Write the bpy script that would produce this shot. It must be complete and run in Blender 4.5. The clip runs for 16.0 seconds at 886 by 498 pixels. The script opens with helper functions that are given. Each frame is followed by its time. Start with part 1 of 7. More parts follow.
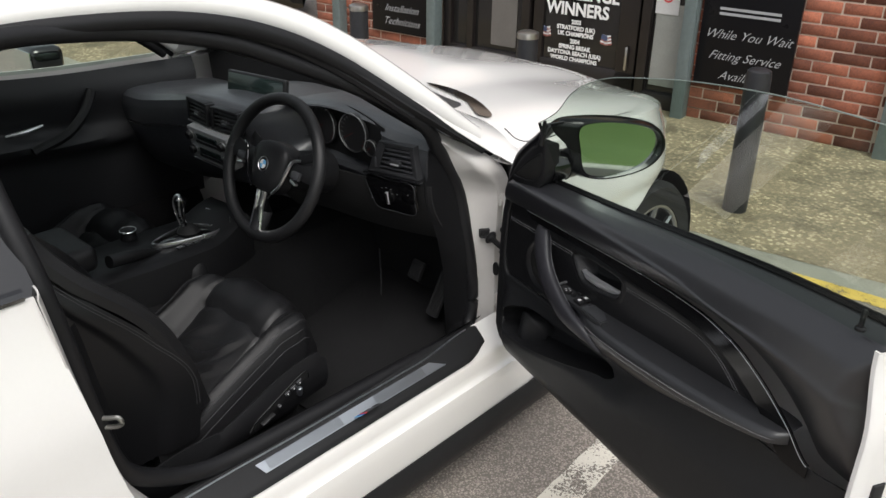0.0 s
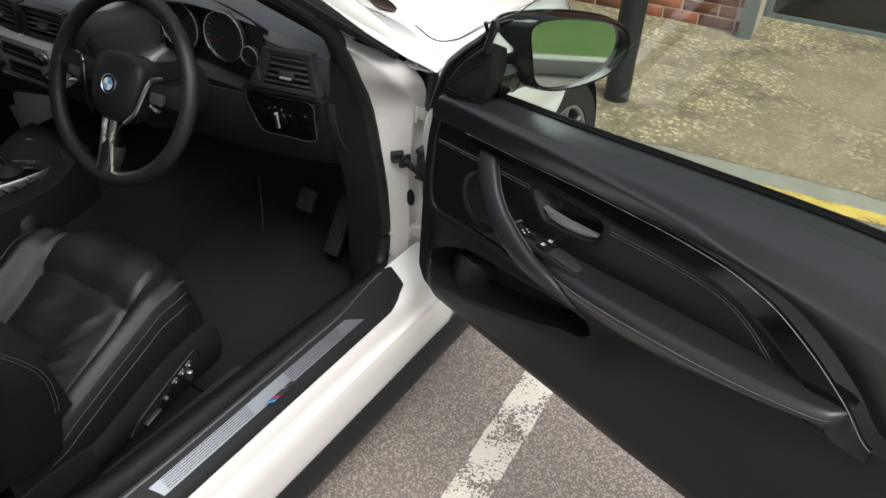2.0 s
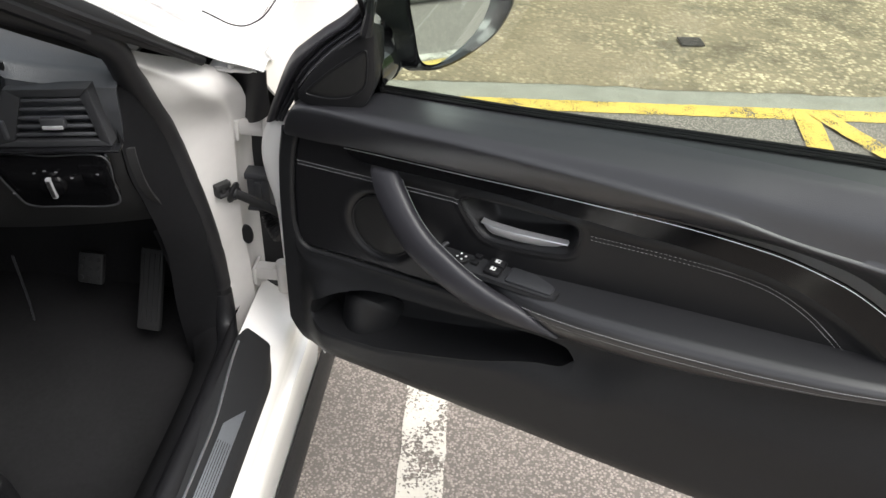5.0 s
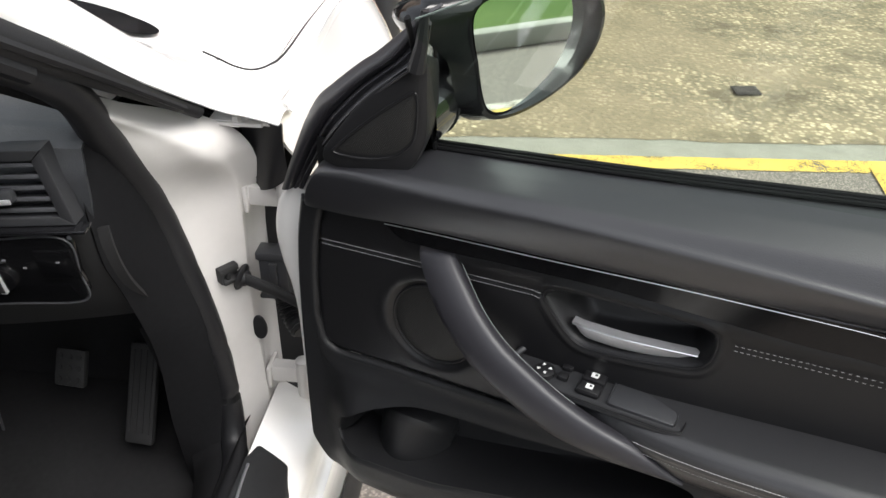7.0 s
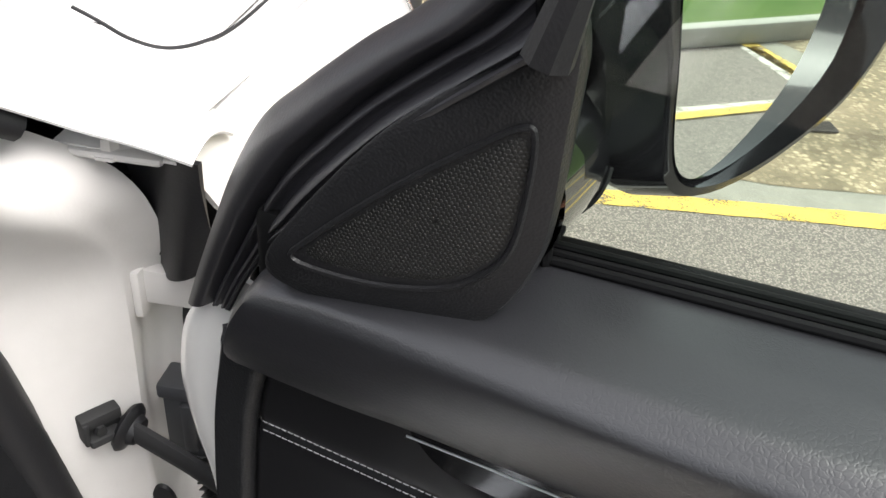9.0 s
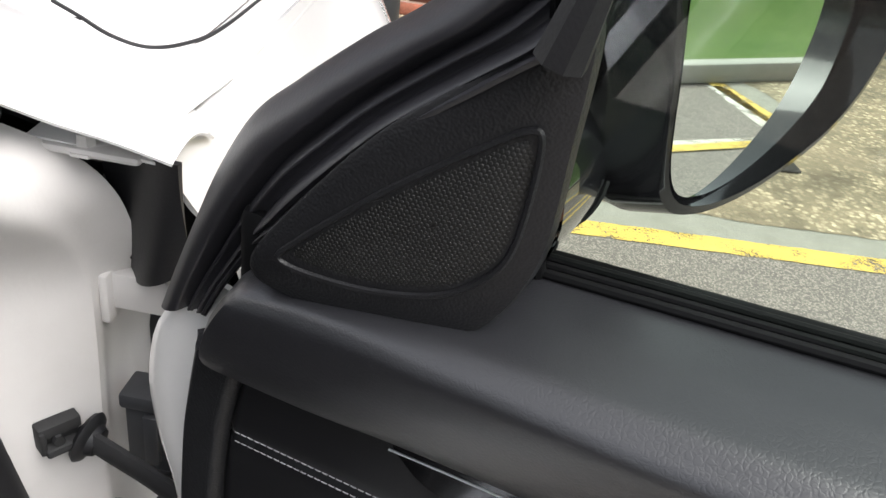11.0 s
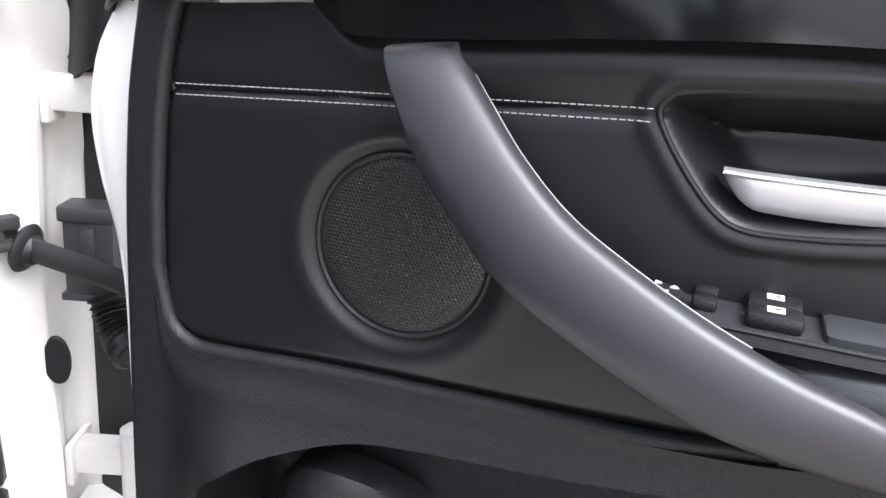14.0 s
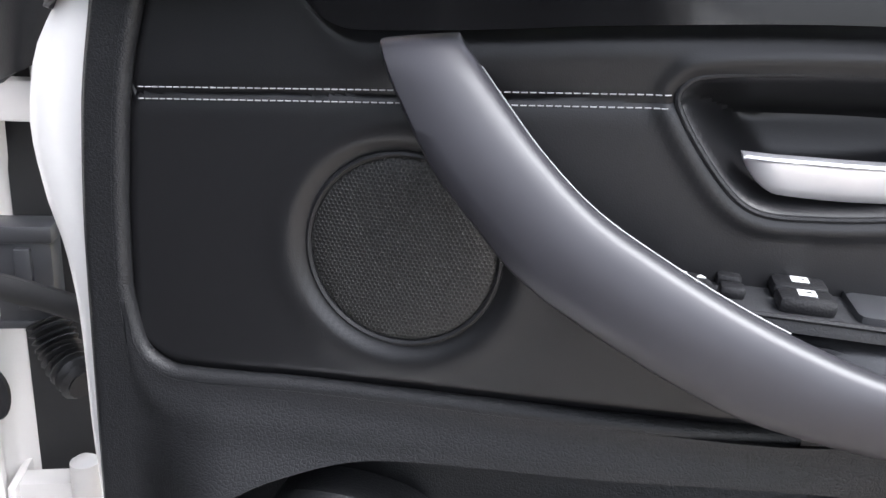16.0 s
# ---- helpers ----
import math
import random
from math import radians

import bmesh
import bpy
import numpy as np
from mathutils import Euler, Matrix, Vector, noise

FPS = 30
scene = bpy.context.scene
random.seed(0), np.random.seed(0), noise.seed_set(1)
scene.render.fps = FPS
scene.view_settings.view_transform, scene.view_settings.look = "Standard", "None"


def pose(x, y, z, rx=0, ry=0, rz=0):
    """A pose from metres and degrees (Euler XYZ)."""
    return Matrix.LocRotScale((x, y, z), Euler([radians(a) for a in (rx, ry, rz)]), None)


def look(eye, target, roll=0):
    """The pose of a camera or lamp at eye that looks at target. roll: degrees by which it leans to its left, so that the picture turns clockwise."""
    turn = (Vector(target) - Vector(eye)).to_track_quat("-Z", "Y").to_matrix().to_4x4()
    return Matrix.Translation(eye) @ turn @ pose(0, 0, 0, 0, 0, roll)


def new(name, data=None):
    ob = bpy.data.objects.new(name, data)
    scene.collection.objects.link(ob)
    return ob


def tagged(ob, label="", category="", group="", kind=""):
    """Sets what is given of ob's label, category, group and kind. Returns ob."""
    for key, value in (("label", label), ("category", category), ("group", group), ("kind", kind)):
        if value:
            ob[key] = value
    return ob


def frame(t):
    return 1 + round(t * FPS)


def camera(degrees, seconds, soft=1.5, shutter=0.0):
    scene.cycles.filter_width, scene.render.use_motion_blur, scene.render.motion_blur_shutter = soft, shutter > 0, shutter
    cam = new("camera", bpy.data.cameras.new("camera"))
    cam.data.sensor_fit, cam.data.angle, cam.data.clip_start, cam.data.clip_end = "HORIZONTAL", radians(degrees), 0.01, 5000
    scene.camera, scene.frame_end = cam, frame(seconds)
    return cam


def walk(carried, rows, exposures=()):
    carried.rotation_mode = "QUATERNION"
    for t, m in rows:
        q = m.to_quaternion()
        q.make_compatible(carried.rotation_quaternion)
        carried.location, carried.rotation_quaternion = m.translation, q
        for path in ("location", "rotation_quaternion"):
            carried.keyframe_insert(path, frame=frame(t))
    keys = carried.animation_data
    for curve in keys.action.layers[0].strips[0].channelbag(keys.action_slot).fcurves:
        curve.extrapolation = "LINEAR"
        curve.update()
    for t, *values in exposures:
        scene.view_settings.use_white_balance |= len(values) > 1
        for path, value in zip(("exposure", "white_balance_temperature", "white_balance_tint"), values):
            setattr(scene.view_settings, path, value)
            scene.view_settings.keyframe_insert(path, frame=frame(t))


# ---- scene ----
cam = camera(56.28, 16.0)
PATH = [
    (0, (2.1414, -1.2445, 1.7402), (1.5404, -0.5778, 1.2994), 1.05),
    (0.5, (2.1499, -1.2179, 1.7352), (1.5507, -0.5534, 1.2886), 0.89),
    (1, (2.0912, -1.1752, 1.7105), (1.5185, -0.5122, 1.2285), 1.23),
    (1.5, (1.8908, -1.1131, 1.6836), (1.3957, -0.4094, 1.1741), 2.94),
    (2, (1.7216, -1.0401, 1.6458), (1.3261, -0.3081, 1.0910), 4.26),
    (2.5, (1.5955, -0.8930, 1.5958), (1.2346, -0.1519, 1.0296), 3.64),
    (3, (1.4840, -0.7782, 1.5714), (1.1567, -0.0338, 0.9894), 1.96),
    (3.5, (1.3321, -0.7623, 1.5616), (1.1187, 0.0126, 0.9666), -0.10),
    (4, (1.2615, -0.7647, 1.5555), (1.1786, 0.0292, 0.9531), 2.68),
    (4.2, (1.2607, -0.7609, 1.5538), (1.2069, 0.0312, 0.9458), 3.54),
    (6.3, (1.2120, -0.6863, 1.4976), (1.1385, 0.1367, 0.9343), 1.24),
    (6.5, (1.1965, -0.6404, 1.4739), (1.1239, 0.1892, 0.9202), 0.92),
    (7, (1.1793, -0.4678, 1.4024), (1.0886, 0.3626, 0.8528), 0.92),
    (7.5, (1.1596, -0.2563, 1.3144), (1.0312, 0.5557, 0.7450), 1.72),
    (8, (1.1157, -0.1205, 1.2514), (0.9998, 0.6980, 0.6887), 3.27),
    (8.5, (1.0894, -0.0199, 1.1973), (0.9900, 0.8077, 0.6448), 4.62),
    (9, (1.0675, 0.0327, 1.1957), (0.9787, 0.8694, 0.6553), 4.84),
    (9.2, (1.0628, 0.0446, 1.1912), (0.9720, 0.8840, 0.6553), 4.74),
    (11.3, (1.0560, 0.0290, 1.1796), (1.0092, 0.8885, 0.6706), 8.73),
    (11.5, (1.0574, 0.0216, 1.1734), (1.0128, 0.8793, 0.6611), 8.67),
    (12, (1.0544, -0.0019, 1.1530), (1.0277, 0.8500, 0.6300), 9.14),
    (12.5, (1.0701, -0.0337, 1.1106), (1.0304, 0.8397, 0.6253), 8.72),
    (13, (1.0979, -0.0988, 1.0205), (1.0474, 0.8283, 0.6490), 7.69),
    (13.5, (1.1370, -0.1420, 0.9540), (1.1107, 0.8110, 0.6522), 6.67),
    (14, (1.0981, -0.1590, 0.9343), (1.1244, 0.7932, 0.6298), 4.55),
    (14.5, (1.0541, -0.1460, 0.9151), (1.1460, 0.8040, 0.6167), 4.62),
    (15, (1.0466, -0.1231, 0.9186), (1.2013, 0.8177, 0.6169), 3.92),
    (15.5, (1.0415, -0.1269, 0.9288), (1.2005, 0.8126, 0.6256), 3.49),
    (16, (1.0375, -0.1294, 0.9334), (1.1947, 0.8062, 0.6171), 3.33),
]
EXPOSURES = [(0.0, 0.41, 6500, 10), (1.5, 0.48, 6500, 10), (3.0, 1.0, 6500, 10), (4.2, 1.1, 6500, 10), (7.0, 1.24, 6500, 10), (9.0, 1.42, 6500, 10), (10.2, 1.34, 6450, 10), (11.5, 1.24, 6400, 11), (12.0, 1.5, 6400, 11), (12.5, 2.06, 6400, 11), (13.2, 2.33, 6250, 12), (14.0, 2.62, 6150, 13), (16.0, 2.58, 6100, 13)]
walk(cam, [(t, look(eye, target, roll)) for t, eye, target, roll in PATH], EXPOSURES)

# ---- world and light: a bright overcast sky ----
world = bpy.data.worlds.new("overcast_sky")
scene.world = world
world.use_nodes = True
wn, wl = world.node_tree.nodes, world.node_tree.links
sky = wn.new("ShaderNodeTexSky")
sky.sky_type = "NISHITA"
sky.sun_disc = False
sky.sun_elevation, sky.sun_rotation = radians(58), radians(122)
sky.air_density, sky.dust_density = 1.0, 4.0
soft_sky = wn.new("ShaderNodeHueSaturation")
soft_sky.inputs["Saturation"].default_value = 0.25
wl.new(sky.outputs[0], soft_sky.inputs["Color"])
wl.new(soft_sky.outputs[0], wn["Background"].inputs["Color"])
wn["Background"].inputs["Strength"].default_value = 0.146
sun_data = bpy.data.lights.new("sun", "SUN")
sun_data.energy, sun_data.angle, sun_data.color = 1.6, radians(40), (1.0, 0.97, 0.93)
sun = new("sun", sun_data)
sun.matrix_world = look((5.3, -3.3, 10), (0, 0, 0))


# ---- materials ----
def mat(name, colour, rough=0.5, metal=0.0, vary=0.12, grain=120.0, bump=0.0, bump_scale=400.0, second=None, big=6.0,
        coat=0.0, spec=0.5, rough_vary=0.08, cells=False):
    """A surface with colour variation at two scales and fine relief."""
    m = bpy.data.materials.new(name)
    m.use_nodes = True
    n, l = m.node_tree.nodes, m.node_tree.links
    b = n["Principled BSDF"]
    co = n.new("ShaderNodeTexCoord")
    fine = n.new("ShaderNodeTexNoise")
    fine.inputs["Scale"].default_value, fine.inputs["Detail"].default_value = grain, 4
    broad = n.new("ShaderNodeTexNoise")
    broad.inputs["Scale"].default_value, broad.inputs["Detail"].default_value = big, 5
    l.new(co.outputs["Object"], fine.inputs["Vector"])
    l.new(co.outputs["Object"], broad.inputs["Vector"])
    other = second or tuple(c * (1 - 2.2 * vary) for c in colour)
    mix = n.new("ShaderNodeMix")
    mix.data_type = "RGBA"
    mix.inputs["A"].default_value, mix.inputs["B"].default_value = (*colour, 1), (*other, 1)
    both = n.new("ShaderNodeMath")
    both.operation = "MULTIPLY_ADD"
    both.inputs[1].default_value = 0.5
    half = n.new("ShaderNodeMath")
    half.operation = "MULTIPLY"
    half.inputs[1].default_value = 0.5
    l.new(fine.outputs["Fac"], half.inputs[0])
    l.new(broad.outputs["Fac"], both.inputs[0])
    l.new(half.outputs[0], both.inputs[2])
    ramp = n.new("ShaderNodeMapRange")
    ramp.inputs["From Min"].default_value, ramp.inputs["From Max"].default_value = 0.3, 0.7
    l.new(both.outputs[0], ramp.inputs["Value"])
    l.new(ramp.outputs[0], mix.inputs["Factor"])
    l.new(mix.outputs["Result"], b.inputs["Base Color"])
    rr = n.new("ShaderNodeMapRange")
    rr.inputs["To Min"].default_value, rr.inputs["To Max"].default_value = max(0.02, rough - rough_vary), min(1, rough + rough_vary)
    l.new(broad.outputs["Fac"], rr.inputs["Value"])
    l.new(rr.outputs[0], b.inputs["Roughness"])
    b.inputs["Metallic"].default_value = metal
    b.inputs["Coat Weight"].default_value, b.inputs["Coat Roughness"].default_value = coat, 0.05
    b.inputs["Specular IOR Level"].default_value = spec
    if bump:
        if cells == "crease":
            # fine leather wrinkles: raised islands between narrow, wandering creases
            wob = n.new("ShaderNodeTexNoise")
            wob.inputs["Scale"].default_value, wob.inputs["Detail"].default_value = bump_scale * 0.6, 3
            l.new(co.outputs["Object"], wob.inputs["Vector"])
            shift = n.new("ShaderNodeVectorMath")
            shift.operation = "MULTIPLY_ADD"
            shift.inputs[1].default_value = (1.6 / bump_scale,) * 3
            l.new(wob.outputs["Color"], shift.inputs[0])
            l.new(co.outputs["Object"], shift.inputs[2])
            tex = n.new("ShaderNodeTexVoronoi")
            tex.feature = "DISTANCE_TO_EDGE"
            tex.inputs["Scale"].default_value = bump_scale
            l.new(shift.outputs[0], tex.inputs["Vector"])
            flatten = n.new("ShaderNodeMapRange")
            flatten.interpolation_type = "SMOOTHSTEP"
            flatten.inputs["From Max"].default_value = 0.22
            l.new(tex.outputs["Distance"], flatten.inputs["Value"])
            height = flatten.outputs[0]
        elif cells:
            tex = n.new("ShaderNodeTexVoronoi")
            tex.feature = "SMOOTH_F1"
            tex.inputs["Scale"].default_value = bump_scale
            height = tex.outputs["Distance"]
        else:
            tex = n.new("ShaderNodeTexNoise")
            tex.inputs["Scale"].default_value, tex.inputs["Detail"].default_value = bump_scale, 3
            height = tex.outputs["Fac"]
        if cells != "crease":
            l.new(co.outputs["Object"], tex.inputs["Vector"])
        bp = n.new("ShaderNodeBump")
        bp.inputs["Strength"].default_value, bp.inputs["Distance"].default_value = bump, 0.0005 if cells == "crease" else 0.002
        l.new(height, bp.inputs["Height"])
        l.new(bp.outputs[0], b.inputs["Normal"])
    return m


def glass(name, tint, most=0.9, rough=0.0):
    """Thin clear pane: mostly see-through, with a Fresnel-weighted gloss."""
    m = bpy.data.materials.new(name)
    m.use_nodes = True
    n, l = m.node_tree.nodes, m.node_tree.links
    n.remove(n["Principled BSDF"])
    tr = n.new("ShaderNodeBsdfTransparent")
    tr.inputs["Color"].default_value = (*tint, 1)
    gl = n.new("ShaderNodeBsdfGlossy")
    gl.inputs["Roughness"].default_value = rough
    lw = n.new("ShaderNodeLayerWeight")
    lw.inputs["Blend"].default_value = 0.5
    fifth = n.new("ShaderNodeMath")
    fifth.operation = "POWER"
    fifth.inputs[1].default_value = 4.0
    l.new(lw.outputs["Facing"], fifth.inputs[0])
    fr = n.new("ShaderNodeMapRange")
    fr.inputs["To Min"].default_value, fr.inputs["To Max"].default_value = 0.045, most
    l.new(fifth.outputs[0], fr.inputs["Value"])
    mx = n.new("ShaderNodeMixShader")
    l.new(fr.outputs[0], mx.inputs[0])
    l.new(tr.outputs[0], mx.inputs[1])
    l.new(gl.outputs[0], mx.inputs[2])
    l.new(mx.outputs[0], n["Material Output"].inputs["Surface"])
    return m


def mesh_cloth(name, pitch, base, hole):
    """Perforated loudspeaker cloth: rows of small dark holes."""
    m = mat(name, base, 0.55, vary=0.1)
    n, l = m.node_tree.nodes, m.node_tree.links
    b = n["Principled BSDF"]
    co = n.new("ShaderNodeTexCoord")
    sep = n.new("ShaderNodeSeparateXYZ")
    l.new(co.outputs["Object"], sep.inputs[0])

    def wave(ax, az):
        total = n.new("ShaderNodeMath")
        total.operation = "MULTIPLY_ADD"
        first = n.new("ShaderNodeMath")
        first.operation = "MULTIPLY"
        first.inputs[1].default_value = ax * 2 * math.pi / pitch
        l.new(sep.outputs["X"], first.inputs[0])
        total.inputs[1].default_value = az * 2 * math.pi / pitch
        l.new(sep.outputs["Z"], total.inputs[0])
        l.new(first.outputs[0], total.inputs[2])
        c = n.new("ShaderNodeMath")
        c.operation = "COSINE"
        l.new(total.outputs[0], c.inputs[0])
        return c.outputs[0]

    add = n.new("ShaderNodeMath")
    l.new(wave(1, 0.577), add.inputs[0])
    l.new(wave(-1, 0.577), add.inputs[1])
    add2 = n.new("ShaderNodeMath")
    l.new(add.outputs[0], add2.inputs[0])
    l.new(wave(0, 1.155), add2.inputs[1])
    rng = n.new("ShaderNodeMapRange")
    rng.inputs["From Min"].default_value, rng.inputs["From Max"].default_value = -0.7, 0.6
    l.new(add2.outputs[0], rng.inputs["Value"])
    mix = n.new("ShaderNodeMix")
    mix.data_type = "RGBA"
    mix.inputs["A"].default_value, mix.inputs["B"].default_value = (*base, 1), (*hole, 1)
    l.new(rng.outputs[0], mix.inputs["Factor"])
    l.new(mix.outputs["Result"], b.inputs["Base Color"])
    inv = n.new("ShaderNodeMath")
    inv.operation = "SUBTRACT"
    inv.inputs[0].default_value = 1.0
    l.new(rng.outputs[0], inv.inputs[1])
    bp = n.new("ShaderNodeBump")
    bp.inputs["Strength"].default_value, bp.inputs["Distance"].default_value = 0.6, 0.0008
    l.new(inv.outputs[0], bp.inputs["Height"])
    l.new(bp.outputs[0], b.inputs["Normal"])
    return m


M_PAINT = mat("white_paint", (0.76, 0.75, 0.735), 0.25, vary=0.01, coat=1.0, rough_vary=0.03)
# white paint with little clearcoat; colour also darkened for the door opening's shade
M_SHADED_WHITE = mat("shaded_white_paint", (0.52, 0.505, 0.49), 0.50, vary=0.04, coat=0.12, grain=40, bump=0.05, bump_scale=300)
M_RUBBER = mat("black_rubber_seal", (0.009, 0.009, 0.0105), 0.5, spec=0.35, bump=0.1, bump_scale=600)
M_SEAL = mat("matt_black_glass_seal", (0.004, 0.004, 0.0045), 0.55, spec=0.15, vary=0.05)
M_PLASTIC = mat("black_grained_plastic", (0.0115, 0.0115, 0.0128), 0.45, spec=0.28, bump=0.15, bump_scale=900, cells=True)
M_PAD = mat("soft_black_grained_door_pad", (0.0145, 0.0145, 0.0172), 0.36, vary=0.08, spec=0.95, bump=0.11, bump_scale=400, cells="crease", rough_vary=0.05)
M_LOWER = mat("black_grained_door_plastic", (0.0120, 0.0123, 0.0136), 0.46, spec=0.30, vary=0.1, bump=0.32, bump_scale=420, cells="crease")
M_LEATHER = mat("black_smooth_leather", (0.0080, 0.0080, 0.0091), 0.42, spec=0.38, vary=0.1, bump=0.05, bump_scale=1500, cells=True)
M_SEAT = mat("black_seat_leather", (0.0105, 0.0105, 0.0118), 0.42, spec=0.42, vary=0.12, bump=0.35, bump_scale=420, cells="crease")
M_ARM = mat("black_stitched_armrest_leather", (0.015, 0.015, 0.0172), 0.40, spec=0.8, vary=0.06, bump=0.06, bump_scale=900, cells=True)
M_GLOSS = mat("gloss_black_trim", (0.006, 0.006, 0.007), 0.06, vary=0.05, coat=1.0, rough_vary=0.02)
M_TRIM = mat("piano_black_trim", (0.005, 0.005, 0.0055), 0.09, spec=0.32, vary=0.05, rough_vary=0.02)
M_GRIP = mat("satin_anthracite_grip", (0.0245, 0.024, 0.029), 0.46, metal=0.2, vary=0.04, rough_vary=0.04)
M_SATIN = mat("satin_silver_lever", (0.66, 0.66, 0.68), 0.34, metal=0.6, vary=0.04)
M_BEZEL = mat("dark_gloss_bezel", (0.004, 0.004, 0.0045), 0.10, spec=0.40, vary=0.05, rough_vary=0.03)
M_CHROME = mat("satin_chrome", (0.80, 0.80, 0.81), 0.28, metal=1.0, vary=0.03, rough_vary=0.05)
M_ALU = mat("brushed_aluminium", (0.55, 0.58, 0.63), 0.40, metal=1.0, vary=0.06, grain=300)
M_THREAD = mat("pale_thread", (0.35, 0.35, 0.36), 0.8, vary=0.08)
M_STITCH = mat("grey_seat_thread", (0.075, 0.075, 0.08), 0.8, vary=0.2)
M_DIALMARK = mat("dim_dial_print", (0.13, 0.13, 0.14), 0.6, vary=0.03)
M_DIALRED = mat("dull_red_needle", (0.09, 0.008, 0.008), 0.6, vary=0.03)
M_CARPET = mat("black_carpet", (0.016, 0.016, 0.017), 0.95, spec=0.15, vary=0.2, bump=0.8, bump_scale=900)
M_DASH = mat("dark_grey_dashboard_skin", (0.036, 0.038, 0.043), 0.34, spec=0.8, bump=0.2, bump_scale=700, cells=True)
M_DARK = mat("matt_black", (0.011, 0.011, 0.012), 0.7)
M_INNER = mat("soft_black_cabin_plastic", (0.024, 0.0245, 0.027), 0.5, spec=0.35, vary=0.08, bump=0.2, bump_scale=420, cells="crease")
M_TYRE = mat("tyre_rubber", (0.016, 0.016, 0.017), 0.75, bump=0.3, bump_scale=200)
M_RIM = mat("grey_alloy", (0.42, 0.43, 0.45), 0.3, metal=0.9, vary=0.05)
M_HEAD = mat("dark_headliner_cloth", (0.011, 0.011, 0.012), 0.95, spec=0.05, vary=0.15, bump=0.3, bump_scale=1200)
M_MIRROR = mat("mirror_glass", (0.86, 0.90, 0.88), 0.02, metal=1.0, vary=0.0, rough_vary=0.0)
M_SCREEN = mat("dark_display_glass", (0.012, 0.020, 0.019), 0.18, vary=0.05, coat=0.5)
M_DIAL = mat("dial_black", (0.012, 0.012, 0.013), 0.4)
M_MARK = mat("white_print", (0.75, 0.75, 0.75), 0.6, vary=0.02)
M_SCRIPT = mat("grey_script_print", (0.34, 0.35, 0.37), 0.5, vary=0.04)
M_FADED_RED = mat("faded_red_print", (0.30, 0.10, 0.08), 0.6, vary=0.05)
M_FADED_BLUE = mat("faded_blue_print", (0.06, 0.08, 0.16), 0.6, vary=0.05)
M_RED = mat("red_print", (0.55, 0.03, 0.03), 0.5, vary=0.03)
M_BLUE = mat("blue_print", (0.03, 0.12, 0.42), 0.5, vary=0.03)
M_LBLUE = mat("light_blue_print", (0.12, 0.36, 0.62), 0.4, vary=0.03)
M_BUTTON = mat("grey_button_plastic", (0.035, 0.036, 0.040), 0.45, vary=0.06)
M_RADIO = mat("dark_silver_panel", (0.28, 0.285, 0.29), 0.4, metal=0.3, vary=0.06)
M_STEEL = mat("zinc_steel", (0.5, 0.49, 0.46), 0.35, metal=1.0, vary=0.06)
M_SPEAKER = mesh_cloth("loudspeaker_mesh", 0.0026, (0.0105, 0.0103, 0.0100), (0.0006, 0.0006, 0.0006))
M_SPEAKER2 = mesh_cloth("tweeter_mesh", 0.0020, (0.0085, 0.0083, 0.0080), (0.0012, 0.0012, 0.0012))
M_RUN = mat("dark_grey_glass_run_rubber", (0.019, 0.0185, 0.022), 0.45, spec=0.55, vary=0.06, bump=0.08, bump_scale=700)
M_WINDOW = glass("green_tinted_window_glass", (0.74, 0.83, 0.76))
M_SCREENGLASS = glass("clear_windscreen_glass", (0.86, 0.92, 0.90), 0.35)


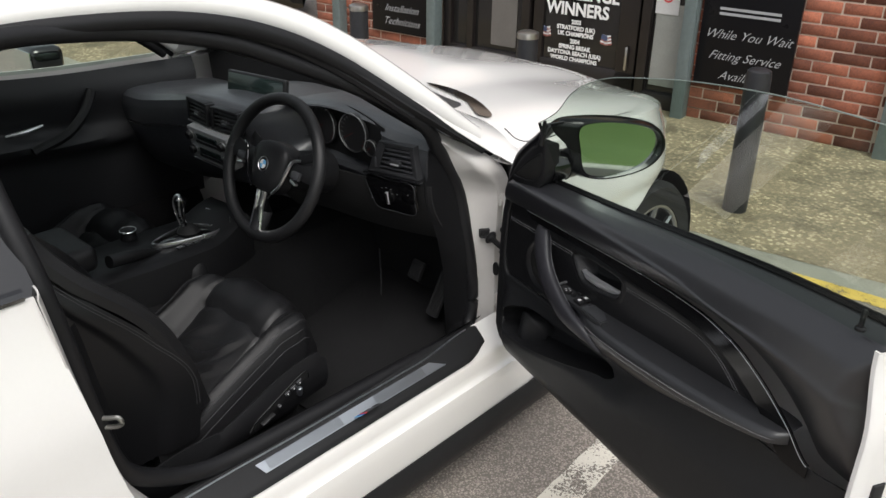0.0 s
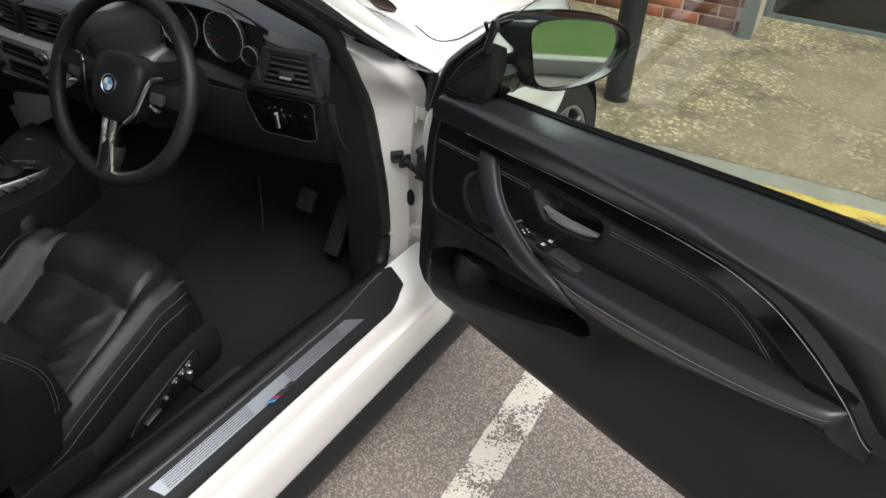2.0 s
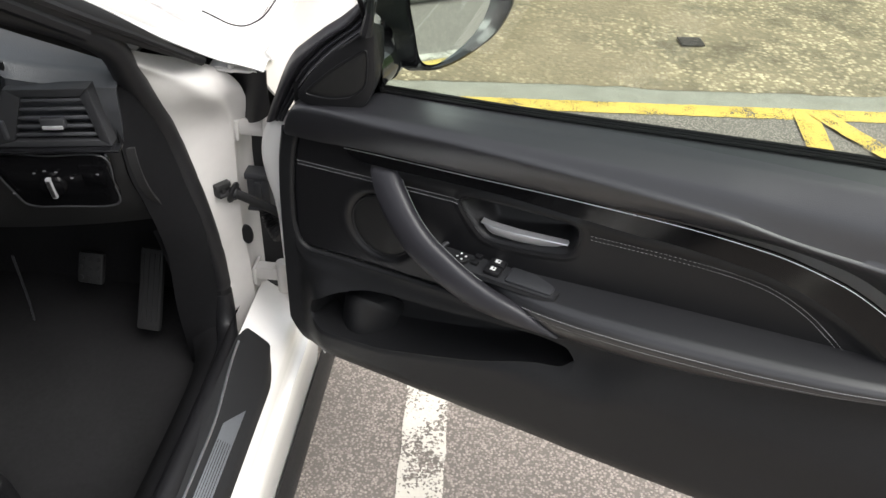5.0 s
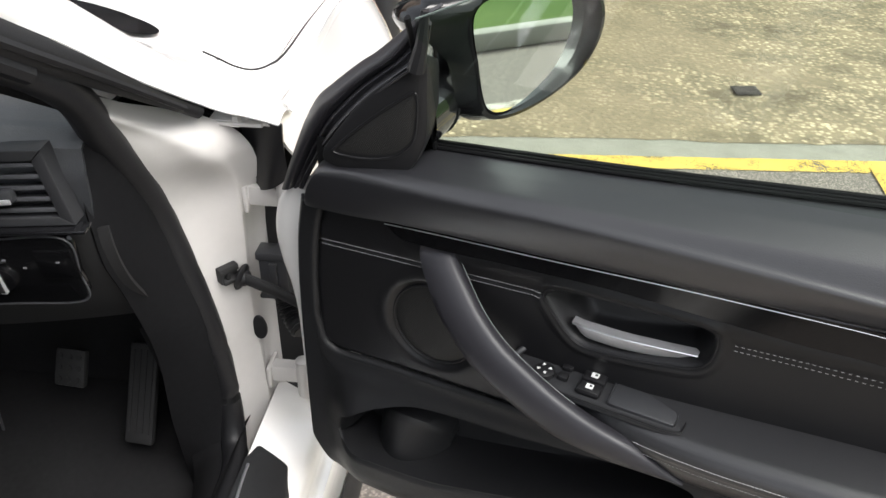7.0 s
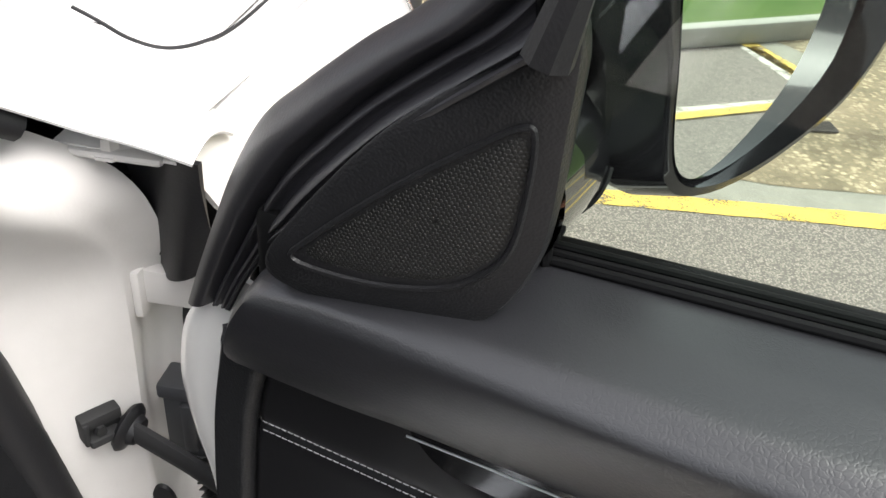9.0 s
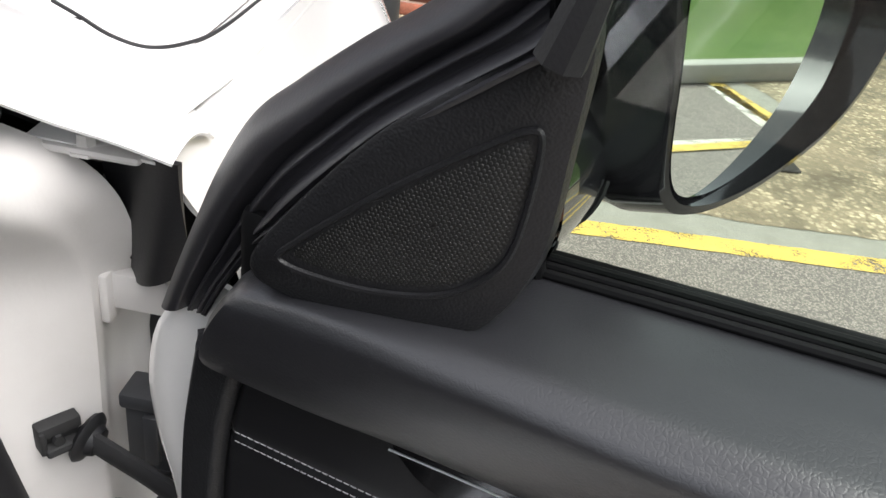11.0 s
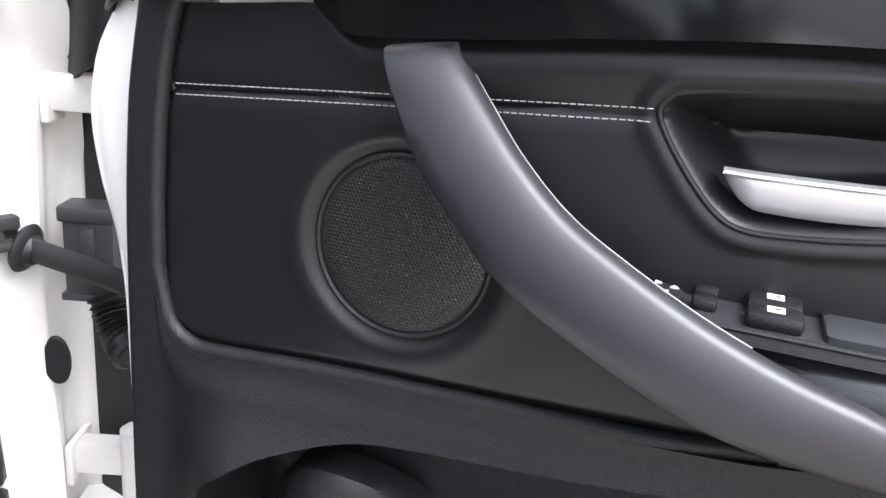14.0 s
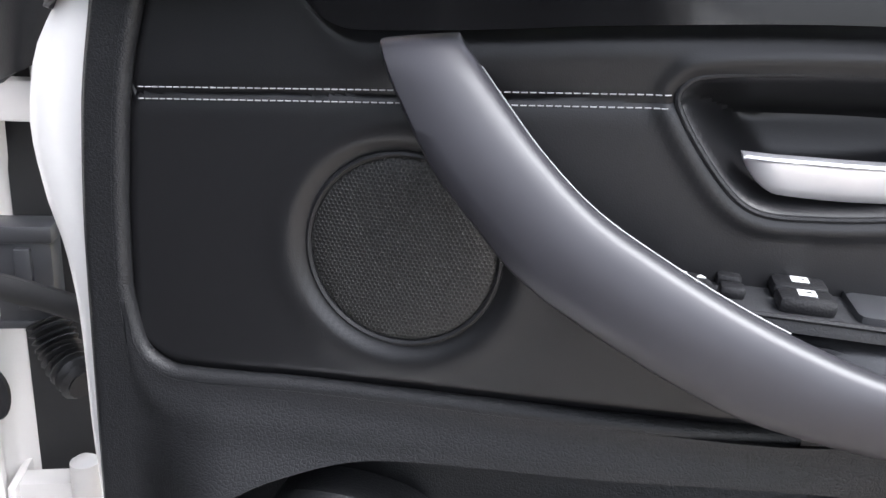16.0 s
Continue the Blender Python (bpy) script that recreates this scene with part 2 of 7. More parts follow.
def aggregate(name, stone_a, stone_b, binder, size, patch, rough=0.9, patch_scale=1.3, patch_amount=0.5):
    """Stones of two colours in a binder, with broad stained patches."""
    m = bpy.data.materials.new(name)
    m.use_nodes = True
    n, l = m.node_tree.nodes, m.node_tree.links
    b = n["Principled BSDF"]
    b.inputs["Roughness"].default_value = rough
    co = n.new("ShaderNodeTexCoord")
    vor = n.new("ShaderNodeTexVoronoi")
    vor.inputs["Scale"].default_value = 1 / size
    l.new(co.outputs["Object"], vor.inputs["Vector"])
    sep = n.new("ShaderNodeSeparateColor")
    l.new(vor.outputs["Color"], sep.inputs[0])
    stones = n.new("ShaderNodeMix")
    stones.data_type = "RGBA"
    stones.inputs["A"].default_value, stones.inputs["B"].default_value = (*stone_a, 1), (*stone_b, 1)
    l.new(sep.outputs[0], stones.inputs["Factor"])
    rim = n.new("ShaderNodeMapRange")
    rim.inputs["From Min"].default_value, rim.inputs["From Max"].default_value = 0.35, 0.75
    l.new(vor.outputs["Distance"], rim.inputs["Value"])
    sink = n.new("ShaderNodeMath")
    sink.operation = "MAXIMUM"
    keep = n.new("ShaderNodeMath")
    keep.operation = "LESS_THAN"
    keep.inputs[1].default_value = 0.33
    l.new(sep.outputs[1], keep.inputs[0])
    l.new(rim.outputs[0], sink.inputs[0])
    l.new(keep.outputs[0], sink.inputs[1])
    body = n.new("ShaderNodeMix")
    body.data_type = "RGBA"
    body.inputs["B"].default_value = (*binder, 1)
    l.new(stones.outputs["Result"], body.inputs["A"])
    l.new(sink.outputs[0], body.inputs["Factor"])
    broad = n.new("ShaderNodeTexNoise")
    broad.inputs["Scale"].default_value, broad.inputs["Detail"].default_value, broad.inputs["Roughness"].default_value = patch_scale, 8, 0.65
    l.new(co.outputs["Object"], broad.inputs["Vector"])
    pr = n.new("ShaderNodeMapRange")
    pr.inputs["From Min"].default_value, pr.inputs["From Max"].default_value, pr.inputs["To Max"].default_value = 0.42, 0.66, patch_amount
    l.new(broad.outputs["Fac"], pr.inputs["Value"])
    stained = n.new("ShaderNodeMix")
    stained.data_type = "RGBA"
    stained.inputs["B"].default_value = (*patch, 1)
    l.new(body.outputs["Result"], stained.inputs["A"])
    l.new(pr.outputs[0], stained.inputs["Factor"])
    l.new(stained.outputs["Result"], b.inputs["Base Color"])
    inv = n.new("ShaderNodeMath")
    inv.operation = "SUBTRACT"
    inv.inputs[0].default_value = 1.0
    l.new(sink.outputs[0], inv.inputs[1])
    bp = n.new("ShaderNodeBump")
    bp.inputs["Strength"].default_value, bp.inputs["Distance"].default_value = 0.7, size * 0.25
    l.new(inv.outputs[0], bp.inputs["Height"])
    l.new(bp.outputs[0], b.inputs["Normal"])
    return m


M_TARMAC = aggregate("brown_grey_tarmac", (0.40, 0.35, 0.305), (0.25, 0.22, 0.195), (0.155, 0.138, 0.122), 0.0058, (0.20, 0.18, 0.16), patch_amount=0.3)
M_PADCONC = aggregate("exposed_aggregate_concrete", (0.69, 0.585, 0.39), (0.205, 0.168, 0.104), (0.265, 0.218, 0.14), 0.021, (0.112, 0.095, 0.061), patch_scale=3.2, patch_amount=0.9)
# stretches where the smooth cement skin is still whole
pn, pl = M_PADCONC.node_tree.nodes, M_PADCONC.node_tree.links
pb = pn["Principled BSDF"]
rough_skin = pb.inputs["Base Color"].links[0].from_socket
pco, skin, grainy = pn.new("ShaderNodeTexCoord"), pn.new("ShaderNodeTexNoise"), pn.new("ShaderNodeTexNoise")
skin.inputs["Scale"].default_value, skin.inputs["Detail"].default_value = 0.85, 6
grainy.inputs["Scale"].default_value, grainy.inputs["Detail"].default_value = 26, 6
pl.new(pco.outputs["Object"], skin.inputs["Vector"])
pl.new(pco.outputs["Object"], grainy.inputs["Vector"])
cement, share, both_skins = pn.new("ShaderNodeMix"), pn.new("ShaderNodeMapRange"), pn.new("ShaderNodeMix")
cement.data_type = both_skins.data_type = "RGBA"
cement.inputs["A"].default_value, cement.inputs["B"].default_value = (0.31, 0.25, 0.165, 1), (0.20, 0.162, 0.105, 1)
pl.new(grainy.outputs["Fac"], cement.inputs["Factor"])
share.inputs["From Min"].default_value, share.inputs["From Max"].default_value, share.inputs["To Max"].default_value = 0.50, 0.57, 0.7
pl.new(skin.outputs["Fac"], share.inputs["Value"])
pl.new(share.outputs[0], both_skins.inputs["Factor"])
pl.new(rough_skin, both_skins.inputs["A"])
pl.new(cement.outputs["Result"], both_skins.inputs["B"])
pl.new(both_skins.outputs["Result"], pb.inputs["Base Color"])
M_EDGE = aggregate("pale_worn_concrete_edge", (0.36, 0.35, 0.30), (0.27, 0.265, 0.225), (0.30, 0.295, 0.25), 0.006, (0.20, 0.195, 0.16), patch_scale=6.0, patch_amount=0.5)


def worn_paint(name, colour, other, wear):
    """Road paint that has flaked off in specks and blotches; wear: about the share that is gone."""
    m = mat(name, colour, 0.8, grain=160, second=other, bump=0.5, bump_scale=260)
    n, l = m.node_tree.nodes, m.node_tree.links
    b = n["Principled BSDF"]
    co = n.new("ShaderNodeTexCoord")
    a, c = n.new("ShaderNodeTexNoise"), n.new("ShaderNodeTexNoise")
    for t, sc, det in ((a, 150, 2), (c, 9, 6)):
        t.inputs["Scale"].default_value, t.inputs["Detail"].default_value = sc, det
        l.new(co.outputs["Object"], t.inputs["Vector"])
    tot = n.new("ShaderNodeMath")
    l.new(a.outputs["Fac"], tot.inputs[0])
    l.new(c.outputs["Fac"], tot.inputs[1])
    cut = n.new("ShaderNodeMapRange")
    cut.inputs["From Min"].default_value, cut.inputs["From Max"].default_value = 0.84 + wear * 0.3, 0.90 + wear * 0.3
    l.new(tot.outputs[0], cut.inputs["Value"])
    l.new(cut.outputs[0], b.inputs["Alpha"])
    return m


M_WHITELINE = worn_paint("worn_white_road_paint", (0.66, 0.63, 0.56), (0.56, 0.53, 0.46), 0.18)
M_YELLOW = worn_paint("yellow_road_paint", (0.74, 0.53, 0.13), (0.64, 0.45, 0.10), 0.0)
M_GRASS = mat("mown_grass", (0.095, 0.155, 0.030), 0.95, grain=60, second=(0.045, 0.10, 0.012), big=2.0, bump=1.0, bump_scale=120)
M_KERB = mat("pale_concrete_kerb", (0.42, 0.42, 0.37), 0.9, vary=0.1, grain=90, bump=0.4, bump_scale=200)
M_MORTAR = mat("mortar", (0.62, 0.50, 0.42), 0.95, vary=0.12, grain=200, bump=0.5, bump_scale=300)
M_POST = mat("grey_green_painted_steel", (0.15, 0.19, 0.195), 0.5, vary=0.12, grain=30)
M_BOLLARD = mat("charcoal_painted_bollard", (0.022, 0.023, 0.027), 0.45, vary=0.2, grain=40)
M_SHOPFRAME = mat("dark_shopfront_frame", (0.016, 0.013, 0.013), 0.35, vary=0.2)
M_SIGN = mat("gloss_black_sign_board", (0.007, 0.007, 0.009), 0.30, spec=0.2, vary=0.1)
M_SHOPGLASS = mat("dark_shop_glass", (0.016, 0.015, 0.015), 0.05, vary=0.2)
M_CARDARK = mat("dark_green_black_car_paint", (0.01, 0.012, 0.012), 0.15, coat=1.0)


def brick_material():
    m = mat("red_brown_brick", (0.38, 0.125, 0.070), 0.9, grain=90, bump=0.6, bump_scale=250, second=(0.13, 0.052, 0.036), big=9)
    n, l = m.node_tree.nodes, m.node_tree.links
    b = n["Principled BSDF"]
    inner = b.inputs["Base Color"].links[0].from_socket
    info = n.new("ShaderNodeObjectInfo")
    isle = n.new("ShaderNodeNewGeometry")
    tot = n.new("ShaderNodeMath")
    l.new(info.outputs["Random"], tot.inputs[0])
    l.new(isle.outputs["Random Per Island"], tot.inputs[1])
    wrap = n.new("ShaderNodeMath")
    wrap.operation = "FRACT"
    l.new(tot.outputs[0], wrap.inputs[0])
    hsv = n.new("ShaderNodeHueSaturation")
    rng = n.new("ShaderNodeMapRange")
    rng.inputs["To Min"].default_value, rng.inputs["To Max"].default_value = 0.42, 1.50
    l.new(wrap.outputs[0], rng.inputs["Value"])
    l.new(rng.outputs[0], hsv.inputs["Value"])
    l.new(inner, hsv.inputs["Color"])
    l.new(hsv.outputs[0], b.inputs["Base Color"])
    return m


M_BRICK = brick_material()


# ---- mesh helpers ----
def smooth_line(pts, n=40, closed=False):
    """A Catmull-Rom curve through pts, as n points."""
    p = [np.array(q, float) for q in pts]
    k = len(p)
    out = []
    spans = k if closed else k - 1
    for i in range(n):
        f = i / (n if closed else n - 1) * spans
        a = min(int(f), spans - 1)
        t = f - a
        if closed:
            q = [p[(a + j - 1) % k] for j in range(4)]
        else:
            q = [p[a - 1] if a else 2 * p[0] - p[1], p[a], p[a + 1], p[a + 2] if a + 2 < k else 2 * p[-1] - p[-2]]
        out.append(0.5 * (2 * q[1] + (q[2] - q[0]) * t + (2 * q[0] - 5 * q[1] + 4 * q[2] - q[3]) * t * t + (3 * q[1] - q[0] - 3 * q[2] + q[3]) * t ** 3))
    return out


def curve_of(pts):
    """z as a smooth function of u, through pts (monotone cubic)."""
    xs, ys = np.array([p[0] for p in pts], float), np.array([p[1] for p in pts], float)
    h, d = np.diff(xs), np.diff(ys) / np.diff(xs)
    s = np.zeros(len(xs))
    s[0], s[-1] = d[0], d[-1]
    for i in range(1, len(xs) - 1):
        if d[i - 1] * d[i] > 0:
            w1, w2 = 2 * h[i] + h[i - 1], h[i] + 2 * h[i - 1]
            s[i] = (w1 + w2) / (w1 / d[i - 1] + w2 / d[i])

    def f(u):
        u = min(max(u, xs[0]), xs[-1])
        i = min(int(np.searchsorted(xs, u, side="right")) - 1, len(xs) - 2)
        t = (u - xs[i]) / h[i]
        return float((2 * t ** 3 - 3 * t * t + 1) * ys[i] + (t ** 3 - 2 * t * t + t) * h[i] * s[i] + (3 * t * t - 2 * t ** 3) * ys[i + 1] + (t ** 3 - t * t) * h[i] * s[i + 1])

    return f


def step(a, b, x):
    t = min(max((x - a) / (b - a), 0.0), 1.0)
    return t * t * (3 - 2 * t)


def from_data(verts, faces, smooth=True):
    bm = bmesh.new()
    vs = [bm.verts.new(v) for v in verts]
    for f in faces:
        try:
            bm.faces.new([vs[i] for i in f])
        except ValueError:
            pass
    for f in bm.faces:
        f.smooth = smooth
    return bm


def sheet(fn, nu, nv, closed_u=False, closed_v=False):
    """A grid surface fn(a, b), a and b from 0 to 1."""
    ku, kv = (nu if closed_u else nu + 1), (nv if closed_v else nv + 1)
    verts = [tuple(fn(i / nu, j / nv)) for i in range(ku) for j in range(kv)]
    faces = [(i * kv + j, ((i + 1) % ku) * kv + j, ((i + 1) % ku) * kv + (j + 1) % kv, i * kv + (j + 1) % kv) for i in range(nu) for j in range(nv)]
    bm = from_data(verts, faces)
    bmesh.ops.remove_doubles(bm, verts=bm.verts, dist=1e-6)
    return bm


def thick(bm, d, turned=False):
    """Gives a sheet a back at distance d, with closed edges; turned: its faces already look the right way."""
    if not turned:
        bmesh.ops.recalc_face_normals(bm, faces=bm.faces)
    bm.normal_update()
    faces, rim = bm.faces[:], [e for e in bm.edges if len(e.link_faces) == 1]
    back = {v: bm.verts.new(v.co - v.normal * d) for v in bm.verts[:]}
    for f in faces:
        bm.faces.new([back[v] for v in reversed(f.verts)])
    for e in rim:
        a, b = e.verts
        bm.faces.new((a, b, back[b], back[a]))
    bmesh.ops.recalc_face_normals(bm, faces=bm.faces)
    for f in bm.faces:
        f.smooth = True
    return bm


def box(x0, x1, y0, y1, z0, z1, bevel=0.0, segs=2):
    bm = bmesh.new()
    bmesh.ops.create_cube(bm, size=1, matrix=Matrix.Translation(((x0 + x1) / 2, (y0 + y1) / 2, (z0 + z1) / 2)) @ Matrix.Diagonal((x1 - x0, y1 - y0, z1 - z0, 1)))
    if bevel:
        bmesh.ops.bevel(bm, geom=bm.edges[:], offset=bevel, segments=segs, affect="EDGES", profile=0.5)
        for f in bm.faces:
            f.smooth = True
    return bm


def tube(pts, r, segs=10, closed=False, flat=1.0, up=(0, 0, 1), caps=True):
    """A pipe along pts; r a number or a function of 0..1; flat squeezes it along its side."""
    p = [Vector(q) for q in pts]
    k = len(p)
    bm = bmesh.new()
    rings = []
    ref = Vector(up)
    for i, c in enumerate(p):
        a, b = (p[(i - 1) % k], p[(i + 1) % k]) if closed else (p[max(i - 1, 0)], p[min(i + 1, k - 1)])
        t = (b - a).normalized()
        side = t.cross(ref)
        side = side.normalized() if side.length > 1e-4 else t.orthogonal().normalized()
        top = side.cross(t)
        rad = r(i / max(k - 1, 1)) if callable(r) else r
        rings.append([bm.verts.new(c + rad * (math.cos(2 * math.pi * s / segs) * side * flat + math.sin(2 * math.pi * s / segs) * top)) for s in range(segs)])
    for i in range(k if closed else k - 1):
        a, b = rings[i], rings[(i + 1) % k]
        for s in range(segs):
            bm.faces.new((a[s], a[(s + 1) % segs], b[(s + 1) % segs], b[s]))
    if caps and not closed:
        bm.faces.new(rings[0][::-1])
        bm.faces.new(rings[-1])
    for f in bm.faces:
        f.smooth = True
    bmesh.ops.recalc_face_normals(bm, faces=bm.faces)
    return bm


def prism(outline, depth, bevel=0.0, segs=2):
    """outline: points (x, z); a slab from y = 0 to y = depth, edges of the front rounded."""
    bm = bmesh.new()
    vs = [bm.verts.new((x, 0, z)) for x, z in outline]
    f = bm.faces.new(vs)
    got = bmesh.ops.extrude_face_region(bm, geom=[f])
    bmesh.ops.translate(bm, vec=(0, depth, 0), verts=[v for v in got["geom"] if isinstance(v, bmesh.types.BMVert)])
    bmesh.ops.recalc_face_normals(bm, faces=bm.faces)
    if bevel:
        es = [e for e in bm.edges if all(abs(v.co.y) < 1e-6 for v in e.verts)]
        bmesh.ops.bevel(bm, geom=es, offset=bevel, segments=segs, affect="EDGES", profile=0.5)
        for f in bm.faces:
            f.smooth = True
    return bm


def lathe(profile, segs=32, axis="Z"):
    """profile: (radius, height) pairs turned about an axis."""
    def f(a, b):
        i = b * (len(profile) - 1)
        r, h = profile[int(round(i))]
        c, s = math.cos(2 * math.pi * a), math.sin(2 * math.pi * a)
        return {"Z": (r * c, r * s, h), "Y": (r * c, h, r * s), "X": (h, r * c, r * s)}[axis]
    bm = sheet(f, segs, len(profile) - 1, closed_u=True)
    bmesh.ops.recalc_face_normals(bm, faces=bm.faces)
    return bm


def join(*bms):
    out = bmesh.new()
    for b in bms:
        me = bpy.data.meshes.new("tmp")
        b.to_mesh(me)
        b.free()
        out.from_mesh(me)
        bpy.data.meshes.remove(me)
    return out


def moved(bm, m):
    bmesh.ops.transform(bm, matrix=m, verts=bm.verts)
    return bm


def part(name, bm, material, parent=None, label="", kind="", sharp=40):
    """Links a bmesh as one mesh object under a thing or a part."""
    me = bpy.data.meshes.new(name)
    bm.to_mesh(me)
    bm.free()
    for m in material if isinstance(material, (list, tuple)) else [material]:
        me.materials.append(m)
    if sharp:
        me.set_sharp_from_angle(angle=radians(sharp))
    ob = new(name, me)
    if parent:
        ob.parent = parent
    return tagged(ob, label=label, kind=kind)


def thing(name, label, category, m=Matrix(), group="", kind=""):
    ob = new(name)
    ob.matrix_world = m
    return tagged(ob, label, category, group, kind)


# ---- the ground and the site: its lines run 5.5 degrees off the car ----
SITE = pose(-0.47, 4.09, 0, 0, 0, 5.5)


def flat(x0, x1, y0, y1, z, nx=1, ny=1, jitter=0.0):
    return sheet(lambda a, b: (x0 + (x1 - x0) * a, y0 + (y1 - y0) * b, z + (jitter * noise.noise((x0 + (x1 - x0) * a, y0 + (y1 - y0) * b, 3)) if jitter else 0)), nx, ny)


ground = part("ground", flat(-300, 300, -300, 300, 0.0, 6, 6), M_TARMAC, kind="structure", label="brown-grey coarse tarmac car park")
tagged(ground, category="ground")


def forecourt(a, b):
    """The concrete slab; its near edge is broken and uneven."""
    x = -40 + 80 * a
    y = -1.765 + 2.385 * b
    rag = 0.030 * noise.noise((x * 2.3, 1.7, 0)) + 0.014 * noise.noise((x * 9.0, 4.2, 0)) + 0.006 * noise.noise((x * 31.0, 2.2, 0))
    return x, y + rag * (1 - b) ** 3, 0.005 + (0.006 * noise.noise((x, y, 3)) + 0.003 if b > 0.05 else 0.0)


pavement = part("pavement", moved(sheet(forecourt, 1600, 14), SITE), M_PADCONC, kind="structure", label="weathered exposed-aggregate concrete forecourt")
tagged(pavement, category="pavement")


def strip(name, m, length, width, material, label, wear=0.0):
    """A painted line with a ragged, worn edge."""
    n = max(8, int(length / 0.03))
    bm = sheet(lambda a, b: (((b - 0.5) * width) + (wear * noise.noise((a * length * 14, b * 3.1, 1)) if b in (0, 1) else 0), a * length, 0), n, 4)
    ob = part(name, moved(bm, m), material, kind="structure", label=label)
    return tagged(ob, category="road marking")


edge_strip = part("edge_strip", moved(sheet(lambda a, b: (-20 + 40 * a, -1.905 - 0.02 * noise.noise((a * 60, 0, 5)) * (1 - b) + 0.22 * b, 0.0025), 400, 4), SITE), M_EDGE, kind="structure", label="pale grey worn concrete strip before the forecourt")
tagged(edge_strip, category="pavement")
strip("bay_line", pose(1.255, -1.6, 0.004, 0, 0, 3.0), 3.78, 0.105, M_WHITELINE, "worn white painted parking bay line", 0.004)
strip("yellow_line", SITE @ pose(1.37, -1.955, 0.004, 0, 0, -90), 6.3, 0.095, M_YELLOW, "yellow painted line along the forecourt", 0.006)


# ---- the shop front: brick wall, posts, door, sign boards ----
def lettering(text, size, material, m, parent, name="lettering", shear=0.0, bold=0.0, align="CENTER"):
    cu = bpy.data.curves.new(name, "FONT")
    cu.body, cu.size, cu.shear, cu.offset, cu.extrude = text, size, shear, bold, 0.001
    cu.align_x, cu.align_y = align, "CENTER"
    cu.resolution_u = 3
    tmp = new(name + "_source", cu)
    dg = bpy.context.evaluated_depsgraph_get()
    me = bpy.data.meshes.new_from_object(tmp.evaluated_get(dg))
    bpy.data.objects.remove(tmp)
    bpy.data.curves.remove(cu)
    me.materials.clear()
    me.materials.append(material)
    ob = new(name, me)
    ob.parent = parent
    ob.matrix_local = m
    return ob


wall_front = part("wall_front", join(box(-3.62, -2.26, 0.099, 0.42, 0, 3.2), box(0.03, 1.385, 0.099, 0.42, 0, 3.2), box(1.385, 4.5, 0.16, 0.42, 2.3, 3.2), box(4.3, 4.5, 0.10, 0.42, 0, 2.3), box(1.30, 1.385, 0.42, 0.62, 0, 3.2), box(-2.26, 0.03, 0.16, 0.42, 2.2, 3.2)), M_MORTAR,
                  kind="structure", label="red-brown brick shop wall with pale mortar joints")
wall_front.matrix_world = SITE
tagged(wall_front, category="wall")
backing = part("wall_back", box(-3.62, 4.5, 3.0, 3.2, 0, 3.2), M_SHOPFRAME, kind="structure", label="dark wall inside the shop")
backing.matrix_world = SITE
tagged(backing, category="wall")
roof_shop = part("shop_roof", box(-3.9, 4.6, 0.05, 3.3, 3.2, 3.4), M_MORTAR, kind="structure", label="flat roof edge of the shop")
roof_shop.matrix_world = SITE
tagged(roof_shop, category="roof")
wall_side = part("wall_side", join(box(-3.62, -3.42, 0.42, 3.0, 0, 3.2), box(4.3, 4.5, 0.42, 3.0, 0, 3.2)), M_BRICK, kind="structure", label="brick side wall of the shop")
wall_side.matrix_world = SITE
tagged(wall_side, category="wall")


def post(x, w=0.085):
    ob = part("post", box(x - w / 2, x + w / 2, -0.01, 0.10, 0.0, 3.2, 0.004), M_POST, label="grey-green painted square steel post before the brick wall")
    ob.matrix_world = SITE
    return tagged(ob, category="post", group="shop front posts")


for px in (0.0, 1.34, -2.2, -3.28):
    post(px)


def bollard(x, cap):
    """A round steel bollard; cap: a pale worn band round its top."""
    b = thing("bollard", "charcoal steel bollard with a worn silver top, set in concrete" if cap else "plain charcoal-painted steel bollard set in concrete", "bollard",
              SITE @ pose(x, -1.372, 0.012), "bollards along the forecourt")
    r = 0.0625
    part("post_tube", lathe([(0.0, 0.0), (r, 0.0), (r, 0.70), (r - 0.004, 0.742), (r - 0.02, 0.752), (0.0, 0.754)]), M_BOLLARD, b)
    if cap:
        part("cap", lathe([(r + 0.0015, 0.715), (r + 0.002, 0.735), (r, 0.748), (r - 0.02, 0.757), (0.0, 0.759)]), M_STEEL, b, "worn silver metal cap")


for px, cap in ((0.91, False), (-0.43, True), (-1.75, True) ):
    bollard(px, cap)

# shop door with side lights
shopfront = thing("shop_front", "dark-framed glazed shop door with side windows", "shop front", SITE)
for name, (x0, x1, z0, z1) in {"door_leaf_frame": (-1.30, -0.42, 0.03, 2.1)}.items():
    part(name, join(box(x0, x0 + 0.09, 0.14, 0.19, z0, z1, 0.004), box(x1 - 0.15, x1, 0.14, 0.19, z0, z1, 0.004), box(x0, x1, 0.14, 0.19, z0, z0 + 0.2, 0.004), box(x0, x1, 0.14, 0.19, z1 - 0.1, z1, 0.004)), M_SHOPFRAME, shopfront)
part("window_frame", join(*[box(x - 0.035, x + 0.035, 0.12, 0.2, 0, 2.2, 0.004) for x in (-2.12, -1.36, -0.36, -0.02)], box(-2.16, -1.3, 0.12, 0.2, 0.0, 0.22, 0.004), box(-0.36, 0.0, 0.12, 0.2, 0.0, 0.12, 0.004), box(-1.92, -1.86, 0.12, 0.2, 0, 2.2, 0.004)), M_SHOPFRAME, shopfront)
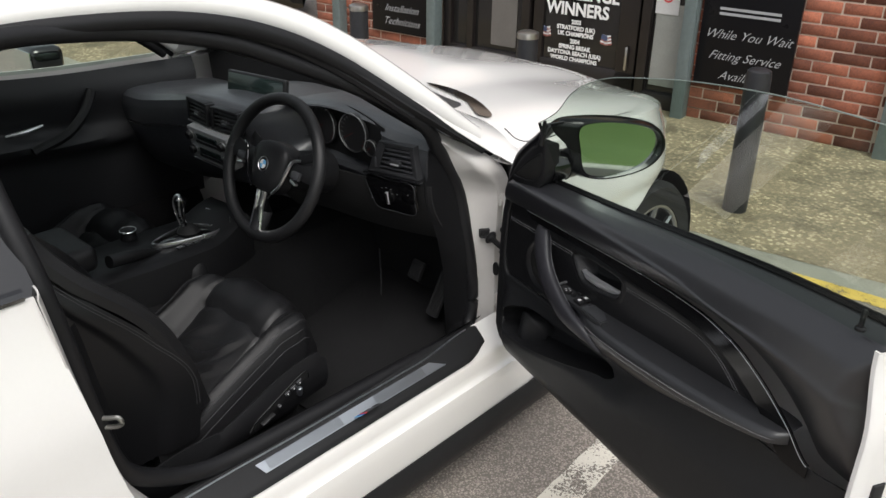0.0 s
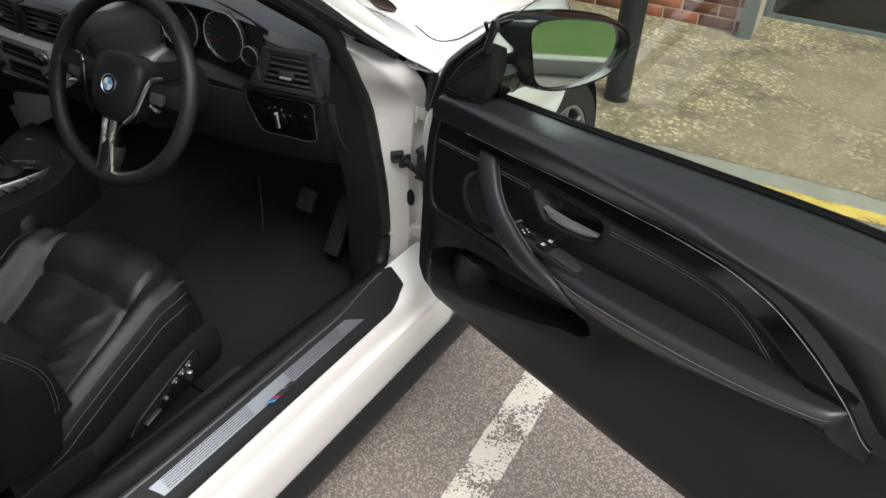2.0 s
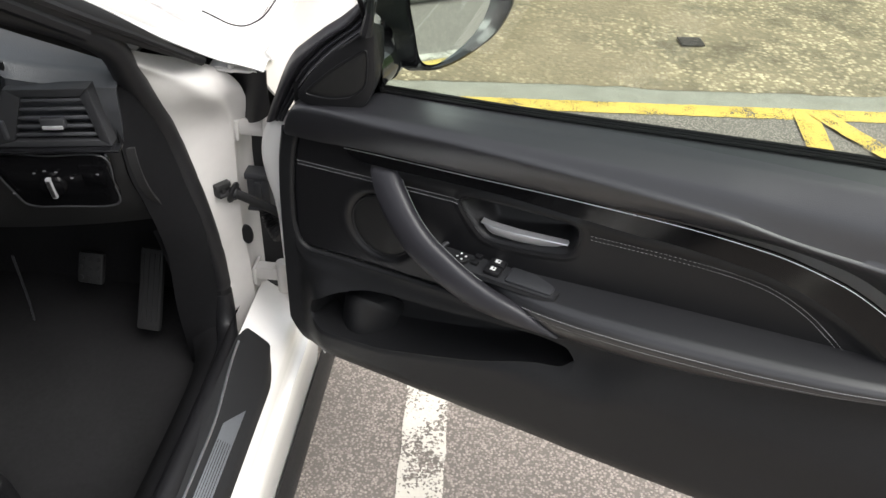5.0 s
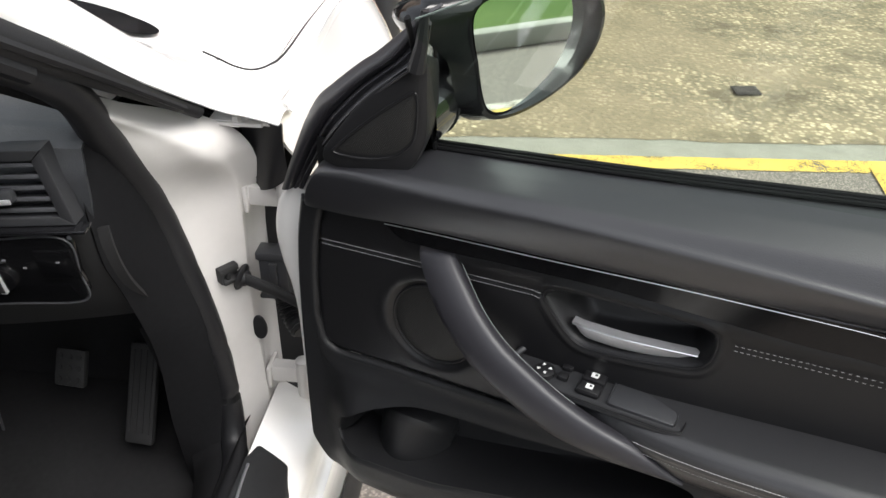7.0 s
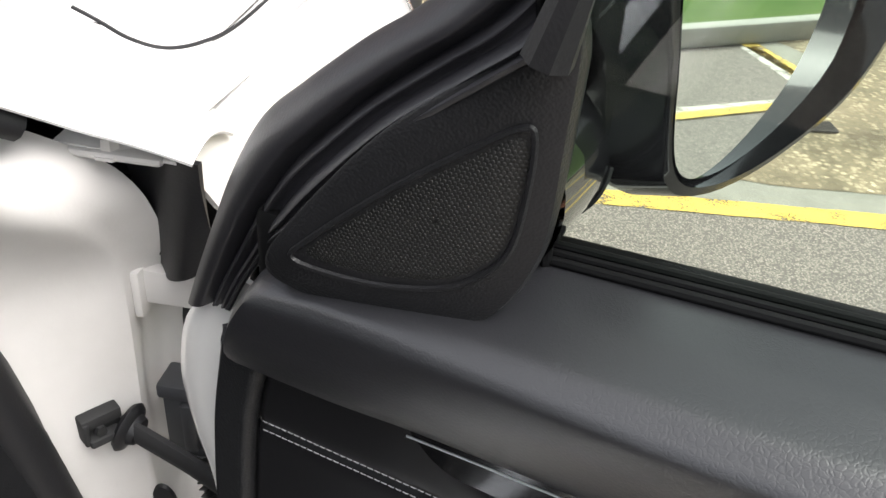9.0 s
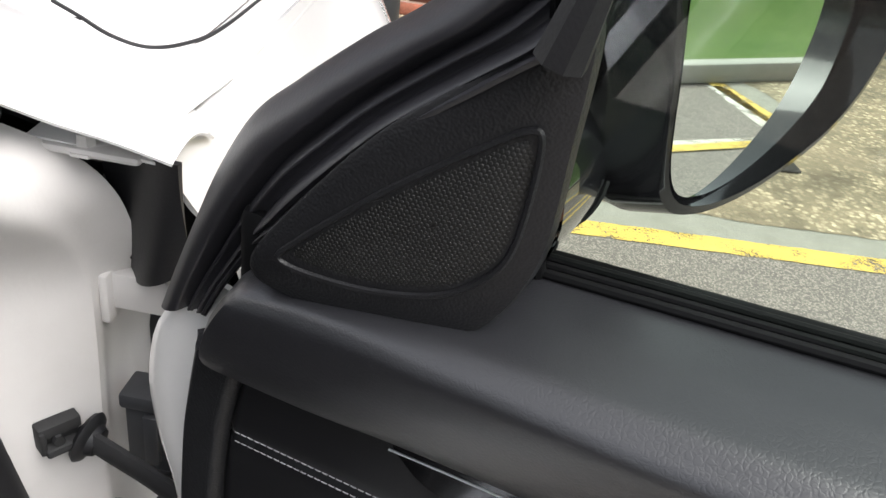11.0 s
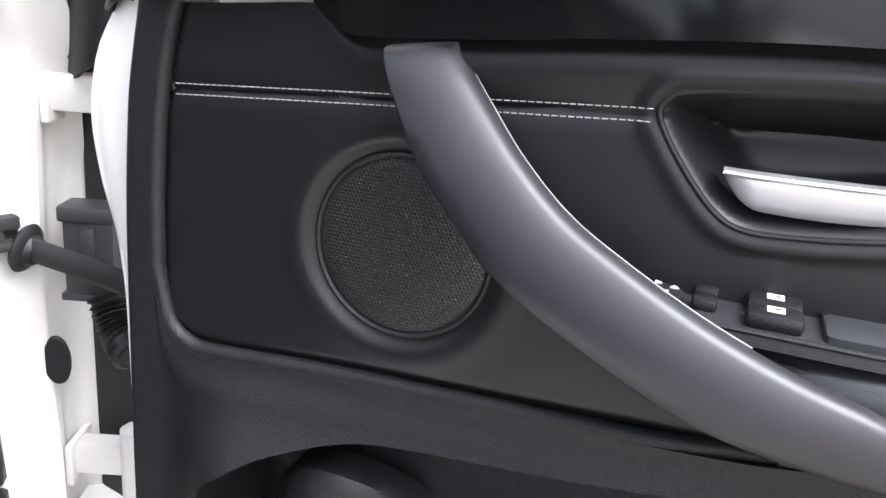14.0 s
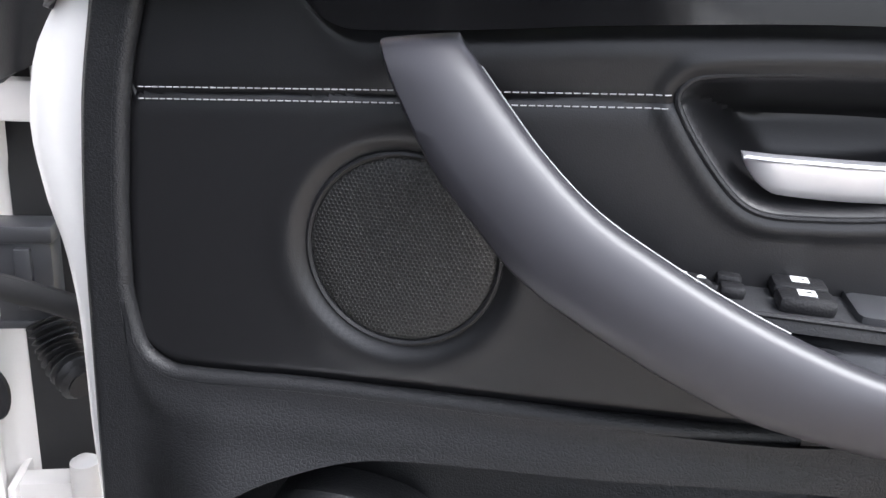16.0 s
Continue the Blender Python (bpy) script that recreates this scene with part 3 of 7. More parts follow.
for x0, x1, z0 in ((-2.12, -1.9, 0.2), (-1.88, -1.38, 0.2), (-1.22, -0.55, 0.22), (-0.34, -0.04, 0.1)):
    part("pane", box(x0, x1, 0.163, 0.169, z0, 2.1), M_SHOPGLASS, shopfront)
part("pull_handle", box(-0.485, -0.465, 0.10, 0.125, 0.25, 0.42, 0.004), M_STEEL, shopfront, "small steel pull handle")
part("blind_panel", box(-0.30, -0.07, 0.156, 0.161, 0.17, 0.75), mat("pale_blind", (0.30, 0.31, 0.29), 0.7), shopfront, "pale blind behind the side window")
part("curtain", box(-1.70, -1.46, 0.156, 0.161, 0.26, 1.4), mat("grey_curtain", (0.14, 0.13, 0.12), 0.8), shopfront, "grey curtain behind the window")
part("notice", box(-0.31, -0.14, 0.15, 0.1555, 0.68, 0.95), mat("paper_notice", (0.6, 0.6, 0.6), 0.7), shopfront, "white paper notice with a red mark")
part("notice_mark", lathe([(0.028, 0.149), (0.040, 0.149), (0.040, 0.1495), (0.028, 0.1495)], 24, "Y"), M_RED, shopfront).matrix_local = pose(-0.225, 0, 0.80)
for text, z, size in (("CHALLENGE", 0.74, 0.130), ("WINNERS", 0.622, 0.130), ("2003", 0.530, 0.045), ("STRATFORD (UK)", 0.485, 0.045), ("UK CHAMPIONS", 0.44, 0.045), ("2004", 0.385, 0.045),
                      ("SPRING BREAK", 0.340, 0.045), ("DAYTONA BEACH (USA)", 0.295, 0.045), ("WORLD CHAMPIONS", 0.25, 0.045)):
    lettering(text, size, M_MARK, pose(-0.93, 0.155, z, 90, 0, 0) @ Matrix.Diagonal((0.92, 1, 1, 1)), shopfront, bold=0.004 if size > 0.1 else 0.0016)
for x, lean in ((-1.20, 14), (-1.17, -10), (-0.69, 12), (-0.65, -12)):
    flag = join(*[box(-0.030, 0.030, 0, 0.001, 0.012 * k, 0.012 * k + 0.012) for k in range(0, 6, 2)])
    part("flag", moved(flag, pose(x, 0.154, 0.40, 0, lean, 0)), M_FADED_RED, shopfront, "small red striped flag print")
    part("flag", moved(join(*[box(-0.030, 0.030, 0, 0.001, 0.012 * k, 0.012 * k + 0.012) for k in range(1, 6, 2)]), pose(x, 0.154, 0.40, 0, lean, 0)), M_MARK, shopfront)
    part("flag_corner", moved(box(-0.030, 0.0, -0.001, 0.0, 0.036, 0.072), pose(x, 0.154, 0.40, 0, lean, 0)), M_FADED_BLUE, shopfront)


def sign(x0, x1, z0, z1, lines, label):
    s = thing("sign_board", label, "sign", SITE)
    part("board", box(x0, x1, 0.06, 0.092, z0, z1, 0.003), M_SIGN, s)
    for text, x, z, size, shear in lines:
        lettering(text, size, M_SCRIPT, pose(x, 0.058, z, 90, 0, 0), s, shear=shear, bold=-0.0006)
    return s


s1 = sign(0.065, 0.70, 0.27, 1.75, (("While You Wait", 0.385, 0.615, 0.086, 0.5), ("Fitting Service", 0.385, 0.475, 0.084, 0.5), ("Available", 0.385, 0.345, 0.084, 0.5)), "gloss black shop sign board with white lettering on the brick wall")
part("brand_bar", join(box(0.18, 0.58, 0.0565, 0.0585, 0.775, 0.792), box(0.18, 0.58, 0.0565, 0.0585, 0.742, 0.759)), M_SCRIPT, s1)
sign(-2.90, -2.27, 0.24, 1.75, (("Installation", -2.57, 0.445, 0.085, 0.5), ("Technicians", -2.57, 0.335, 0.085, 0.5)), "gloss black sign board with white script lettering on the brick wall")


bay = thing("shop_window", "wide dark glazed shop window reaching down to the forecourt", "window", SITE)
part("window_frame", join(box(1.39, 1.44, 0.55, 0.61, 0.0, 2.3, 0.004), box(4.25, 4.30, 0.55, 0.61, 0.0, 2.3, 0.004), box(1.44, 4.25, 0.55, 0.61, 2.25, 2.3, 0.004), box(1.44, 4.25, 0.55, 0.61, 0.0, 0.035, 0.004)), M_POST, bay)
for x0, x1 in ((1.44, 2.36), (2.40, 3.30), (3.34, 4.25)):
    part("pane", box(x0, x1, 0.578, 0.584, 0.035, 2.25), M_SHOPGLASS, bay)
for x0 in (2.36, 3.30):
    part("mullion", box(x0, x0 + 0.04, 0.55, 0.61, 0.035, 2.25, 0.003), M_POST, bay)


# bricks in stretcher bond: the nearest are pieces of their own, the others one mesh
def brick_mesh(w):
    bm = box(0, w, 0.092, 0.150, 0, 0.065, 0.004, 1)
    me = bpy.data.meshes.new("brick")
    bm.to_mesh(me)
    bm.free()
    me.materials.append(M_BRICK)
    return me


FULL, HALF = brick_mesh(0.215), brick_mesh(0.1025)
rest_v, rest_f = [], []
brick_rng = random.Random(7)
for x0, x1, x_near in ((-3.62, -2.26, -3.7), (0.03, 1.30, 0.05)):
    for row_i in range(42):
        z = 0.008 + 0.075 * row_i
        x = x0 + (0.0 if row_i % 2 else -0.1125)
        while x < x1 - 0.02:
            a, w = (x, 0.215) if x >= x0 - 0.001 else (x0, 0.1025)
            if a + w > x1 + 0.05:
                w = 0.1025
            lift = brick_rng.uniform(-0.003, 0.002)
            if a > x_near and row_i < 24:
                ob = new("brick", FULL if w > 0.2 else HALF)
                ob.parent = wall_front
                ob.location = (a, lift, z)
            else:
                k = len(rest_v)
                rest_v += [(a + dx * w, 0.092 + lift + 0.058 * dy, z + 0.065 * dz) for dx, dy, dz in ((0, 0, 0), (1, 0, 0), (1, 1, 0), (0, 1, 0), (0, 0, 1), (1, 0, 1), (1, 1, 1), (0, 1, 1))]
                rest_f += [tuple(k + i for i in q) for q in ((0, 1, 5, 4), (1, 2, 6, 5), (3, 0, 4, 7), (4, 5, 6, 7), (1, 0, 3, 2))]
            x += 0.225
rest = bpy.data.meshes.new("brickwork")
rest.from_pydata(rest_v, [], rest_f)
rest.materials.append(M_BRICK)
brickwork = new("brickwork", rest)
brickwork.parent = wall_front
tagged(brickwork, kind="stuff")

# the drain cover and stains on the forecourt
drain = part("drain_cover", moved(join(box(-0.055, 0.055, -0.045, 0.045, 0.012, 0.022, 0.003), box(-0.045, 0.045, -0.036, 0.036, 0.0222, 0.0226)), pose(2.108, 3.05, 0, 0, 0, 8)), mat("rusty_iron", (0.05, 0.045, 0.04), 0.7, vary=0.3), label="small rusty iron drain cover in the concrete")
tagged(drain, category="drain cover")

# ---- behind and beside: kerb, grass verge, parked car ----
kerb = part("kerb", box(5.35, 5.50, -30, 30, 0, 0.12, 0.02), M_KERB, kind="structure", label="pale concrete kerb along the grass verge")
tagged(kerb, category="kerb")
verge = part("grass_verge", sheet(lambda a, b: (5.49 + 60 * a * a, -60 + 120 * b, 0.11 + 3.2 * step(0.10, 0.42, a) + 0.05 * noise.noise((60 * a * a, 120 * b, 3))), 60, 60), M_GRASS, kind="structure", label="mown green grass verge")
tagged(verge, category="grass")
strip("bay_line", pose(4.25, -3, 0.004, 0, 0, 0), 5.45, 0.10, M_WHITELINE, "worn white painted parking bay line", 0.004)
strip("bay_line", pose(4.20, 2.50, 0.004, 0, 0, -82), 1.10, 0.10, M_WHITELINE, "worn white painted parking bay line", 0.004)
strip("yellow_line", pose(4.06, -0.4, 0.0075, 0, 0, -3), 2.8, 0.09, M_YELLOW, "yellow painted line", 0.004)
strip("yellow_line", pose(2.42, 0.6, 0.0075, 0, 0, -2), 1.80, 0.10, M_YELLOW, "yellow painted hatching bar", 0.004)
strip("yellow_line", pose(3.42, 0.95, 0.0110, 0, 0, 31), 1.72, 0.09, M_YELLOW, "yellow painted hatching diagonal", 0.004)


def parked_car(m):
    """A dark saloon, of which only the flank shows past the shop's corner."""
    p = thing("parked_car", "dark parked car on the tarmac beyond the shop corner", "car", m)
    top = curve_of([(-2.15, 0.72), (-1.95, 0.92), (-1.2, 0.98), (-0.5, 1.36), (0.4, 1.40), (1.2, 1.02), (1.95, 0.98), (2.15, 0.70)])
    sec = [(0.0, 0.0), (0.80, 0.0), (0.88, 0.10), (0.90, 0.42), (0.86, 0.62), (0.66, 0.97), (0.5, 1.0), (0.0, 1.0)]

    def skin(a, b):
        y = -2.15 + 4.30 * a
        k, sgn = (1 - 2 * b, -1) if b < 0.5 else (2 * b - 1, 1)
        i = k * (len(sec) - 1)
        j = min(int(i), len(sec) - 2)
        q = np.array(sec[-1 - j]) + (np.array(sec[-2 - j]) - np.array(sec[-1 - j])) * (i - j)
        ends = 1 - 0.16 * (abs(y) / 2.15) ** 6
        return sgn * q[0] * ends, y, 0.20 + (top(y) - 0.20) * q[1]
    part("body", sheet(skin, 48, 28), M_CARDARK, p)
    for x in (-0.80, 0.80):
        for y in (-1.30, 1.32):
            w = part("wheel", lathe([(0.10, -0.10), (0.28, -0.11), (0.32, -0.07), (0.32, 0.07), (0.28, 0.11), (0.20, 0.112)], 32, "X"), M_TYRE, p, "black road tyre")
            w.matrix_local = pose(x, y, 0.32, 0, 0, 0 if x > 0 else 180)
            part("rim", lathe([(0.0, 0.10), (0.05, 0.105), (0.19, 0.09), (0.205, 0.114)], 28, "X"), M_RIM, w)
    return p


parked_car(pose(-6.68, 3.05, 0, 0, 0, -42))


# ---- the car: parked nose-in, driver's door open ----
car = thing("car", "white two-door coupe with black leather interior, driver's door open", "car")


def half_width(y, z):
    """The body side, as distance from the car's middle."""
    w = 0.895 - 0.05 * step(0.75, 1.08, z) - 0.012 * step(0.62, 0.45, z)
    w += 0.035 * math.exp(-((y + 1.54) / 0.42) ** 2) * step(0.2, 0.5, z) * step(1.05, 0.8, z)
    w += 0.025 * math.exp(-((y - 1.27) / 0.40) ** 2) * step(0.2, 0.5, z) * step(1.0, 0.75, z)
    w -= 0.045 * step(0.66, 1.0, z) * step(0.6, 1.1, y)
    w -= 0.44 * step(1.05, 2.2, y) ** 1.15 + 0.24 * step(-1.9, -2.6, y) ** 1.5
    w -= 0.010 * math.exp(-((z - 0.70) / 0.02) ** 2)
    return w


belt = curve_of([(-2.55, 0.98), (-1.7, 1.06), (-0.75, 1.055), (0.0, 1.0), (0.5, 0.985), (1.2, 0.93), (1.8, 0.80), (2.12, 0.62)])


def arch(y, c, r=0.365):
    d = abs(y - c)
    return 0.34 + math.sqrt(r * r - d * d) if d < r else 0.0


def skirt(y):
    return max(0.20, arch(y, 1.27), arch(y, -1.54))


def side(y0, y1, zlow, zhigh, sgn, n=60, k=16, y_edge=None):
    """A stretch of body side between y0 and y1; y_edge(z) bends its end towards the door opening."""
    def f(a, b):
        y = y0 + (y1 - y0) * a
        z = zlow(y) + (zhigh(y) - zlow(y)) * b
        if y_edge:
            e = y_edge(z)
            y = y0 + (e - y0) * a
            z = zlow(y) + (zhigh(y) - zlow(y)) * b
        return sgn * half_width(y, z), y, z
    return thick(sheet(f, n, k), 0.004)


def wing_line(y):
    return belt(y) - 0.024 * step(0.72, 0.47, y)


# opening of the driver's door, as y of its edges by height
front_edge = curve_of([(0.20, 0.50), (0.35, 0.50), (0.5, 0.515), (0.7, 0.535), (0.85, 0.525), (0.93, 0.47), (0.98, 0.443)])
rear_edge = curve_of([(0.30, -0.60), (0.45, -0.66), (0.60, -0.735), (0.80, -0.775), (1.06, -0.815)])

part("front_wing", side(2.1, 0.53, skirt, wing_line, 1, 70, 16, front_edge), M_PAINT, car)
part("front_wing", side(2.1, 0.53, skirt, wing_line, -1, 70, 16, front_edge), M_PAINT, car)
part("rear_quarter_panel", side(-2.55, -0.75, skirt, belt, 1, 70, 18, rear_edge), M_PAINT, car)
part("rear_quarter_panel", side(-2.55, -0.75, skirt, belt, -1, 70, 18, rear_edge), M_PAINT, car)
part("closed_door", side(-0.77, 0.525, lambda y: 0.34, belt, -1, 40, 14), M_PAINT, car, "closed white passenger door")

# sill: white shoulder, side skirt, black lower edge
SILL = [(0.800, 0.458), (0.845, 0.428), (0.868, 0.411), (0.876, 0.402), (0.8800, 0.393), (0.8815, 0.365), (0.8835, 0.348), (0.8885, 0.341), (0.8970, 0.337), (0.8990, 0.328), (0.8990, 0.300), (0.8965, 0.250), (0.893, 0.200)]
for sgn in (1, -1):
    bm = sheet(lambda a, b: (sgn * SILL[int(round(b * 12))][0], -0.80 + 1.36 * a, SILL[int(round(b * 12))][1]), 24, 12)
    part("sill", thick(bm, 0.003), M_PAINT, car, "white door sill")
    sk = sheet(lambda a, b: (sgn * (0.90 + 0.018 * math.sin(b * math.pi)), -1.15 + 2.05 * a, 0.215 - 0.10 * b), 30, 6)
    part("side_skirt", thick(sk, 0.004), M_PLASTIC, car, "black lower side skirt")
part("floor_pan", box(-0.84, 0.84, -2.3, 1.8, 0.14, 0.20, 0.02), M_DARK, car)

# bonnet, with its shut line and side vents
hood_z = curve_of([(0.55, 1.015), (0.9, 0.995), (1.3, 0.935), (1.7, 0.84), (2.0, 0.72), (2.12, 0.62)])


def hood_surface(x, y):
    w = abs(x)
    z = hood_z(y) + 0.02 * (1 - (w / 0.8) ** 2)
    z += 0.028 * step(0.42, 0.20, w) * step(0.62, 1.0, y) * step(2.1, 1.5, y)
    z -= 0.045 * step(0.60, 0.90, w) ** 1.5
    return z


def hood_w(y):
    return half_width(y, belt(y)) - 0.035 - 0.03 * step(1.0, 1.5, y)


def hood(a, b):
    y = 0.60 + 1.45 * b
    w = hood_w(y)
    x = (2 * a - 1) * w
    y -= 0.10 * (abs(x) / 0.868) ** 2 * step(1.0, 0.6, y)
    return x, y, hood_surface(x, y)


part("bonnet", thick(sheet(hood, 48, 48), 0.003), M_PAINT, car, "white bonnet with a raised centre")


def wing_top(sgn):
    def f(a, b):
        y = 0.50 + 1.54 * b
        w0 = hood_w(y) - 0.004
        w1 = half_width(y, belt(y) - 0.012) + 0.001
        x = w0 + (w1 - w0) * math.sin(a * math.pi / 2)
        return sgn * x, y, hood_surface(w0, y) - 0.0015 + (belt(y) - 0.012 - hood_surface(w0, y)) * (1 - math.cos(a * math.pi / 2))
    return thick(sheet(f, 10, 50), 0.003)


def wing_tail(sgn):
    """The wing behind the bonnet, running up to the foot of the windscreen pillar."""
    foot = smooth_line([(0.874, 0.440, 0.966), (0.840, 0.436, 0.976), (0.800, 0.424, 0.990), (0.765, 0.320, 1.066), (0.735, 0.232, 1.140), (0.690, 0.14, 1.212)], 40)

    def f(a, b):
        p = foot[int(round(a * 39))]
        x = 0.868 - 0.20 * a
        q = np.array((x, 0.62 - 0.10 * (x / 0.868) ** 2, 0.0))
        q[2] = hood_surface(min(q[0], 0.845), q[1]) - 0.003 - 0.022 * step(0.10, 0.0, a)
        r = p + (q - p) * b
        r[2] += 0.010 * math.sin(b * math.pi) * (1 - a)
        return sgn * r[0], r[1], r[2]
    return thick(sheet(f, 39, 14), 0.002)


for sgn in (1, -1):
    part("wing_inner", thick(sheet(lambda a, b: (sgn * (0.78 + 0.078 * a), 0.452 + 0.20 * b, 0.963 + 0.012 * b - 0.004 * a), 8, 8), 0.002), M_PAINT, car)
part("wing_tail", wing_tail(1), M_PAINT, car)
part("wing_tail", wing_tail(-1), M_PAINT, car)
part("wing_top", wing_top(1), M_PAINT, car)
part("wing_top", wing_top(-1), M_PAINT, car)
for sgn in (1, -1):
    out = smooth_line([(0.30, 0.70), (0.39, 0.722), (0.498, 0.698), (0.575, 0.662), (0.609, 0.640), (0.6475, 0.614), (0.668, 0.592), (0.663, 0.572), (0.631, 0.568), (0.58, 0.604), (0.516, 0.648), (0.42, 0.676)], 40, True)
    bm = bmesh.new()
    bm.faces.new([bm.verts.new((sgn * x, y, hood_surface(x, y) + 0.006)) for x, y in out])
    part("bonnet_vent", bm, M_GLOSS, car, "gloss black scuttle corner panel")
part("front_bumper", thick(sheet(lambda a, b: ((2 * a - 1) * (0.34 + 0.08 * math.sin(b * 2.2)), 2.04 + 0.12 * math.cos((2 * a - 1) * 1.5) + 0.06 * math.sin(b * 3), 0.18 + 0.46 * b), 24, 12), 0.01), M_PAINT, car)
part("rear_bumper", thick(sheet(lambda a, b: ((2 * a - 1) * 0.72, -2.50 - 0.14 * math.cos((2 * a - 1) * 1.5), 0.2 + 0.8 * b), 24, 12), 0.01), M_PAINT, car)
part("boot_lid", thick(sheet(lambda a, b: ((2 * a - 1) * 0.70, -1.78 - 0.78 * b, 1.06 + 0.03 * math.cos((2 * a - 1) * 1.4) - 0.05 * b * b), 20, 12), 0.006), M_PAINT, car)

# roof, pillars, windscreen, rear window. Rails follow the A-pillar, roof edge and C-pillar on both sides.
RAIL = [(0.85, 0.485, 0.945), (0.792, 0.415, 0.993), (0.735, 0.225, 1.135), (0.655, 0.035, 1.282), (0.605, -0.115, 1.363), (0.580, -0.29, 1.412), (0.565, -0.50, 1.433), (0.56, -0.75, 1.430), (0.57, -1.05, 1.385), (0.62, -1.40, 1.25), (0.70, -1.75, 1.09)]
rail = smooth_line(RAIL, 60)


def rail_at(t):
    f = t * 59
    i = min(int(f), 58)
    return rail[i] + (rail[i + 1] - rail[i]) * (f - i)


def roof_pt(a, b):
    p = rail_at(0.36 + 0.42 * b)
    x = (2 * a - 1) * (p[0] - 0.035)
    return x, p[1], p[2] + 0.016 + 0.045 * (1 - (x / p[0]) ** 2)


part("roof", thick(sheet(roof_pt, 24, 30), 0.004), M_PAINT, car, "white painted roof")
for sgn in (1, -1):
    pts = [(sgn * (q[0] - 0.022), q[1] + 0.030, q[2] + 0.012) for q in rail[7:52]]
    part("roof_rail", tube(pts, lambda t: 0.022 + 0.012 * step(0.0, 0.15, t), 12, flat=0.9), M_PAINT, car, "white painted pillar and roof rail")
    pts = [(sgn * (q[0] - (0.007 - 0.011 * step(0.15, 0.4, i / 44))), q[1] + 0.004 - 0.009 * step(0.1, 0.4, i / 44), q[2] - 0.006 - 0.008 * step(0.0, 0.18, i / 44)) for i, q in enumerate(rail[6:50])]
    part("window_seal", tube(pts, lambda t: 0.0095 + 0.0095 * step(0.0, 0.18, t), 10, flat=0.85), M_RUBBER, car, "black rubber roof seal")
    pts = [(sgn * (q[0] + 0.004), q[1] - 0.010, q[2] - 0.004 - 0.008 * step(0.0, 0.18, i / 44)) for i, q in enumerate(rail[7:50])]
    part("seal_lip", tube(pts, lambda t: 0.004 + 0.002 * step(0, 0.2, t), 6), M_RUBBER, car)
    pts = [(sgn * (q[0] - 0.012), q[1] - 0.012, q[2] - 0.026) for q in rail[12:50]]
    part("window_seal", tube(pts, lambda t: 0.011 + 0.003 * step(0.0, 0.2, t), 8), M_RUBBER, car)
    pts = [(sgn * (q[0] - 0.055), q[1] - 0.010, q[2] - 0.026) for q in rail[8:52]]
    part("pillar_trim", tube(pts, lambda t: 0.014 + 0.010 * step(0.0, 0.2, t), 10, flat=0.9), M_HEAD, car, "dark cloth pillar trim")


def screen_pt(a, b):
    p = rail_at(0.06 + 0.31 * b)
    x = (2 * a - 1) * (p[0] - 0.06)
    bow = (1 - (x / p[0]) ** 2)
    return x, p[1] + 0.05 + 0.20 * bow * (1 - b) + 0.06 * bow * b, p[2] + 0.016 + 0.03 * bow * b - 0.0 * bow


ws = part("windscreen", sheet(screen_pt, 24, 20), M_SCREENGLASS, car, "clear windscreen")
ws.visible_shadow = False
rw = part("rear_window", sheet(lambda a, b: ((2 * a - 1) * (rail_at(0.80 + 0.19 * b)[0] - 0.05), rail_at(0.80 + 0.19 * b)[1], rail_at(0.80 + 0.19 * b)[2] + 0.02 + 0.03 * (1 - (2 * a - 1) ** 2)), 12, 10), M_SCREENGLASS, car)
rw.visible_shadow = False
lining = sheet(lambda a, b: ((2 * a - 1) * (rail_at(0.38 + 0.42 * b)[0] - 0.05), rail_at(0.38 + 0.42 * b)[1], rail_at(0.38 + 0.42 * b)[2] - 0.014 + 0.025 * (1 - (2 * a - 1) ** 2)), 16, 20)
part("headliner", thick(lining, 0.004), M_HEAD, car, "dark headliner")
# side windows: passenger door glass and both rear quarter windows
for sgn, y0, y1, name in ((-1, -0.70, 0.36, "side_window"), (1, -1.62, -0.80, "rear_side_window"), (-1, -1.62, -0.80, "rear_side_window")):
    def win(a, b):
        y = y0 + (y1 - y0) * a
        top = min(rail, key=lambda q: abs(q[1] - y))
        zb = belt(y) - 0.01
        z = zb + (top[2] - 0.03 - zb) * b
        return sgn * (half_width(y, zb) - 0.02 + (top[0] - half_width(y, zb) + 0.02) * b), y, z
    g = part(name, sheet(win, 20, 8), M_WINDOW if sgn < 0 and name == "side_window" else M_GLOSS, car, "dark tinted rear side window" if "rear" in name else "")
    g.visible_shadow = False
part("belt_trim", tube([(half_width(y, belt(y)) - 0.004, y, belt(y) + 0.008) for y in np.linspace(-1.6, -0.83, 16)], 0.012, 8), M_GLOSS, car, "gloss black window trim")

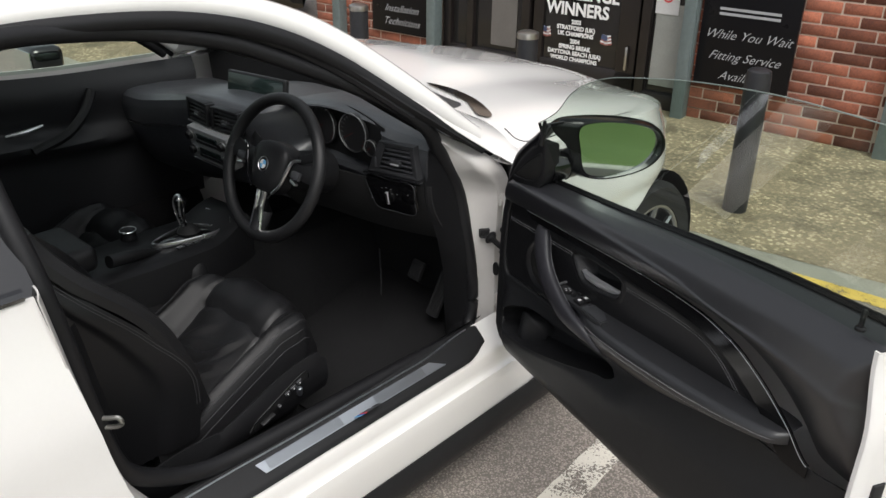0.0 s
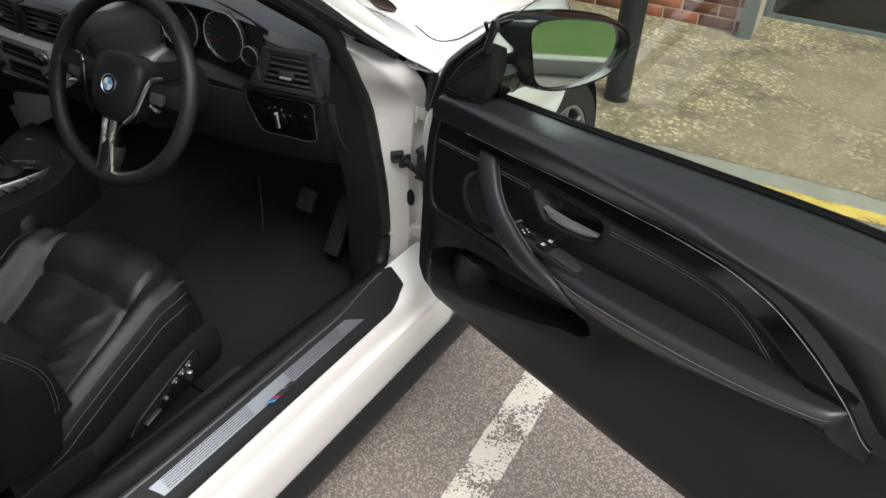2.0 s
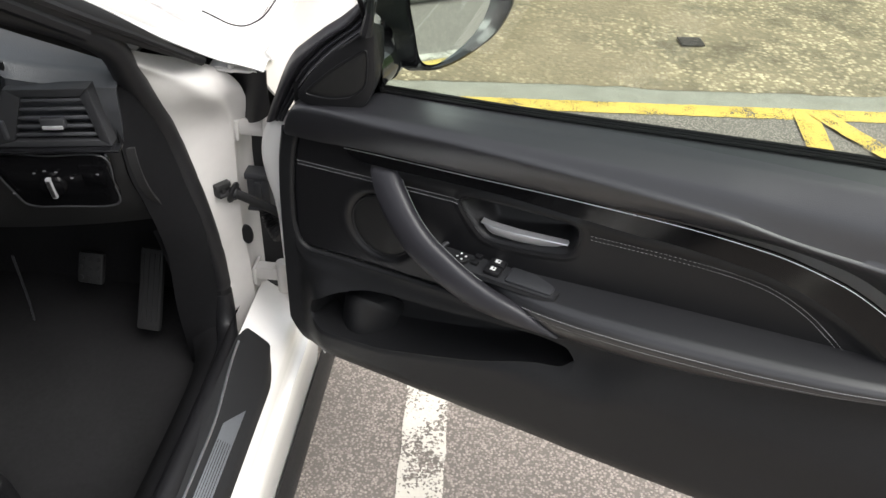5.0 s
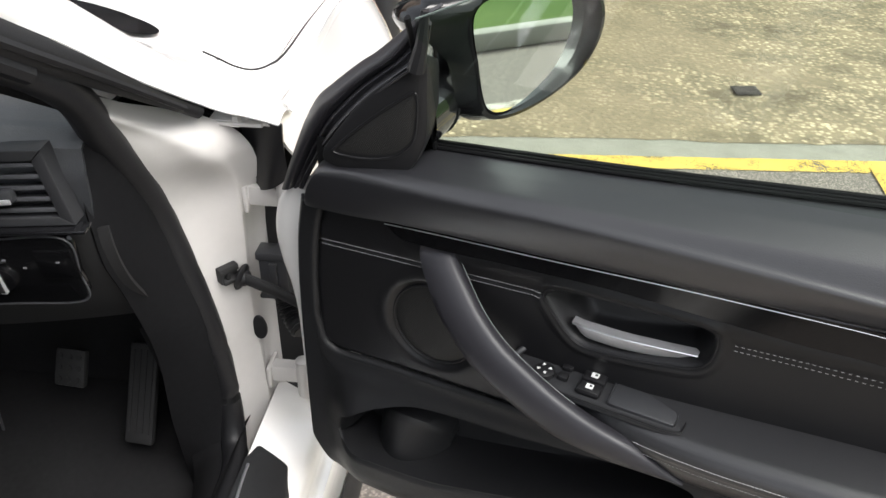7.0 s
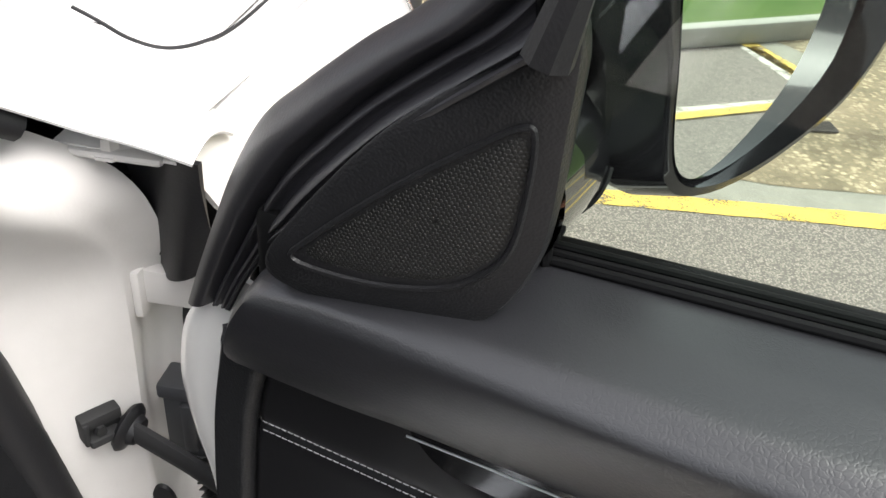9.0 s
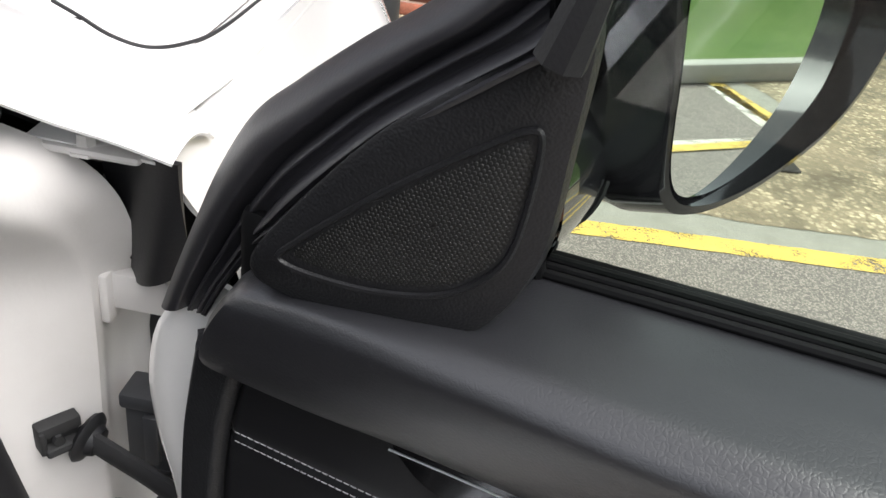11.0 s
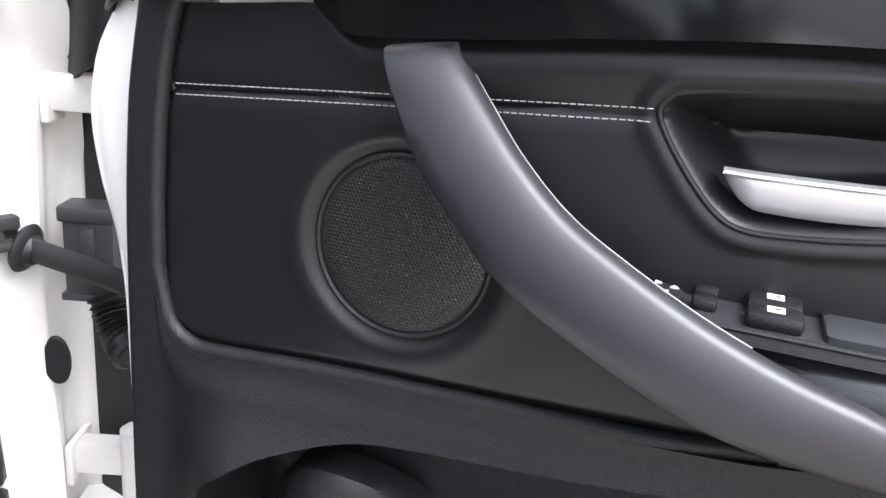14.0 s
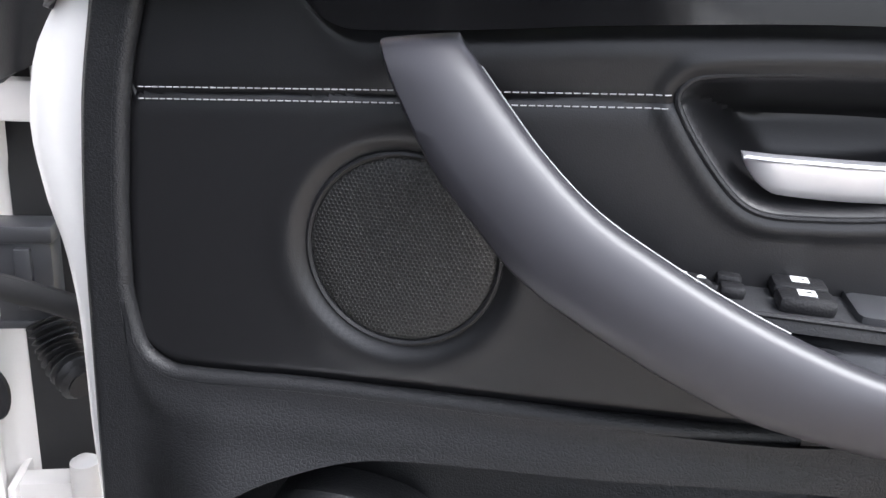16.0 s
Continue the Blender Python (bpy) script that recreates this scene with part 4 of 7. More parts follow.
# wheels
def wheel(x, y, sgn):
    w = part("wheel", lathe([(0.16, -0.10), (0.25, -0.11), (0.315, -0.115), (0.332, -0.09), (0.336, 0.0), (0.332, 0.09), (0.315, 0.115), (0.25, 0.11), (0.245, 0.085)], 48, "X"), M_TYRE, car, "black road tyre")
    w.matrix_local = pose(sgn * x, y, 0.337, 0, 0, 0 if sgn > 0 else 180)
    part("rim", lathe([(0.0, 0.02), (0.05, 0.055), (0.06, 0.06), (0.0605, 0.03), (0.225, 0.0), (0.23, 0.095), (0.248, 0.108), (0.252, 0.10)], 48, "X"), M_DARK, w)
    for k in range(10):
        a = 2 * math.pi * k / 10
        sp = tube([(0.06, 0.05 * math.cos(a), 0.05 * math.sin(a)), (0.085, 0.14 * math.cos(a + 0.05), 0.14 * math.sin(a + 0.05)), (0.095, 0.238 * math.cos(a + 0.1), 0.238 * math.sin(a + 0.1))], 0.011, 6)
        part("spoke", sp, M_RIM, w, "grey alloy spoke" if k == 0 else "")
    part("rim_edge", tube([(0.10, 0.243 * math.cos(2 * math.pi * k / 40), 0.243 * math.sin(2 * math.pi * k / 40)) for k in range(40)], 0.009, 6, True, up=(1, 0, 0)), M_RIM, w)
    part("hub_cap", lathe([(0.0, 0.075), (0.035, 0.072), (0.045, 0.055)], 20, "X"), M_RIM, w)
    wa = sheet(lambda a, b: (sgn * (0.86 - 0.30 * b), y + 0.372 * math.cos(math.pi * (1.15 * a - 0.075)), 0.34 + 0.372 * math.sin(math.pi * (1.15 * a - 0.075))), 24, 4)
    part("wheel_arch_liner", wa, M_DARK, car)


for sgn in (1, -1):
    wheel(0.765, 1.27, sgn)
    wheel(0.775, -1.54, sgn)

# shut line between bonnet and wing, curving in behind the wing
for sgn in (1, -1):
    seam = smooth_line([(0.735, 0.570), (0.757, 0.564), (0.782, 0.557), (0.803, 0.566), (0.815, 0.600), (0.820, 0.66), (0.813, 0.80), (0.803, 0.983), (0.775, 1.25)], 80)
    part("shut_line", tube([(sgn * p[0], p[1], hood_surface(p[0], p[1]) + 0.0006) for p in seam], 0.0017, 6), M_DARK, car)
# passenger side mirror
part("passenger_mirror", box(-1.07, -0.90, -0.06, 0.06, 0.965, 1.06, 0.03, 4), M_GLOSS, car, "gloss black passenger door mirror")
part("passenger_mirror_glass", box(-1.055, -0.915, -0.064, -0.059, 0.98, 1.045, 0.001), M_MIRROR, car)


# ---- the open driver's door: u runs from the hinges to the rear edge, w towards the cabin ----
DOOR = pose(0.941, 0.343, 0, 0, 0, -20.79)
d_belt = curve_of([(-0.06, 0.978), (0.03, 0.985), (0.12, 0.995), (0.264, 1.0095), (0.336, 1.017), (0.569, 1.045), (0.83, 1.074), (1.08, 1.090)])
d_chrome = curve_of([(-0.05, 0.913), (0.05, 0.919), (0.104, 0.9255), (0.30, 0.9395), (0.47, 0.9515), (0.634, 0.9585), (0.70, 0.957), (0.789, 0.942), (0.865, 0.908), (0.941, 0.857), (0.996, 0.810), (1.09, 0.80)])
d_gloss = curve_of([(-0.05, 0.911), (0.05, 0.9165), (0.098, 0.9195), (0.104, 0.9145), (0.112, 0.9085), (0.125, 0.9045), (0.14, 0.905), (0.20, 0.9095), (0.25, 0.9145), (0.385, 0.922), (0.45, 0.922), (0.53, 0.922), (0.60, 0.925), (0.70, 0.921), (0.744, 0.913), (0.80, 0.893), (0.85, 0.866), (0.90, 0.825), (0.948, 0.782), (0.996, 0.782)])
d_panel_low = curve_of([(-0.012, 0.745), (-0.008, 0.718), (0.002, 0.704), (0.018, 0.698), (0.10, 0.703), (0.25, 0.709), (0.35, 0.714), (0.95, 0.760)])
d_bottom = curve_of([(-0.043, 0.60), (-0.038, 0.55), (-0.028, 0.515), (-0.008, 0.485), (0.022, 0.467), (0.06, 0.458), (0.2, 0.454), (0.6, 0.452), (1.0, 0.455), (1.075, 0.47)])
d_low_top = curve_of([(-0.043, 0.745), (-0.012, 0.742), (-0.008, 0.716), (0.002, 0.702), (0.018, 0.696), (0.10, 0.701), (0.25, 0.707), (0.35, 0.712), (0.5, 0.74), (0.90, 0.782), (0.948, 0.781), (0.996, 0.80), (1.075, 0.80)])
d_outer = curve_of([(0.60, -0.046), (0.765, -0.044), (0.848, -0.039), (0.913, -0.028)])
p_top = curve_of([(0.020, 0.575), (0.026, 0.60), (0.05, 0.625), (0.087, 0.648), (0.15, 0.668), (0.26, 0.676), (0.44, 0.690), (0.475, 0.687), (0.494, 0.672)])
p_bot = curve_of([(0.020, 0.574), (0.026, 0.562), (0.047, 0.556), (0.148, 0.563), (0.25, 0.590), (0.349, 0.622), (0.44, 0.650), (0.475, 0.656), (0.494, 0.671)])

door = part("door", thick(moved(sheet(lambda a, b: (-0.06 + 1.17 * a, 0.10 + 0.035 * math.sin(b * 3.1) + 0.012 * math.sin(b * 7), 0.40 + (d_belt(-0.06 + 1.17 * a) - 0.430) * b), 40, 16), Matrix()), 0.006), M_PAINT, car, "white driver's door, wide open")
door.matrix_local = DOOR


def dpart(name, bm, material, label="", sharp=40):
    return part(name, bm, material, door, label, sharp=sharp)


def dsheet(fn, nu, nv, back=0.0):
    """A sheet given as (u, w, z), turned into the door's own axes."""
    def f(a, b):
        u, w, z = fn(a, b)
        return u, -w, z
    bm = sheet(f, nu, nv)
    bmesh.ops.recalc_face_normals(bm, faces=bm.faces)
    if bm.faces and sum(f.normal.y for f in bm.faces) > 0:
        bmesh.ops.reverse_faces(bm, faces=bm.faces)
    if back:
        bm.normal_update()
        thick(bm, back, True)
    return bm


# white metal rim of the door with the hinge side wave
rim_edge = curve_of([(0.44, 0.0), (0.50, -0.062), (0.62, -0.077), (0.70, -0.079), (0.747, -0.085), (0.79, -0.098), (0.83, -0.104), (0.87, -0.097), (0.90, -0.080), (0.93, -0.055)])
dpart("door_rim", dsheet(lambda a, b: (rim_edge(0.44 + 0.49 * a) + (0.02 - rim_edge(0.44 + 0.49 * a)) * b, -0.030 - 0.002 * math.sin(b * 3) - 0.075 * step(0.10, 0.0, b) + 0.012 * step(0.3, 0.9, b), 0.44 + 0.49 * a), 40, 12, 0.004), M_PAINT, "white painted door edge at the hinges")
dpart("door_rim", dsheet(lambda a, b: (1.10 - 0.03 * b - 0.02 * step(0.75, 1, a), -0.11 + 0.115 * step(0, 0.7, b), 0.44 + 0.63 * a), 24, 8, 0.004), M_PAINT, "white painted rear door edge")
dpart("door_rim", dsheet(lambda a, b: (-0.02 + 1.11 * a, -0.11 + 0.075 * b, d_bottom(-0.02 + 1.09 * a) - 0.002), 30, 4, 0.004), M_PAINT)
dpart("door_latch", box(1.071, 1.084, 0.03, 0.075, 0.70, 0.79, 0.004), M_STEEL, "steel door latch")
dpart("latch_slot", moved(box(-0.004, 0.004, -0.013, 0.013, -0.034, 0.034, 0.002), pose(1.0890, 0.044, 0.792, 0, 0, 0)), M_DARK, "dark latch slot in the door edge")

# upper pad
PAD_END = curve_of([(0.90, -0.019), (0.917, -0.019), (0.935, -0.013), (0.968, 0.006), (0.993, 0.027), (1.01, 0.036)])
PAD_CREASE = curve_of([(-0.02, 0.973), (0.03, 0.981), (0.12, 0.984), (0.19, 0.9865), (0.30, 0.993), (0.50, 0.9965), (0.63, 0.9950), (0.735, 0.985), (0.92, 0.979), (1.02, 0.968), (1.08, 0.965)])
PAD_TAIL = curve_of([(0.78, 1.050), (0.90, 1.035), (0.96, 1.008), (1.015, 1.020), (1.06, 1.046), (1.09, 1.056)])
PAD_W = curve_of([(0.0, 0.0092), (0.06, 0.0128), (0.18, 0.0172), (0.30, 0.0202), (0.40, 0.0212), (0.48, 0.0192), (0.56, 0.0132), (0.66, 0.0015), (0.80, -0.020), (1.0, -0.052)])


def pad(a, b):
    """From the bright trim line over the leaning face and the crease to the glass; its front end slants back."""
    u = -0.02 + 1.100 * a
    lo, hi, mid = d_chrome(u), d_belt(u), PAD_CREASE(u)
    z = float(np.interp(b, [0, 0.2, 0.42, 0.53, 0.62, 0.8, 1.0], [lo, lo + 0.42 * (mid - lo), lo + 0.88 * (mid - lo), mid, mid + 0.42 * (hi - mid), mid + 0.80 * (hi - mid), hi]))
    d = u + 0.02
    end = 0.030 * max(0.0, 1 - d / 0.014) ** 2.2
    tail = PAD_TAIL(z)
    back = end + 0.034 * step(tail, tail + 0.06, u) + (0.010 * step(0.45, 0.70, u) + 0.028 * step(0.62, 0.90, u)) * max(0.0, 1 - b / 0.46) ** 1.2
    u += (PAD_END(z) + 0.02) * step(0.14, 0.0, d)
    return u, PAD_W(b) - back, z - 0.012 * step(1.04, 1.08, u) * b


dpart("upper_pad", dsheet(pad, 200, 44, 0.006), M_PAD, "soft black grained door top pad")
dpart("glass_seal", dsheet(lambda a, b: (0.12 + 0.95 * a, -0.049 - 0.014 * b, d_belt(0.12 + 0.95 * a) - 0.002), 60, 4, 0.002), M_SEAL, "black rubber glass seal")
for dv, dz, r in ((0.0495, 0.0015, 0.0024), (0.0560, 0.0020, 0.0020), (0.0615, 0.0030, 0.0022)):
    dpart("seal_rib", tube([(u, dv, d_belt(u) + dz) for u in np.linspace(0.118, 1.07, 40)], r, 8), M_SEAL)
dpart("belt_moulding", tube([(u, 0.076, d_belt(u) - 0.008) for u in np.linspace(0.10, 1.07, 40)], 0.0065, 8, flat=1.2), M_SEAL, "black belt moulding")
pin = dpart("lock_pin", lathe([(0.0085, 0.0), (0.0085, 0.004), (0.0042, 0.006), (0.0046, 0.026), (0.0052, 0.032), (0.003, 0.036), (0.0, 0.0365)], 16), M_PLASTIC, "small black door lock pin")
pin.matrix_local = pose(1.008, 0.012, 1.079)

dpart("corner_filler", box(0.002, 0.052, 0.004, 0.040, 0.950, 1.002, 0.006), M_SEAL, "black rubber filler under the mirror triangle")

# chrome line and gloss black trim
dpart("trim_line", tube([(u, -0.0118, d_chrome(u) - 0.0012) for u in np.linspace(0.100, 0.996, 120)], 0.0006, 6), M_CHROME, "thin bright trim line")


def gloss(a, b):
    u = 0.099 + 0.897 * a
    hi, lo = d_chrome(u) - 0.001, min(d_gloss(u), d_chrome(u) - 0.001)
    return u, 0.0070 - 0.0025 * step(0.30, 0.15, u) * b + 0.0012 * b, hi + (lo - hi) * b


dpart("trim_strip", dsheet(gloss, 150, 8, 0.003), M_TRIM, "gloss black trim strip")

# leather inset with loudspeaker dish and handle recess
SPK = (0.1525, 0.7875)
REC = smooth_line([(0.286, 0.880), (0.289, 0.890), (0.2995, 0.8945), (0.334, 0.898), (0.38, 0.901), (0.435, 0.9025), (0.456, 0.901), (0.4655, 0.893), (0.4655, 0.872), (0.458, 0.855), (0.4467, 0.8465), (0.42, 0.840), (0.386, 0.834), (0.359, 0.831), (0.334, 0.8305), (0.318, 0.838), (0.300, 0.858)], 80, True)
REC_A = np.array(REC)


def inside_depth(pts, x, z):
    """Distance to a closed line, positive inside."""
    a, b = pts, np.roll(pts, -1, 0)
    p = np.array((x, z))
    ab = b - a
    t = np.clip(((p - a) * ab).sum(1) / (ab * ab).sum(1), 0, 1)
    d = np.sqrt(((a + ab * t[:, None] - p) ** 2).sum(1).min())
    cross = ((a[:, 1] > z) != (b[:, 1] > z)) & (x < (b[:, 0] - a[:, 0]) * (z - a[:, 1]) / (b[:, 1] - a[:, 1] + 1e-12) + a[:, 0])
    return d if cross.sum() % 2 else -d


st1 = curve_of([(-0.02, 0.8605), (0.148, 0.872), (0.285, 0.881), (0.30, 0.882)])


def leather_w(u, z):
    w = -0.0045
    r = math.hypot(u - SPK[0], z - SPK[1])
    w -= 0.0052 * step(0.0645, 0.0555, r)
    w += 0.0007 * math.exp(-((r - 0.070) / 0.006) ** 2)
    if 0.27 < u < 0.49 and 0.82 < z < 0.92:
        deep = inside_depth(REC_A, u, z)
        w -= 0.012 * step(0.0005, 0.010, deep) + (0.022 + 0.012 * step(0.845, 0.885, z)) * step(0.006, 0.026, deep)
        w += 0.0022 * math.exp(-((deep + 0.006) / 0.004) ** 2)
    if u < 0.287:
        w -= 0.0024 * math.exp(-((z - st1(u)) / 0.0014) ** 2)
        w -= 0.0014 * math.exp(-((z - st1(u)) / 0.006) ** 2)
    return w


INSET_EDGE = curve_of([(0.69, -0.0130), (0.7165, -0.0130), (0.784, -0.0125), (0.83, -0.0097), (0.872, -0.0047), (0.915, 0.0060)])


def inset_u(u, z):
    """The inset's front edge leans with the door."""
    return u + (INSET_EDGE(z) + 0.012) * step(0.08, -0.012, u)


def leather(a, b):
    u = -0.012 + 0.937 * a
    hi = min(d_gloss(u), d_chrome(u)) - 0.0005
    lo = max(d_panel_low(u), 0.0)
    if u > 0.80:
        lo = min(max(lo, 0.80), hi)
    z = lo + (hi - lo) * b
    roll = 0.0055 * step(0.008, 0.0, hi - z) ** 2 * step(0.09, 0.12, u) - 0.0030 * math.exp(-((hi - z - 0.014) / 0.010) ** 2) * step(0.10, 0.15, u) + 0.004 * step(0.009, 0.0, min(z - lo, u + 0.012)) ** 2
    return inset_u(u, z), leather_w(u, z) - roll, z


dpart("leather_inset", dsheet(leather, 300, 90, 0.003), M_LEATHER, "black leather door inset with white double stitching")


def stitches(fn, u0, u1, pitch=0.0038, size=0.00036, length=0.0031):
    """A row of short thread stitches; fn(u) gives (u, w, z)."""
    out = []
    pts, s = [], 0.0
    us = np.linspace(u0, u1, 400)
    prev = None
    walked = 0.0
    for u in us:
        q = np.array(fn(u))
        if prev is not None:
            walked += np.linalg.norm(q - prev)
            if walked >= pitch:
                walked = 0.0
                d = (q - prev) / np.linalg.norm(q - prev)
                k = d * length / 2
                a, b = q - k, q + k
                out.append(tube([(a[0], -a[1], a[2]), (q[0], -q[1] - size * 0.5, q[2]), (b[0], -b[1], b[2])], size, 5))
        prev = q
    return join(*out)


for off in (0.0032, -0.0032):
    for u0, u1 in ((-0.002, 0.283),):
        dpart("stitching", stitches(lambda u: (u, leather_w(u, st1(u) + off) + 0.0006, st1(u) + off), u0, u1), M_THREAD, "white double stitching")
ST2 = smooth_line([(0.478, 0.888), (0.56, 0.894), (0.646, 0.898), (0.70, 0.896), (0.735, 0.888), (0.77, 0.872), (0.80, 0.851), (0.835, 0.823)], 200)
for off in (0.003, -0.003):
    def st2(t):
        p = ST2[int(t * 199)]
        q = ST2[min(int(t * 199) + 1, 199)] - ST2[max(int(t * 199) - 1, 0)]
        n = np.array((-q[1], q[0])) / np.linalg.norm(q)
        p = p + n * off
        return p[0], -0.0030, p[1]
    dpart("stitching", stitches(st2, 0.0, 1.0), M_THREAD)

# handle recess ring and pull lever
dpart("recess_ring", tube([(p[0], 0.0042, p[1]) for p in REC], 0.0017, 8, True, up=(0, 1, 0)), M_PLASTIC)


LEV_TOP = curve_of([(0.3195, 0.8588), (0.36, 0.8592), (0.41, 0.8600), (0.4506, 0.8602)])
LEV_LOW = curve_of([(0.3195, 0.8570), (0.323, 0.8510), (0.330, 0.8437), (0.3384, 0.8400), (0.3578, 0.8395), (0.385, 0.8405), (0.410, 0.8425), (0.432, 0.8465), (0.445, 0.8540), (0.4506, 0.8590)])
LEV_W = curve_of([(0.3195, -0.004), (0.335, -0.0015), (0.37, -0.0015), (0.41, -0.005), (0.4506, -0.0105)])


def lever(a, b):
    """A blade: flat bright top, front face falling back to a thin lower edge."""
    u = 0.3195 + 0.1311 * a
    top, low, w = LEV_TOP(u), LEV_LOW(u), LEV_W(u)
    h = top - low
    ring = [(-0.012, 0.0), (-0.004, 0.0), (-0.0004, -0.0006), (0.0, -0.0016), (-0.0014, -0.35 * h), (-0.0040, -0.75 * h), (-0.0062, -0.95 * h), (-0.0080, -h), (-0.0095, -0.95 * h), (-0.0080, -0.6 * h), (-0.0085, -0.3 * h), (-0.0125, -0.15 * h)]
    dw, dz = ring[int(round(b * 12)) % 12]
    return u, w + dw, top + dz


dpart("pull_lever", dsheet(lever, 48, 12), M_SATIN, "satin chrome inner door handle")
dpart("lever_edge", tube([(u, -(LEV_W(u) - 0.0004), LEV_TOP(u) - 0.0010) for u in np.linspace(0.3205, 0.4500, 30)], 0.0014, 6, flat=0.9), M_CHROME, "bright chrome lever edge")

# loudspeaker
ring = dpart("speaker_ring", lathe([(0.0585, 0.002), (0.0575, -0.0016), (0.0560, -0.0024), (0.0545, -0.0012), (0.0540, 0.002), (0.0535, 0.004)], 64, "Y"), M_PLASTIC, "black speaker ring")
ring.matrix_local = pose(SPK[0], 0.0092, SPK[1]) @ Matrix.Diagonal((0.965, 1, 0.965, 1))
gr = dpart("speaker_grille", lathe([(0.0, -0.0020), (0.02, -0.0017), (0.040, -0.0010), (0.0520, -0.0001), (0.0550, 0.0015)], 64, "Y"), M_SPEAKER, "black perforated loudspeaker grille")
gr.matrix_local = pose(SPK[0], 0.0082, SPK[1]) @ Matrix.Diagonal((0.965, 1, 0.965, 1))

# lower panel, front border and map pocket
def low_w(u, z):
    g = step(0.70 + 0.07 * step(0.50, 0.62, u), 0.61 + 0.03 * step(0.50, 0.62, u), z) * step(0.445, 0.53, z) * step(-0.012, 0.06, u) * (1 - 0.45 * step(0.5, 0.9, u))
    return 0.002 + 0.034 * g - 0.03 * step(0.49, 0.445, z) - 0.012 * step(1.0, 1.075, u)


def border(a, b):
    lo = d_bottom(-0.0405 + 0.028 * b)
    z = lo + (0.916 - lo) * a
    o = d_outer(max(z, 0.60))
    inner = -0.0125 + (INSET_EDGE(max(z, 0.70)) + 0.0085) * step(0.70, 0.76, z)
    u = o + (inner - o) * b
    foot = -0.03 * step(0.49, 0.445, z)
    return u, 0.002 + foot - 0.012 * step(o + 0.0105, o, u), z


dpart("lower_panel", dsheet(border, 90, 14, 0.004), M_LOWER, "black grained door lower panel")


def low_upper(a, b):
    u = -0.0125 + 0.5065 * a
    lo = p_top(u) if u > 0.020 else 0.575
    hi = d_low_top(u) - 0.003
    z = hi + (lo - hi) * b
    return u, low_w(u, z) + 0.002 * math.exp(-((hi - z - 0.020) / 0.010) ** 2) * step(-0.02, 0.01, u), z


def low_lower(a, b):
    u = -0.0125 + 0.5065 * a
    hi = p_bot(u) if u > 0.020 else 0.5745
    lo = d_bottom(u)
    z = hi + (lo - hi) * b
    return u, low_w(u, z) - 0.004 * step(0.02, 0.0, b) * step(0.02, 0.04, u), z


def low_rear(a, b):
    u = 0.494 + 0.581 * a
    hi, lo = d_low_top(u), d_bottom(u)
    z = hi + (lo - hi) * b
    return u, low_w(u, z), z


dpart("lower_panel", dsheet(low_upper, 110, 20, 0.003), M_LOWER)
bead = [(INSET_EDGE(z) - 0.0035, z) for z in np.linspace(0.914, 0.745, 24)] + [(u - 0.0015 * step(0.02, -0.012, u), d_panel_low(u) - 0.0045) for u in np.linspace(-0.0085, 0.372, 60)]
bead = smooth_line(bead, 160)
dpart("panel_bead", tube([(p[0], 0.0042 + 0.006 * step(0.30, 0.372, p[0]), p[1]) for p in bead], 0.0062, 12, up=(0, 1, 0)), M_LOWER, "rounded edge round the leather inset")
dpart("lower_panel", dsheet(low_lower, 110, 20, 0.003), M_LOWER)
dpart("lower_panel", dsheet(low_rear, 60, 36, 0.003), M_LOWER)


def pocket(a, b):
    u = 0.0202 + 0.4736 * a
    hi, lo = p_top(u), p_bot(u)
    z = hi + (lo - 0.03 * math.sin(math.pi * b) - hi) * b
    we = low_w(u, hi) * (1 - b) + low_w(u, lo) * b
    deep = 0.075 * min(1.0, (hi - lo) / 0.05)
    return u, we - deep * min(1, math.sin(math.pi * b) * 1.4) ** 0.8 - 0.003, z


dpart("map_pocket", dsheet(pocket, 80, 20, 0.003), M_LOWER, "dark moulded map pocket")
dpart("bottle_holder", dsheet(lambda a, b: (0.058 + 0.105 * a + 0.008 * b, -0.030 + 0.046 * math.sin(math.pi * a) ** 0.7 * (1 - 0.25 * b) - 0.03 * step(0.86, 1.0, b), 0.546 + 0.088 * min(1.0, b * 1.12) * (0.45 + 0.55 * math.sin(math.pi * a) ** 0.5)), 30, 18, 0.003), M_LOWER, "dark bottle holder insert")

# armrest
arm_top = curve_of([(0.25, 0.783), (0.35, 0.790), (0.45, 0.799), (0.60, 0.815), (0.77, 0.831), (0.95, 0.848)])
arm_out = curve_of([(0.25, -0.004), (0.33, 0.024), (0.38, 0.036), (0.45, 0.050), (0.52, 0.057), (0.60, 0.060), (0.80, 0.054), (0.88, 0.046), (0.925, 0.036), (0.944, 0.020), (0.955, -0.004)])
ARM = [(-0.4, 0.004), (0.1, 0.002), (0.35, -0.002), (0.6, -0.006), (0.78, -0.009), (0.9, -0.014), (0.97, -0.021), (1.0, -0.031), (0.985, -0.034), (0.98, -0.040), (0.86, -0.058), (0.66, -0.074), (0.40, -0.085), (0.0, -0.092)]


